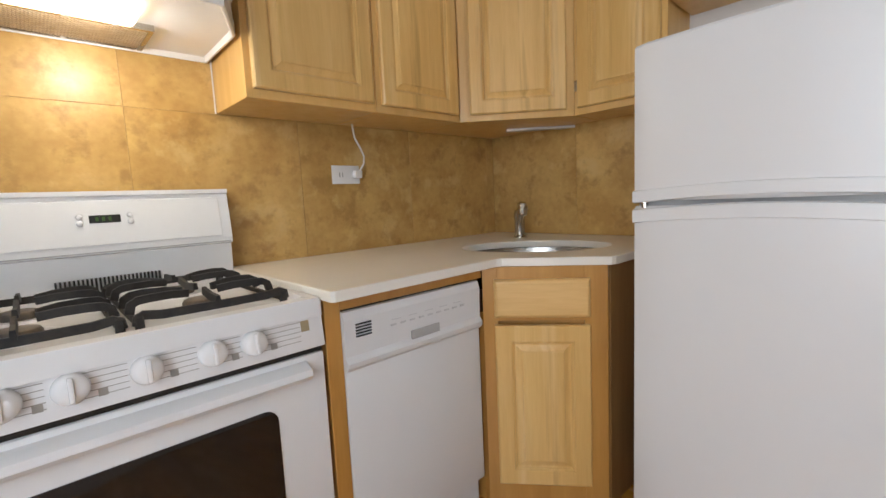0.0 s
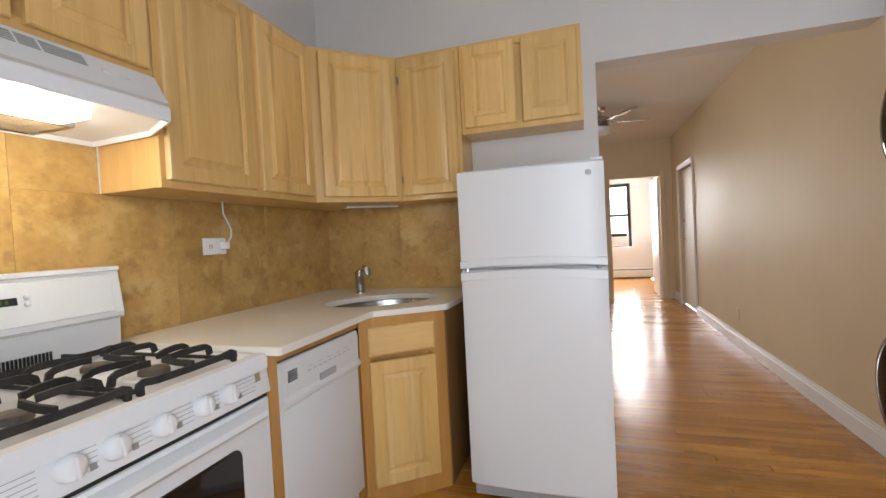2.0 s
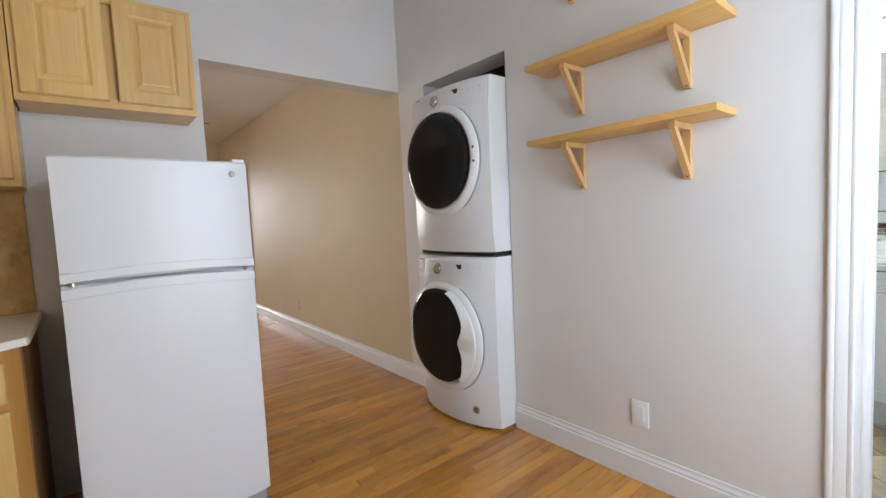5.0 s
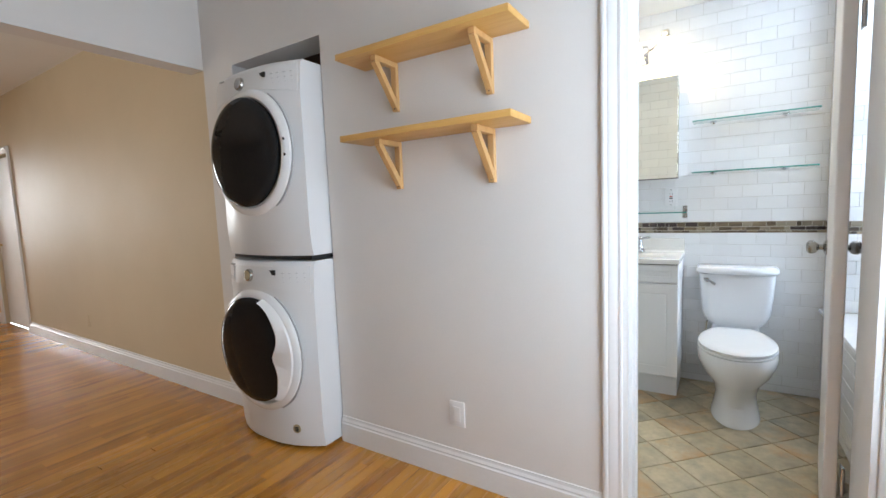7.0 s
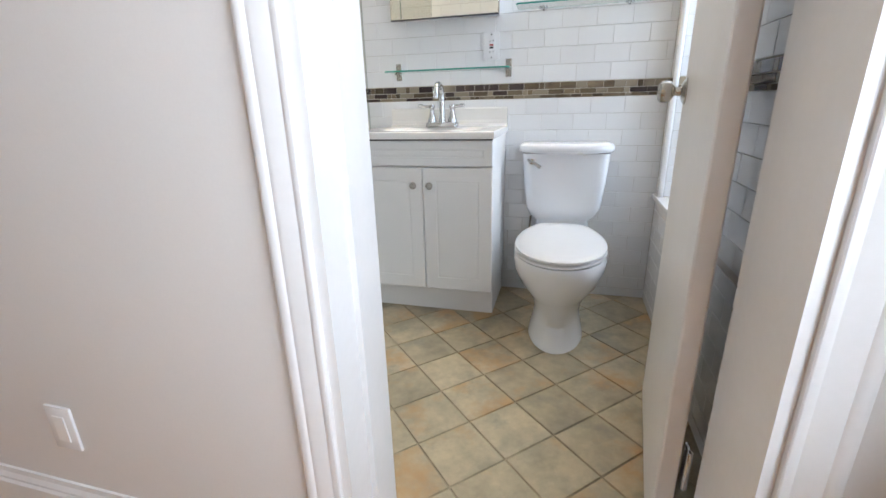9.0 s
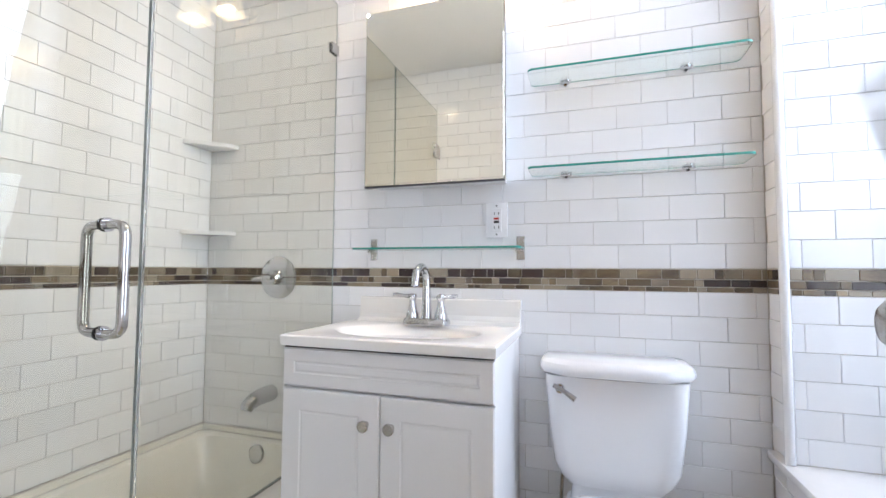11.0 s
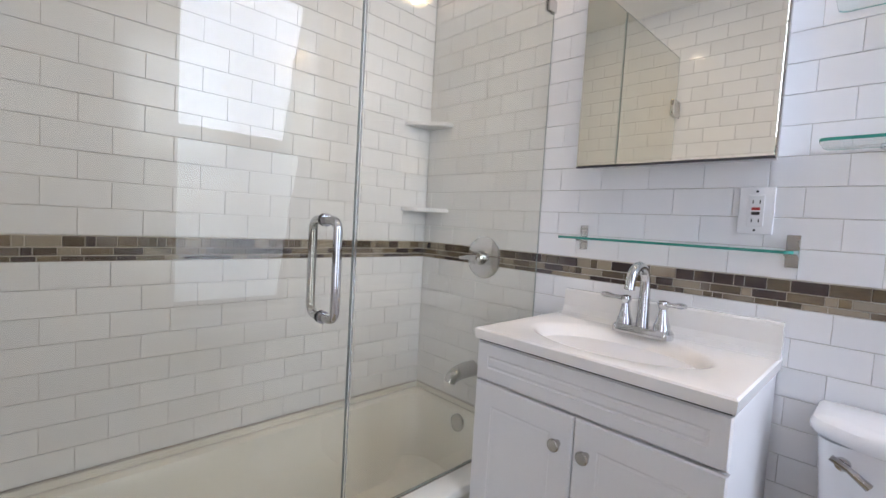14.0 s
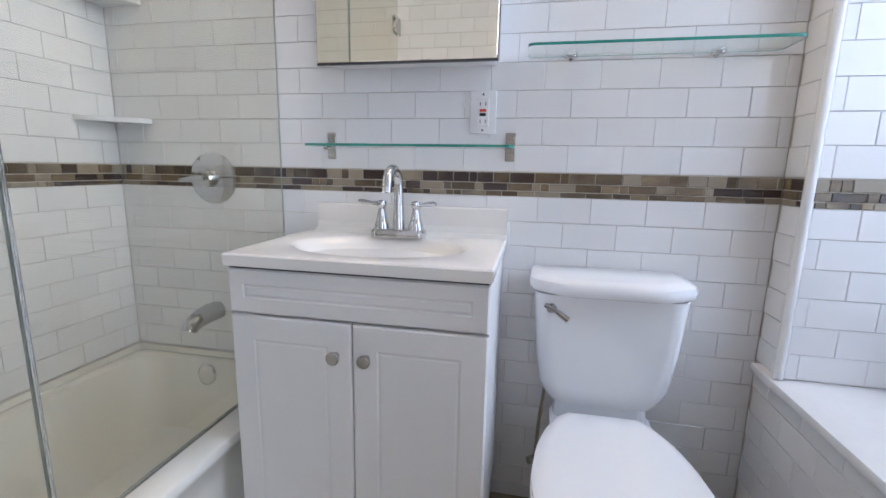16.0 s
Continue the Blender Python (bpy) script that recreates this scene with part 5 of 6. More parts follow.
        for k in range(3):
            box(bm, (1.064, front(1.078) - 0.004, z0 + 0.107 + k * 0.009), (1.092, front(1.078) + 0.003, z0 + 0.111 + k * 0.009))
        part("badge_stripe", bm, BLACK, bd)
        for x in (x0 + 0.05, x1 - 0.05):
            for y in (-1.40, -1.95):
                bm = bmesh.new()
                cyl(bm, (x, y, z0), (x, y, z0 + 0.04), 0.02, n=12)
                part("foot", bm, BLACK, t)
    else:
        for a in (8, -6):
            rad = ro - 0.006
            p = Vector((cx - rad * math.cos(radians(a)), c.y + 0.038, dz + rad * math.sin(radians(a))))
            bm = bmesh.new()
            cyl(bm, p, p + Vector((0, 0.003, 0)), 0.007, n=10)
            part("hinge_screw", bm, BLACK, dr)
        # black block set between the machines in place of the gap's shade
        part("stacking_trim", one_box((x0 + 0.02, -2.0, z0 - 0.012), (x1 - 0.02, fy - 0.02, z0 + 0.013)), BLACK, t, "black strip painted as the shade between the machines")
    return t


laundry("washing_machine", 0.0, 0.985, "white front loading washer with dark round door glass", True)
laundry("dryer", 0.9985, 0.958, "white front loading dryer stacked on the washer", False)
# dark block whose colour stands in for the shade above the dryer
solo("niche_filler", one_box((NX0 + 0.005, -2.07, 1.99), (NX1 - 0.005, -1.75, 2.19)), NICHESHADE, "dark block painted as the shade at the back of the laundry niche", "panel", "structure")

# ---- pine shelves ----
for zt, sx in ((2.400, 0.035), (1.888, 0.0), (1.547, 0.0)):
    s = thing("wall_shelf", (0.255 + sx, SOUTH, zt), "varnished pine board shelf on two wooden brackets", "shelf", "pine wall shelves")
    part("board", one_box((-0.145 + sx, SOUTH + 0.001, zt - 0.026), (0.655 + sx, SOUTH + 0.192, zt), 0.003), PINE, s)
    for bx in (0.478 + sx, 0.016 + sx):
        b = part("bracket", one_box((bx - 0.014, SOUTH + 0.001, zt - 0.235), (bx + 0.014, SOUTH + 0.022, zt - 0.027), 0.002, 1), PINE_V, s)
        part("arm", one_box((bx - 0.014, SOUTH + 0.0225, zt - 0.05), (bx + 0.014, SOUTH + 0.155, zt - 0.027), 0.002, 1), PINE_V, b)
        bm = bmesh.new()
        p, q = Vector((bx, SOUTH + 0.014, zt - 0.215)), Vector((bx, SOUTH + 0.145, zt - 0.047))
        t = (q - p).normalized()
        up = Vector((0, -t.z, t.y)) * 0.0125
        sd = Vector((0.012, 0, 0))
        loft(bm, [[e - sd - up, e + sd - up, e + sd + up, e - sd + up] for e in (p, q)])
        part("brace", bm, PINE_V, b, smoothed=False)
        bm = bmesh.new()
        cyl(bm, (bx, SOUTH + 0.022, zt - 0.222), (bx, SOUTH + 0.0235, zt - 0.222), 0.005, n=10)
        part("screw", bm, BLACK, b)

o = thing("wall_outlet", (0.225, SOUTH, 0.31), "white rocker wall outlet above the baseboard", "outlet")
part("plate", one_box((0.188, SOUTH + 0.0005, 0.250), (0.264, SOUTH + 0.007, 0.365), 0.003), ENAMEL, o)
part("insert", one_box((0.209, SOUTH + 0.007, 0.274), (0.243, SOUTH + 0.0095, 0.341), 0.001, 1), ENAMEL, o)
o = thing("wall_outlet", (4.2, SOUTH, 0.31), "cream wall outlet in the living room", "outlet")
part("plate", one_box((4.16, SOUTH + 0.0005, 0.25), (4.235, SOUTH + 0.007, 0.365), 0.003), CREAM, o)

# ---- ceiling fan in the living room ----
fan = thing("ceiling_fan", (4.85, -0.27, HCEIL), "dark bladed ceiling fan with a frosted light bowl", "ceiling fan")
FC = Vector((4.85, -0.27, 0))
bm = bmesh.new()
lathe(bm, [(0.001, HCEIL - 0.001), (0.07, HCEIL - 0.001), (0.06, HCEIL - 0.04), (0.02, HCEIL - 0.05), (0.02, HCEIL - 0.10), (0.10, HCEIL - 0.12), (0.11, HCEIL - 0.19), (0.07, HCEIL - 0.22), (0.001, HCEIL - 0.22)], Matrix.Translation(FC))
part("motor", bm, NICKEL, fan)
bm = bmesh.new()
lathe(bm, [(0.10, HCEIL - 0.221), (0.13, HCEIL - 0.24), (0.11, HCEIL - 0.29), (0.06, HCEIL - 0.32), (0.001, HCEIL - 0.325)], Matrix.Translation(FC), 28)
part("light_bowl", bm, FANLIGHT, fan, "frosted glass light bowl")
for k in range(5):
    bm = bmesh.new()
    m = Matrix.Translation((FC.x, FC.y, HCEIL - 0.17)) @ Matrix.Rotation(radians(72 * k + 70), 4, "Z") @ Matrix.Rotation(radians(10), 4, "X")
    box(bm, (0.12, -0.06, -0.004), (0.56, 0.065, 0.004), 0.003, 1, m)
    part("blade", bm, BLADE, fan, "dark wooden fan blade")


# ---- bathroom: tub ----
tub = thing("bathtub", (0.45, -2.4, 0), "white enamel alcove bathtub with a rounded rim", "bathtub")
TX0, TX1, TY0, TY1, TZ = 0.105, 0.813, -3.118, -1.622, 0.378
tcx, tcy, thx, thy = (TX0 + TX1) / 2, (TY0 + TY1) / 2, (TX1 - TX0) / 2, (TY1 - TY0) / 2
icx = tcx + 0.022
bm = bmesh.new()
loft(bm, [rr_ring(tcx, tcy, thx - 0.03, thy, 0.004, 0.0), rr_ring(tcx, tcy, thx - 0.028, thy, 0.004, 0.25), rr_ring(tcx, tcy, thx - 0.018, thy, 0.004, TZ - 0.055), rr_ring(tcx, tcy, thx - 0.004, thy, 0.004, TZ - 0.035), rr_ring(tcx, tcy, thx, thy, 0.006, TZ - 0.018),
          rr_ring(tcx, tcy, thx - 0.004, thy - 0.002, 0.01, TZ - 0.005), rr_ring(tcx, tcy, thx - 0.014, thy - 0.008, 0.015, TZ),
          rr_ring(icx, tcy, thx - 0.058, thy - 0.030, 0.08, TZ + 0.001), rr_ring(icx, tcy, thx - 0.072, thy - 0.042, 0.09, TZ - 0.007), rr_ring(icx, tcy, thx - 0.085, thy - 0.052, 0.10, TZ - 0.05),
          rr_ring(icx, tcy, thx - 0.120, thy - 0.085, 0.12, TZ - 0.25), rr_ring(icx, tcy, thx - 0.17, thy - 0.14, 0.13, TZ - 0.305), rr_ring(icx, tcy, thx - 0.25, thy - 0.32, 0.08, TZ - 0.315)])
shell = part("shell", bm, TUBW, tub)
bm = bmesh.new()
lathe(bm, [(0.001, 0), (0.036, 0), (0.036, 0.004), (0.030, 0.008), (0.012, 0.007), (0.001, 0.009)], axis((0.484, -3.0645, 0.330), (0, 1, 0.17)), 28)
part("overflow_plate", bm, CHROME, tub, "round chrome overflow plate")
part("flange", boxes(((BATH_E - 0.009, TY0, TZ - 0.004), (BATH_E - 0.0005, TY1, TZ + 0.019)), ((0.12, BATH_S + 0.0005, TZ - 0.004), (BATH_E - 0.009, BATH_S + 0.009, TZ + 0.019))), TUBW, tub, smoothed=False)
# the seam of caulk where tile meets tub
part("caulk", boxes(((BATH_E - 0.006, TY0, TZ + 0.0192), (BATH_E - 0.001, TY1, TZ + 0.0225)), ((0.2, BATH_S + 0.001, TZ + 0.0192), (BATH_E - 0.006, BATH_S + 0.005, TZ + 0.0225))), GROUT, tub, smoothed=False)

v = thing("shower_valve", (0.443, BATH_S, 1.02), "round chrome shower valve plate with lever", "shower valve")
bm = bmesh.new()
lathe(bm, [(0.001, 0.001), (0.086, 0.001), (0.086, 0.005), (0.078, 0.010), (0.040, 0.016), (0.030, 0.018), (0.028, 0.045), (0.022, 0.050), (0.001, 0.051)], axis((0.443, BATH_S, 1.02), (0, 1, 0)), 36)
part("plate", bm, CHROME, v)
bm = bmesh.new()
tube(bm, [(0.443, BATH_S + 0.045, 1.02), (0.48, BATH_S + 0.055, 1.018), (0.53, BATH_S + 0.05, 1.012)], [0.012, 0.010, 0.007], 10)
part("lever", bm, CHROME, v)
v = thing("tub_spout", (0.468, BATH_S, 0.60), "chrome bathtub spout on the tiled wall", "faucet")
bm = bmesh.new()
tube(bm, [(0.468, BATH_S + 0.001, 0.554), (0.468, BATH_S + 0.06, 0.555), (0.468, BATH_S + 0.095, 0.550), (0.468, BATH_S + 0.128, 0.538), (0.468, BATH_S + 0.138, 0.520)], [0.033, 0.032, 0.030, 0.027, 0.022], 18)
part("body", bm, CHROME, v)
bm = bmesh.new()
cyl(bm, (0.468, BATH_S + 0.118, 0.555), (0.468, BATH_S + 0.118, 0.576), 0.006, n=10)
part("diverter", bm, CHROME, v)
for z in (1.212, 1.585):
    s = bmesh.new()
    pts = [(BATH_E - 0.001, BATH_S + 0.001)] + [(BATH_E - 0.001 - 0.148 * math.cos(radians(a)) * (0.82 + 0.18 * abs(math.cos(radians(2 * a)))), BATH_S + 0.001 + 0.148 * math.sin(radians(a)) * (0.82 + 0.18 * abs(math.cos(radians(2 * a))))) for a in range(0, 91, 9)]
    prism(s, pts[::-1], z - 0.016, z, 0.002)
    solo("corner_shelf", s, MARBLE, "white marble corner shelf in the shower", "shelf", group="shower corner shelves")

for dx, dy in DOWN:
    dn = thing("recessed_light", (dx, dy, BCEIL), "small lit recessed ceiling light with a white trim", "light fixture", "bathroom downlights")
    bm = bmesh.new()
    lathe(bm, [(0.062, BCEIL - 0.0005), (0.060, BCEIL - 0.005), (0.048, BCEIL - 0.007), (0.046, BCEIL - 0.001)], Matrix.Translation((dx, dy, 0)), 28)
    part("trim_ring", bm, ENAMEL, dn)
    bm = bmesh.new()
    lathe(bm, [(0.046, BCEIL - 0.002), (0.044, BCEIL - 0.0045), (0.001, BCEIL - 0.005)], Matrix.Translation((dx, dy, 0)), 24)
    part("lens", bm, LITLENS, dn, "glowing warm lens")

# ---- glass screen ----
GX = 0.188


def glass_pane(parent, name, y0, y1, z0, z1, edge):
    bm = bmesh.new()
    box(bm, (GX - 0.0045, y0, z0), (GX + 0.0045, y1, z1))
    bm.normal_update()
    for f in bm.faces:
        f.material_index = 0 if abs(f.normal.x) > 0.5 else 1
    ob = part(name, bm, [SHOWERGLASS, edge], parent, smoothed=False)
    ob.visible_shadow = False
    return ob


sc = thing("shower_screen", (GX, -2.7, TZ), "frameless clear glass shower screen on the tub rim", "shower screen")
glass_pane(sc, "fixed_pane", BATH_S + 0.003, -2.343, TZ + 0.004, 2.125, EDGE)
glass_pane(sc, "door_pane", -2.333, -1.66, TZ + 0.012, 2.125, EDGE)
part("edge_seal", one_box((GX - 0.006, -2.3415, TZ + 0.006), (GX + 0.006, -2.3345, 2.123)), glass("seal_plastic", (0.82, 0.86, 0.85), 0.2), sc, "translucent plastic edge seal")
part("bottom_channel", one_box((GX - 0.009, BATH_S + 0.003, TZ + 0.0005), (GX + 0.009, -2.345, TZ + 0.0035)), NICKEL, sc)
for z in (1.93, 0.62):
    part("wall_clip", boxes(((GX - 0.012, BATH_S + 0.001, z - 0.02), (GX - 0.005, BATH_S + 0.045, z + 0.02)), ((GX + 0.005, BATH_S + 0.001, z - 0.02), (GX + 0.012, BATH_S + 0.045, z + 0.02))), CHROME, sc, "small chrome wall clip", smoothed=False)
for z in (0.60, 1.85):
    bm = bmesh.new()
    box(bm, (GX - 0.014, -1.72, z - 0.045), (GX - 0.005, -1.625, z + 0.045), 0.003, 1)
    box(bm, (GX + 0.005, -1.72, z - 0.045), (GX + 0.014, -1.625, z + 0.045), 0.003, 1)
    part("glass_hinge", bm, NICKEL, sc, "square nickel glass hinge")
HY, HZ0, HZ1 = -2.258, 0.918, 1.142
for s in (-1, 1):
    bm = bmesh.new()
    X = GX + s * 0.058
    pts = [(GX + s * 0.006, HY, HZ0)] + arc((GX + s * 0.034, HY, HZ0 + 0.024), (0, 0, -1), (s, 0, 0), 0.024, 0, 90, 6) + arc((GX + s * 0.034, HY, HZ1 - 0.024), (s, 0, 0), (0, 0, 1), 0.024, 0, 90, 6) + [(GX + s * 0.006, HY, HZ1)]
    tube(bm, pts, 0.0105, 14)
    h = part("pull_handle", bm, CHROME, sc, "chrome D shaped pull handle")
    for z in (HZ0, HZ1):
        bm = bmesh.new()
        cyl(bm, (GX + s * 0.005, HY, z), (GX + s * 0.009, HY, z), 0.015, n=18)
        part("washer", bm, BLACK if s > 0 else CHROME, h)

# ---- vanity ----
VX0, VX1, VY, VT = -0.545, 0.072, -2.685, 0.866
vn = thing("vanity_cabinet", (-0.236, -2.9, 0), "white vanity with two doors, nickel knobs and marble basin top", "cabinet")
part("body", one_box((VX0 + 0.004, BATH_S + 0.004, 0.135), (VX1 - 0.004, VY - 0.02, VT - 0.034)), VANW, vn)
part("toe_kick", one_box((VX0 + 0.012, BATH_S + 0.01, 0), (VX1 - 0.012, VY - 0.10, 0.134)), VANW, vn)
# near-black strip paints the shade under the top's overhang
part("shadow_gap", one_box((VX0 + 0.004, VY - 0.019, VT - 0.0365), (VX1 - 0.004, VY - 0.004, VT - 0.0302)), GAPSHADE, vn, "dark strip painted as the shade below the sink top")
SHAKER = [(0, 0.004), (0.004, 0.0), (0.058, 0.0), (0.061, 0.002), (0.064, 0.002), (0.068, 0.0008)]


def vanity_front(name, x0, x1, z0, z1):
    bm = bmesh.new()
    panel_rings(bm, x1 - x0, z1 - z0, SHAKER if z1 - z0 > 0.2 else [(0, 0.004), (0.004, 0.0), (0.036, 0.0), (0.039, 0.003), (0.042, 0.003), (0.046, 0.0012)], 0.018, pose(x1, VY, z0, 0, 0, 180))
    return part(name, bm, VANW, vn, smoothed=False)


vanity_front("drawer_front", VX0, VX1, 0.722, VT - 0.037)
VM = -0.235
dl = vanity_front("door", VM + 0.0015, VX1, 0.150, 0.716)
dr = vanity_front("door", VX0, VM - 0.0015, 0.150, 0.716)
for d, x in ((dl, VM + 0.038), (dr, VM - 0.036)):
    bm = bmesh.new()
    lathe(bm, [(0.001, 0), (0.008, 0), (0.007, 0.010), (0.011, 0.014), (0.0155, 0.018), (0.0155, 0.024), (0.013, 0.0265), (0.001, 0.027)], axis((x, VY, 0.640), (0, 1, 0)), 24)
    part("knob", bm, NICKEL, d, "round nickel knob")
# moulded top with an oval bowl
vcx, vcy, vhx, vhy = (VX0 + VX1) / 2, (BATH_S + VY) / 2 + 0.004, (VX1 - VX0) / 2 + 0.006, (VY - BATH_S) / 2 + 0.006
bcx, bcy = -0.225, -2.885


def rect_ring(z, grow=0.0, n=64):
    out = []
    hx, hy = vhx + grow, vhy + grow
    corners = [(1, 1), (-1, 1), (-1, -1), (1, -1)]
    pts = []
    for i in range(n):
        t = 2 * math.pi * i / n
        c, s = math.cos(t), math.sin(t)
        k = min((hx + (vcx - bcx if c > 0 else bcx - vcx)) / max(abs(c), 1e-6), (hy + (vcy - bcy if s > 0 else bcy - vcy)) / max(abs(s), 1e-6))
        pts.append([bcx + k * c, bcy + k * s])
    for sx, sy in corners:
        cx, cy = vcx + sx * hx, vcy + sy * hy
        p = min(pts, key=lambda q: (q[0] - cx) ** 2 + (q[1] - cy) ** 2)
        p[0], p[1] = cx, cy
    return [Vector((x, y, z)) for x, y in pts]


def bowl(rx, ry, z):
    return [Vector((bcx + rx * math.cos(2 * math.pi * i / 64), bcy + ry * math.sin(2 * math.pi * i / 64), z)) for i in range(64)]


bm = bmesh.new()
loft(bm, [rect_ring(VT - 0.030, -0.002), rect_ring(VT - 0.004), rect_ring(VT, -0.004), bowl(0.245, 0.155, VT - 0.001), bowl(0.228, 0.140, VT - 0.006), bowl(0.212, 0.128, VT - 0.022), bowl(0.185, 0.108, VT - 0.07), bowl(0.13, 0.075, VT - 0.115), bowl(0.05, 0.035, VT - 0.128), bowl(0.02, 0.02, VT - 0.130)], False, True)
vt = part("sink_top", bm, CULT, vn, "cultured marble top with an integral oval basin")
bm = bmesh.new()
loft(bm, [[Vector((x, BATH_S + 0.002 + a, z)) for a, z in ((0, VT - 0.001), (0.045, VT - 0.001), (0.026, VT + 0.012), (0.021, VT + 0.03), (0.019, VT + 0.082), (0.015, VT + 0.088), (0, VT + 0.088))] for x in (VX0 - 0.004, VX1 - 0.022)])
part("backsplash", bm, CULT, vt, smoothed=False)
bm = bmesh.new()
lathe(bm, [(0.001, 0), (0.022, 0), (0.020, 0.003), (0.001, 0.002)], Matrix.Translation((bcx, bcy, VT - 0.1295)))
part("drain", bm, CHROME, vt)

f = thing("bathroom_faucet", (-0.235, -3.03, VT), "chrome two handle bathroom faucet with a high arc spout", "faucet")
fx, fy = -0.238, -3.035
bm = bmesh.new()
loft(bm, [rr_ring(fx, fy, 0.082, 0.028, 0.02, VT), rr_ring(fx, fy, 0.082, 0.028, 0.02, VT + 0.016), rr_ring(fx, fy, 0.076, 0.023, 0.018, VT + 0.024)])
part("deck_plate", bm, CHROME, f)
bm = bmesh.new()
tube(bm, [(fx, fy, VT + 0.02), (fx, fy, VT + 0.06), (fx, fy + 0.002, VT + 0.12)] + arc((fx, fy + 0.054, VT + 0.145), (0, -1, 0), (0, 0, 1), 0.052, 10, 165, 10) + [(fx, fy + 0.109, VT + 0.135)], [0.019, 0.016, 0.0145] + [0.0135] * 11 + [0.014], 16)
part("spout", bm, CHROME, f)
for s in (-1, 1):
    hx = fx + s * 0.052
    bm = bmesh.new()
    lathe(bm, [(0.001, 0), (0.022, 0), (0.022, 0.018), (0.017, 0.028), (0.012, 0.055), (0.010, 0.064), (0.014, 0.070), (0.016, 0.078), (0.013, 0.086), (0.001, 0.088)], Matrix.Translation((hx, fy, VT + 0.018)), 22)
    hd2 = part("handle_post", bm, CHROME, f)
    bm = bmesh.new()
    tube(bm, [(hx, fy, VT + 0.096), (hx + s * 0.03, fy + 0.012, VT + 0.098), (hx + s * 0.05, fy + 0.02, VT + 0.101), (hx + s * 0.064, fy + 0.025, VT + 0.102)], [0.0075, 0.006, 0.009, 0.006], 10)
    part("lever", bm, CHROME, hd2)

# ---- medicine cabinet, glass shelves, outlet, vanity light ----
mc = thing("medicine_cabinet", (-0.255, BATH_S, 1.35), "mirrored medicine cabinet with a polished edge", "mirror cabinet")
MX0, MX1, MZ0, MZ1, MY = -0.512, -0.004, 1.350, 1.990, -3.012
part("body", one_box((MX0 + 0.012, BATH_S + 0.001, MZ0 + 0.006), (MX1 - 0.012, MY - 0.012, MZ1 - 0.004)), ENAMEL, mc)
part("mirror_door", one_box((MX0, MY - 0.010, MZ0), (MX1, MY, MZ1), 0.003, 1), MIRROR, mc, "plain mirror door")
part("edge_trim", one_box((MX0 - 0.003, MY - 0.014, MZ0 - 0.003), (MX0 - 0.0002, MY - 0.0005, MZ1 + 0.002)), NICKEL, mc, "thin nickel edge strip")
part("edge_trim", one_box((MX0, MY - 0.014, MZ0 - 0.0042), (MX1, MY - 0.001, MZ0 - 0.0005)), WINDARK, mc, "thin dark edge strip")


def glass_shelf(z, x0, x1, depth, label, clips, plates=False):
    s = thing("glass_shelf", ((x0 + x1) / 2, BATH_S, z), label, "shelf", "bathroom glass shelves")
    bm = bmesh.new()
    r = 0.02
    y1 = BATH_S + depth
    loft(bm, [rr_ring((x0 + x1) / 2, BATH_S + 0.006 + (depth - 0.006) / 2, (x1 - x0) / 2, (depth - 0.006) / 2, r, zz) for zz in (z - 0.007, z)])
    bm.normal_update()
    for f in bm.faces:
        f.material_index = 0 if abs(f.normal.z) > 0.5 else 1
    ob = part("pane", bm, [SHELFGLASS, TEAL], s, "clear glass with a teal edge", smoothed=False)
    ob.visible_shadow = False
    for x in clips:
        bm = bmesh.new()
        if plates:
            box(bm, (x - 0.014, BATH_S + 0.0005, z - 0.042), (x + 0.014, BATH_S + 0.005, z + 0.038), 0.001, 1)
            box(bm, (x - 0.014, BATH_S + 0.005, z - 0.014), (x + 0.014, BATH_S + 0.03, z - 0.0075), 0.001, 1)
            part("bracket_plate", bm, NICKEL, s, "brushed nickel bracket plate")
        else:
            lathe(bm, [(0.001, z - 0.0145), (0.015, z - 0.0145), (0.0185, z - 0.012), (0.0185, z - 0.0092), (0.017, z - 0.0075), (0.001, z - 0.0072)], Matrix.Translation((x, BATH_S + 0.021, 0)), 20)
            cyl(bm, (x, BATH_S + 0.001, z - 0.013), (x, BATH_S + 0.012, z - 0.013), 0.006, n=10)
            part("clip", bm, CHROME, s, "small chrome shelf clip")
    return s


glass_shelf(1.378, -1.205, -0.588, 0.135, "clear glass bathroom shelf on chrome clips", (-0.70, -1.06))
glass_shelf(1.690, -1.205, -0.588, 0.135, "clear glass bathroom shelf on chrome clips", (-0.70, -1.06))
glass_shelf(1.132, -0.562, 0.045, 0.115, "narrow glass shelf on brushed nickel plates", (0.006, -0.548), True)

o = thing("gfci_outlet", (-0.474, BATH_S, 1.225), "white ground fault outlet with red and black buttons", "outlet")
part("plate", one_box((-0.504, BATH_S + 0.0005, 1.168), (-0.428, BATH_S + 0.0085, 1.288), 0.003), ENAMEL, o)
part("face", one_box((-0.4835, BATH_S + 0.0085, 1.188), (-0.4485, BATH_S + 0.0110, 1.268), 0.001, 1), ENAMEL, o)
part("red_button", one_box((-0.475, BATH_S + 0.0110, 1.229), (-0.457, BATH_S + 0.0130, 1.236)), material("red_plastic", (0.5, 0.04, 0.03), rough=0.4, scale=9), o, "red reset button")
part("black_button", one_box((-0.475, BATH_S + 0.0110, 1.217), (-0.457, BATH_S + 0.0130, 1.225)), BLACK, o, "black test button")
bm = bmesh.new()
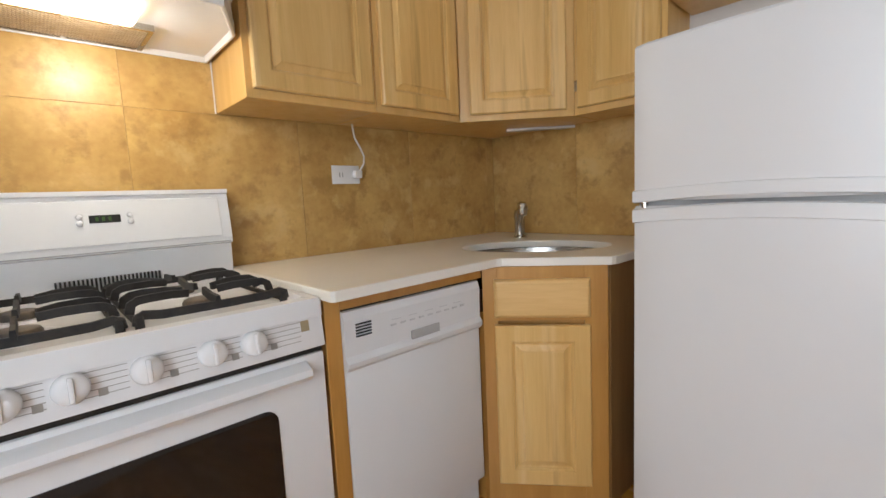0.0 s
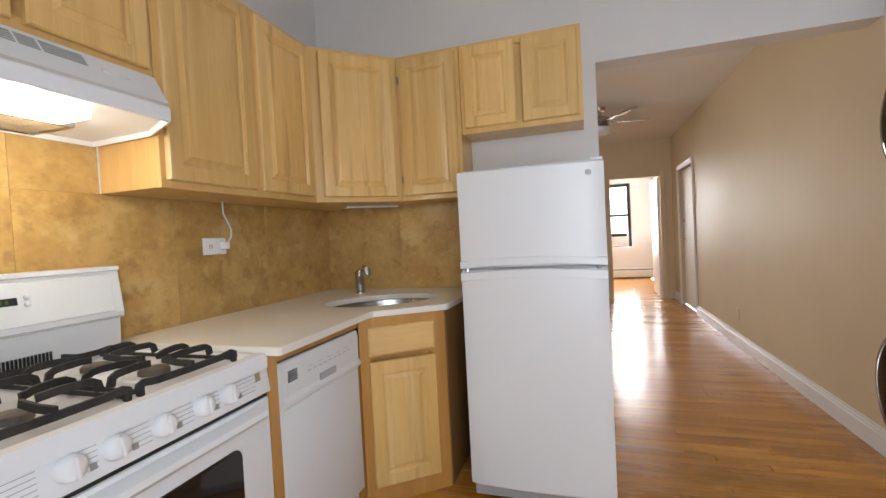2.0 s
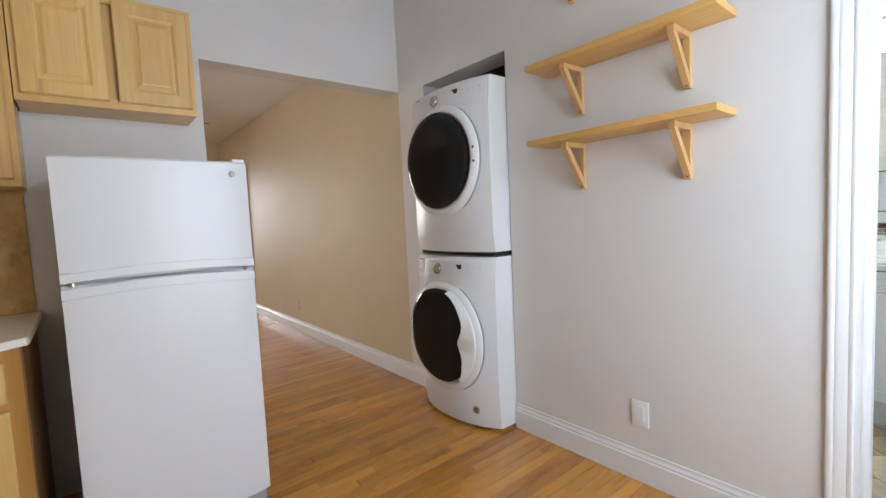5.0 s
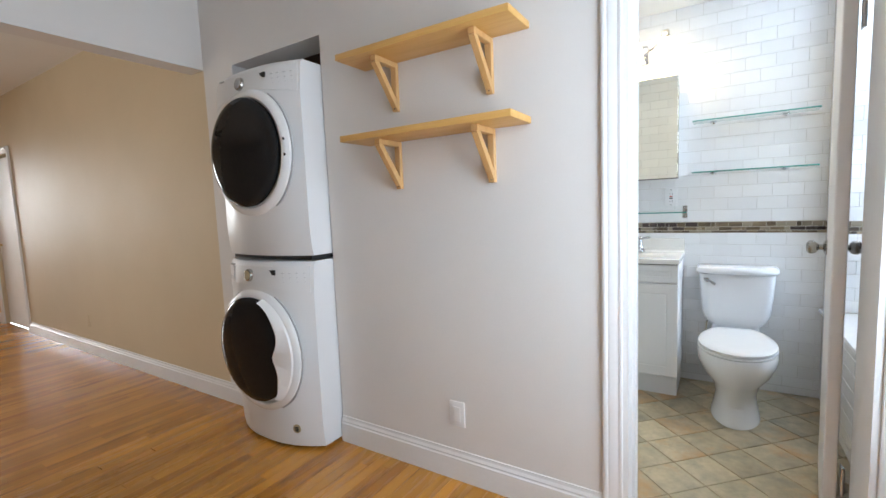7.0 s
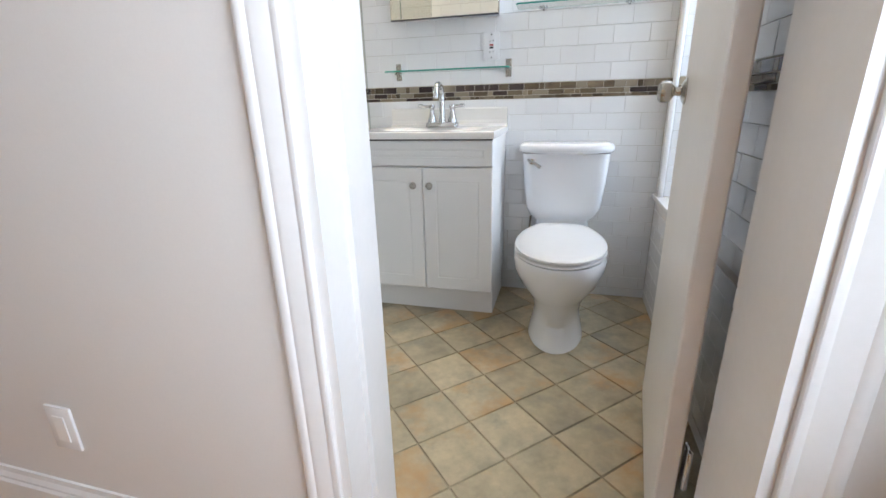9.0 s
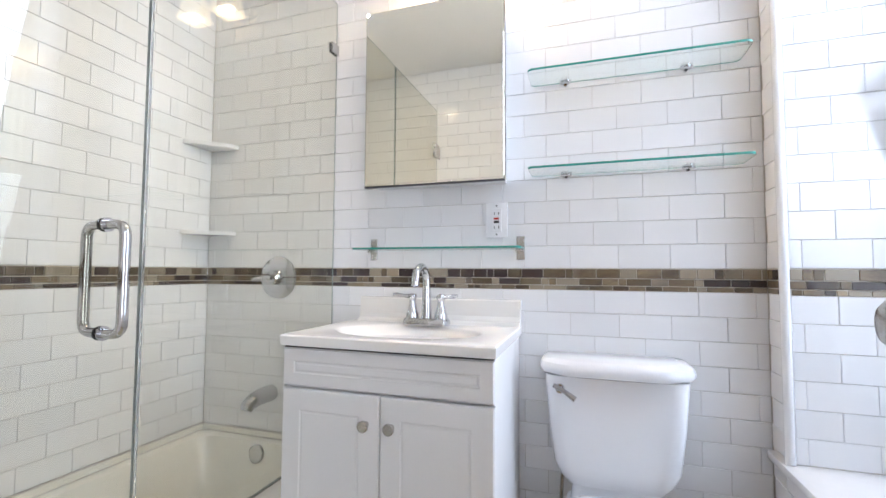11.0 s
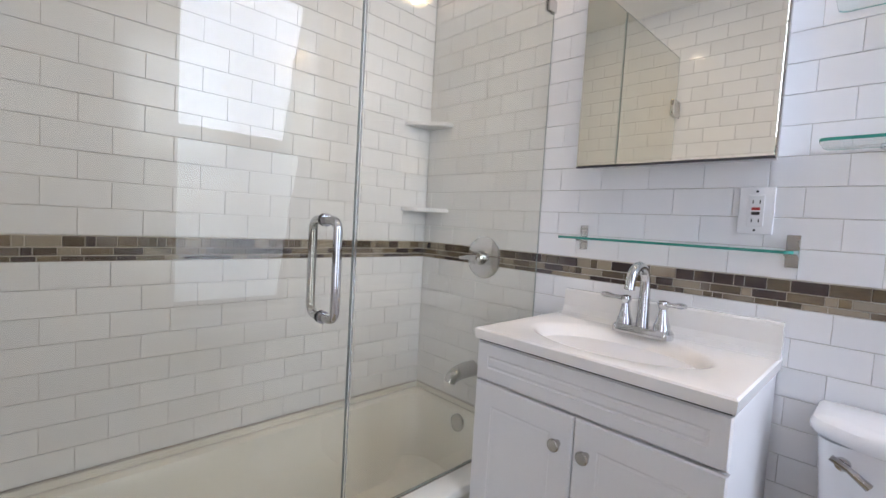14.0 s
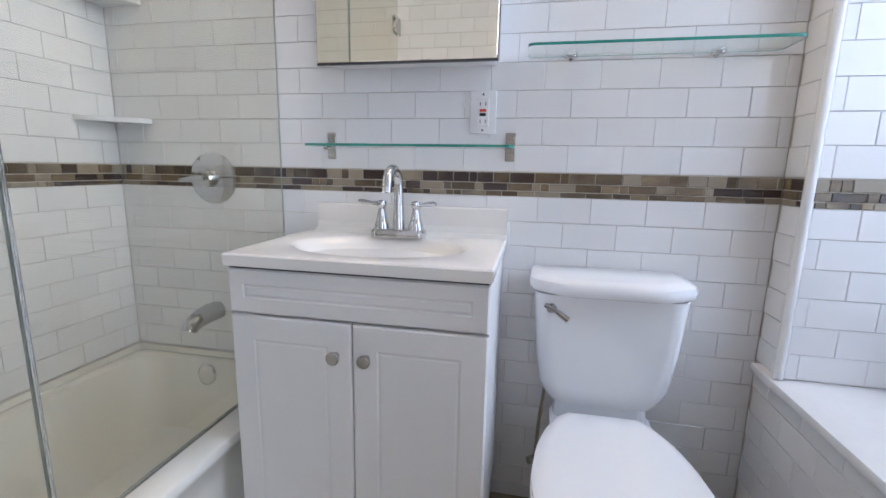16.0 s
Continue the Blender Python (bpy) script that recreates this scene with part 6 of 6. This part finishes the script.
for z in (1.198, 1.246):
    for a in (-0.475, -0.460):
        box(bm, (a, BATH_S + 0.0105, z), (a + 0.0025, BATH_S + 0.0117, z + 0.009))
part("slots", bm, BLACK, o)
for z in (1.178, 1.277):
    bm = bmesh.new()
    cyl(bm, (-0.466, BATH_S + 0.0085, z), (-0.466, BATH_S + 0.0097, z), 0.003, n=10)
    part("screw", bm, BLACK, o)

vl = thing("vanity_light", (-0.262, BATH_S, 2.178), "chrome three lamp vanity light with square glass shades, one unlit", "light fixture")
part("back_plate", one_box((-0.325, BATH_S + 0.0005, 2.108), (-0.200, BATH_S + 0.016, 2.228), 0.006), CHROME, vl)
part("raised_plate", one_box((-0.300, BATH_S + 0.0165, 2.130), (-0.225, BATH_S + 0.030, 2.206), 0.005), CHROME, vl)
bm = bmesh.new()
tube(bm, [(-0.262, BATH_S + 0.03, 2.168), (-0.262, BATH_S + 0.07, 2.168)], 0.012, 12)
part("stem", bm, CHROME, vl)
LY = -3.005
bm = bmesh.new()
tube(bm, [(-0.085, LY, 2.233), (-0.12, LY, 2.203), (-0.17, LY - 0.02, 2.173), (-0.262, LY - 0.045, 2.163), (-0.355, LY - 0.02, 2.173), (-0.405, LY, 2.203), (-0.438, LY, 2.233)], 0.0075, 12)
part("arm", bm, CHROME, vl, "curved chrome arm")
for x, lit in ((-0.085, False), (-0.262, True), (-0.438, True)):
    bm = bmesh.new()
    loft(bm, [rr_ring(x, LY, a, a, 0.004, z) for a, z in ((0.016, 2.268), (0.020, 2.260), (0.020, 2.233), (0.028, 2.226), (0.028, 2.218))])
    cap = part("socket", bm, NICKEL, vl)
    bm = bmesh.new()
    prof = ((0.026, 2.218), (0.036, 2.193), (0.042, 2.148), (0.044, 2.128), (0.052, 2.106))
    loft(bm, [rr_ring(x, LY, a, a, 0.008, z) for a, z in prof] + [rr_ring(x, LY, a - 0.004, a - 0.004, 0.008, z) for a, z in prof[::-1]], False, False)
    part("shade", bm, LITSHADE if lit else DIMSHADE, cap, "glowing frosted glass shade" if lit else "unlit frosted glass shade")

# ---- toilet ----
TCX = -0.834
to = thing("toilet", (TCX, -2.75, 0), "white two piece toilet with its lid closed", "toilet")
bm = bmesh.new()
TB = -3.105
rings = []
for hx, y0, y1, r, z in ((0.135, TB + 0.01, -2.975, 0.04, 0.432), (0.155, TB + 0.006, -2.965, 0.05, 0.452), (0.172, TB + 0.003, -2.958, 0.05, 0.49), (0.184, TB, -2.953, 0.045, 0.60), (0.196, TB, -2.946, 0.05, 0.747)):
    rings.append(rr_ring(TCX, (y0 + y1) / 2, hx, (y1 - y0) / 2, min(r, (y1 - y0) / 2 - 0.005), z))
loft(bm, rings)
part("tank", bm, PORC, to)


def lid_ring(g, z):
    """The outline of the tank lid, with its front corners cut off; g grows it."""
    hx, y0, y1 = 0.194 + g, TB - 0.002 - min(g, 0) * 0.5, -2.932 + g * 0.8
    pts = [(-hx, y0), (hx, y0), (hx, y1 - 0.065), (hx - 0.012, y1 - 0.042), (hx - 0.070, y1 - 0.006), (hx - 0.095, y1), (-hx + 0.095, y1), (-hx + 0.070, y1 - 0.006), (-hx + 0.012, y1 - 0.042), (-hx, y1 - 0.065)]
    return [Vector((TCX + x, y, z)) for x, y in pts]


bm = loft(bmesh.new(), [lid_ring(g, z) for g, z in ((-0.002, 0.748), (0.010, 0.752), (0.015, 0.760), (0.016, 0.772), (0.012, 0.783), (0.002, 0.790), (-0.02, 0.793))])
part("tank_lid", bm, PORC, to)
bm = bmesh.new()
lathe(bm, [(0.001, 0), (0.014, 0), (0.013, 0.010), (0.001, 0.012)], axis((TCX + 0.150, -2.950, 0.712), (0, 1, 0)), 16)
hl = part("flush_handle", bm, CHROME, to, "chrome flush lever")
bm = bmesh.new()
tube(bm, [(TCX + 0.168, -2.937, 0.722), (TCX + 0.140, -2.932, 0.710), (TCX + 0.108, -2.930, 0.688)], [0.007, 0.0065, 0.009], 10)
part("lever", bm, CHROME, hl)
bm = bmesh.new()
rings = []
# pedestal and bowl, from the floor up
for rx, cy, rf, rb, z in ((0.118, -2.70, 0.225, 0.24, 0.0), (0.115, -2.70, 0.222, 0.24, 0.02), (0.100, -2.70, 0.175, 0.22, 0.09), (0.098, -2.68, 0.165, 0.22, 0.15), (0.115, -2.66, 0.185, 0.22, 0.21), (0.158, -2.65, 0.225, 0.21, 0.27), (0.182, -2.65, 0.245, 0.20, 0.33), (0.186, -2.65, 0.248, 0.20, 0.375), (0.180, -2.65, 0.243, 0.19, 0.388)):
    rings.append(ell_ring(TCX, cy, rx, rf, rb, z, 44))
loft(bm, rings)
part("bowl", bm, PORC, to)
part("bowl_deck", loft(bmesh.new(), [rr_ring(TCX, -2.93, h, 0.13, 0.05, z) for h, z in ((0.10, 0.25), (0.14, 0.34), (0.135, 0.386))]), PORC, to)
part("tank_seat", loft(bmesh.new(), [rr_ring(TCX, -3.03, h, 0.055, 0.03, z) for h, z in ((0.125, 0.384), (0.120, 0.434))]), PORC, to)
for nm, rx, rf, z0, z1, mat in (("seat", 0.186, 0.252, 0.389, 0.404, ENAMEL), ("seat_lid", 0.184, 0.250, 0.4055, 0.424, ENAMEL)):
    bm = bmesh.new()
    rings = []
    for g, z in ((-0.010, z0), (0.0, z0 + 0.004), (0.0, z1 - 0.006), (-0.008, z1 - 0.001), (-0.03, z1 + 0.001 if nm == "seat" else z1 + 0.003), (-0.10, z1 + 0.001 if nm == "seat" else z1 + 0.005)):
        r = ell_ring(TCX, -2.66, rx + g, rf + g, 0.34 + g, z, 48)
        for p in r:
            p.y = max(p.y, -2.945 - g * 0.3)
        rings.append(r)
    loft(bm, rings)
    part(nm, bm, mat, to)
bm = bmesh.new()
tube(bm, [(TCX + 0.16, BATH_S + 0.002, 0.18), (TCX + 0.165, BATH_S + 0.05, 0.18), (TCX + 0.16, BATH_S + 0.06, 0.30), (TCX + 0.15, BATH_S + 0.07, 0.43)], 0.006, 8)
sp = part("supply_line", bm, NICKEL, to, "braided water supply line")
bm = bmesh.new()
cyl(bm, (TCX + 0.162, BATH_S + 0.04, 0.175), (TCX + 0.185, BATH_S + 0.055, 0.175), 0.012, n=12)
part("stop_valve", bm, NICKEL, sp)

# bullnose trim on the recess corner
bm = bmesh.new()
tube(bm, [(BATH_W + 0.002, BWY0 + 0.000, BWZ0 + 0.019), (BATH_W + 0.002, BWY0 + 0.0, BCEIL - 0.01)], 0.012, 12)
solo("trim_recess_corner", bm, MARBLE, "white bullnose trim on the window recess corner", "trim", "structure")


# ---- tiles and boards, piece by piece ----
def piece_mesh(name, w, d, h, mat, bev=0.0015):
    """A flat piece: w along x, h along z, its face towards +y at d; eased edges, open at the back."""
    b = bev
    v = [(0, 0, 0), (w, 0, 0), (w, 0, h), (0, 0, h), (0, d - b, 0), (w, d - b, 0), (w, d - b, h), (0, d - b, h), (b, d, b), (w - b, d, b), (w - b, d, h - b), (b, d, h - b)]
    f = [(8, 11, 10, 9)] + [(i + 4, (i + 1) % 4 + 4, (i + 1) % 4 + 8, i + 8) for i in range(4)] + [(i, (i + 1) % 4, (i + 1) % 4 + 4, i + 4) for i in range(4)]
    f = [tuple(reversed(q)) for q in f[1:]] + [f[0]]
    me = bpy.data.meshes.new(name)
    me.from_pydata(v, [], f)
    me.materials.append(mat)
    return me


PIECES = {}
SET = random.Random(29)


def lay(parent, name, items, n, d, mat, far_mat, limit=300, key=None, bev=0.0015, tilt=0.0022):
    """items of (place, w, h): the first by key become parts, the rest one joined part. n: the wall's outward way."""
    nv = Vector(n)
    u = nv.cross(Vector((0, 0, 1)))
    rot = Matrix((u, nv, Vector((0, 0, 1)))).transposed().to_4x4()
    items = sorted(items, key=key) if key else items
    for p, w, h in items[:limit]:
        k = (name, round(w, 3), round(d, 4), round(h, 3), mat.name)
        if k not in PIECES:
            PIECES[k] = piece_mesh(name, k[1], d, k[3], mat, bev)
        ob = new(name, PIECES[k])
        ob.parent = parent
        ob.matrix_basis = Matrix.Translation(p) @ rot @ Matrix.Rotation(SET.gauss(0, tilt), 4, "X") @ Matrix.Rotation(SET.gauss(0, tilt), 4, "Z")
    rest = items[limit:]
    if rest:
        vs, fs = [], []
        for p, w, h in rest:
            tmp = piece_mesh("t", w, d, h, far_mat, bev)
            m = Matrix.Translation(p) @ rot @ Matrix.Rotation(SET.gauss(0, tilt), 4, "X") @ Matrix.Rotation(SET.gauss(0, tilt), 4, "Z")
            o = len(vs)
            vs += [m @ x.co for x in tmp.vertices]
            fs += [tuple(o + i for i in q.vertices) for q in tmp.polygons]
            bpy.data.meshes.remove(tmp)
        me = bpy.data.meshes.new(name + "s")
        me.from_pydata(vs, [], fs)
        me.materials.append(far_mat)
        ob = new(name + "s", me)
        ob.parent = parent
        tagged(ob, kind="stuff")


BAND0, BAND1 = 0.990, 1.061
TW, GAP = 0.149, 0.0014


def subway(o, n, length, z_lo, z_hi, shift):
    """Running bond rows clipped to a wall stretch that starts at o and runs along n x z."""
    u = Vector(n).cross(Vector((0, 0, 1)))
    rows = []
    z, k = BAND0, 1
    while z > z_lo + 0.004:
        rows.append((max(z_lo, z - 0.0736), z, k))
        z, k = z - 0.0736, k + 1
    z, k = BAND1, 0
    while z < z_hi - 0.004:
        rows.append((z, min(z_hi, z + 0.0755), k))
        z, k = z + 0.0755, k + 1
    out = []
    for a, b, k in rows:
        b = min(b, z_hi)
        s = shift + (TW / 2 if k % 2 else 0) - 2 * TW
        while s < length:
            s0, s1 = max(0.0, s), min(length, s + TW)
            if s1 - s0 > 0.012 and b - a > 0.012:
                p = Vector(o) + u * (s0 + GAP / 2) + Vector((0, 0, a + GAP / 2))
                out.append((p, s1 - s0 - GAP, b - a - GAP))
            s += TW
    return out


def band(o, n, length, seed):
    rnd = random.Random(seed)
    u = Vector(n).cross(Vector((0, 0, 1)))
    out = []
    for z0, z1, sizes in ((0.991, 1.006, (0.024, 0.048, 0.048, 0.072)), (1.007, 1.029, (0.024, 0.048, 0.072, 0.072)), (1.030, 1.0605, (0.024, 0.024, 0.048, 0.048, 0.072))):
        s = -rnd.random() * 0.05
        while s < length:
            w = rnd.choice(sizes)
            s0, s1 = max(0, s), min(length, s + w)
            if s1 - s0 > 0.008:
                out.append((Vector(o) + u * (s0 + 0.001) + Vector((0, 0, z0)), max(0.005, round((s1 - s0) / 0.004) * 0.004 - 0.0022), z1 - z0 - 0.0022))
            s += w
    return out


def tile_stretch(wall, o, n, length, z_lo, z_hi, shift, seed, limit=300, key=None, with_band=True):
    lay(wall, "tile", subway(o, n, length, z_lo, z_hi, shift), n, 0.004, SUBWAY, SUBWAY_FAR, limit, key, bev=0.0011)
    if with_band:
        u = Vector(n).cross(Vector((0, 0, 1)))
        a, b = Vector(o), Vector(o) + u * length
        bm = bmesh.new()
        nn = Vector(n)
        lo, hi = a + nn * 0.0002, b + nn * 0.0022
        box(bm, (min(lo.x, hi.x), min(lo.y, hi.y), BAND0 - 0.0005), (max(lo.x, hi.x), max(lo.y, hi.y), BAND1))
        part("mosaic_bed", bm, MOSGROUT, wall, smoothed=False)
        lay(wall, "mosaic_tile", band(o, n, length, seed), n, 0.005, MOSAIC, MOSAIC, 300, bev=0.001)


# south wall runs from the recess corner to the tub wall
tile_stretch(bs_wall, (BATH_W, BATH_S - 0.004, 0), (0, 1, 0), BATH_E - BATH_W, 0.045, BCEIL, 0.1035, 3, 300, key=lambda it: abs(it[0].z - 1.2))
tile_stretch(be_wall, (BATH_E + 0.004, BATH_S, 0), (-1, 0, 0), BATH_N - BATH_S, TZ + 0.022, BCEIL, 0.060, 4, 290, key=lambda it: abs(it[0].z - 1.2))
tile_stretch(bw_wall, (BATH_W - 0.004, BWY0 - 0.006, 0), (1, 0, 0), BWY0 - 0.006 - BATH_S, BWZ0 + 0.02, BCEIL, 0.03, 5)
tile_stretch(bw_wall, (-1.498, BWY0 - 0.004, 0), (0, 1, 0), 1.498 + BATH_W - 0.012, BWZ0 + 0.02, BWZ1, 0.05, 6)
tile_stretch(bw_wall, (BATH_W - 0.004, BATH_N, 0), (1, 0, 0), BATH_N - BATH_S, 0.045, BWZ0 - 0.006, 0.0, 7, with_band=False)
tile_stretch(bw_wall, (BATH_W - 0.004, BATH_N, 0), (1, 0, 0), BATH_N - BWY1, BWZ0 + 0.02, BCEIL, 0.0, 8, 0)
tile_stretch(bn_wall, (BATH_E, BATH_N + 0.004, 0), (0, -1, 0), BATH_E - DOOR_L - 0.02, 0.045, BCEIL, 0.02, 9, 0)
part("base_tile_strip", one_box((BATH_W, BATH_S - 0.004, 0), (TX0, BATH_S, 0.043)), SUBWAY, bs_wall)
part("base_tile_strip", one_box((BATH_W - 0.004, BATH_S, 0), (BATH_W, BATH_N, 0.043)), SUBWAY, bw_wall)

# diagonal bathroom floor tiles
S = 0.187
fme = bpy.data.meshes.new("floor_tile")
h = S / 2 - 0.0016
fme.from_pydata([(-h, -h, -0.006), (h, -h, -0.006), (h, h, -0.006), (-h, h, -0.006), (-h + 0.002, -h + 0.002, 0), (h - 0.002, -h + 0.002, 0), (h - 0.002, h - 0.002, 0), (-h + 0.002, h - 0.002, 0)], [], [(4, 5, 6, 7), (0, 1, 5, 4), (1, 2, 6, 5), (2, 3, 7, 6), (3, 0, 4, 7)])
fme.materials.append(FLOORTILE)
d = S * math.sqrt(2)
for i in range(-12, 13):
    for j in range(-24, 25):
        x = -0.848 + i * d / 2
        y = -1.875 + j * d / 2
        if (i + j) % 2 or not (BATH_W + 0.0 < x < 0.2 and BATH_S - 0.0 < y < -1.50):
            continue
        ob = new("floor_tile", fme)
        ob.parent = bath_floor
        ob.matrix_basis = pose(x, y, 0, 0, 0, 45)

# backsplash tiles of the kitchen, north and east
back = structure("trim_backsplash", boxes(((-1.28, NORTH - 0.009, CTOP - 0.04), (EAST - 0.0, NORTH - 0.0005, 1.60)), ((EAST - 0.009, K1.y, CTOP - 0.04), (EAST - 0.0005, NORTH - 0.009, CB + 0.02))), TRAVGROUT, "travertine tiled kitchen backsplash", "backsplash")
items = []
W = 0.5615
for a, b in ((CTOP - 0.03, 1.412), (1.412, 1.60)):
    x = 0.217 - 3 * W
    while x < EAST - 0.012:
        x0, x1 = max(-1.28, x), min(EAST - 0.010, x + W)
        if x1 - x0 > 0.02:
            items.append((Vector((x1 - 0.0006, NORTH - 0.009, a + 0.0006)), x1 - x0 - 0.0012, b - a - 0.0012))
        x += W
lay(back, "tile", items, (0, -1, 0), 0.0022, TRAV, TRAV, bev=0.0007, tilt=0.0005)
items = []
for y1, y0 in ((NORTH - 0.012, 1.088), (1.088, K1.y)):
    items.append((Vector((EAST - 0.009, y0 + 0.0006, CTOP + 0.0016)), y1 - y0 - 0.0012, CB + 0.014 - CTOP))
lay(back, "tile", items, (-1, 0, 0), 0.0022, TRAV, TRAV, bev=0.0007, tilt=0.0005)

part("caulk_line", one_box((0.4795, NORTH - 0.0165, CB), (0.4838, NORTH - 0.0135, 1.588)), TRIM, back)

# oak strips, laid across the rooms
rnd = random.Random(11)
BW_ = 0.0575
near, far = [], []
x = -1.29
while x < BED:
    y = -1.455 - rnd.random() * 0.5
    while y < 2.6:
        l = rnd.choice((0.35, 0.5, 0.65, 0.8, 0.95, 1.1))
        a, b = max(-1.453, y), min(2.6, y + l)
        top = NORTH if x < EAST else 2.6
        b = min(b, top)
        if b - a > 0.03:
            (near if x < 1.95 and a < 0.25 else far).append((x, a, b))
        y += l
    x += BW_
near.sort(key=lambda q: q[0] + abs(q[1] + 0.6))


def strip(x, a, b):
    e = 0.0004
    x0, x1, y0, y1 = x + 0.0001, x + BW_ - 0.0001, a + 0.0002, b - 0.0002
    return [(x0, y0, -0.012), (x1, y0, -0.012), (x1, y1, -0.012), (x0, y1, -0.012), (x0 + e, y0 + e, 0), (x1 - e, y0 + e, 0), (x1 - e, y1 - e, 0), (x0 + e, y1 - e, 0)], [(4, 5, 6, 7), (0, 1, 5, 4), (1, 2, 6, 5), (2, 3, 7, 6), (3, 0, 4, 7)]


STRIPS = {}
for x, a, b in near[:300]:
    k = round(b - a, 2)
    if k not in STRIPS:
        v_, f_ = strip(0, 0, k)
        me = bpy.data.meshes.new("floor_board")
        me.from_pydata(v_, [], f_)
        me.materials.append(OAK)
        STRIPS[k] = me
    ob = new("floor_board", STRIPS[k])
    ob.parent = floor
    ob.matrix_basis = Matrix.Translation((x, a, 0))
vs, fs = [], []
for x, a, b in near[300:] + far:
    v_, f_ = strip(x, a, b)
    o_ = len(vs)
    vs += v_
    fs += [tuple(o_ + i for i in q) for q in f_]
me = bpy.data.meshes.new("floor_boards")
me.from_pydata(vs, [], fs)
me.materials.append(OAK_FAR)
ob = new("floor_boards", me)
ob.parent = floor
tagged(ob, kind="stuff")
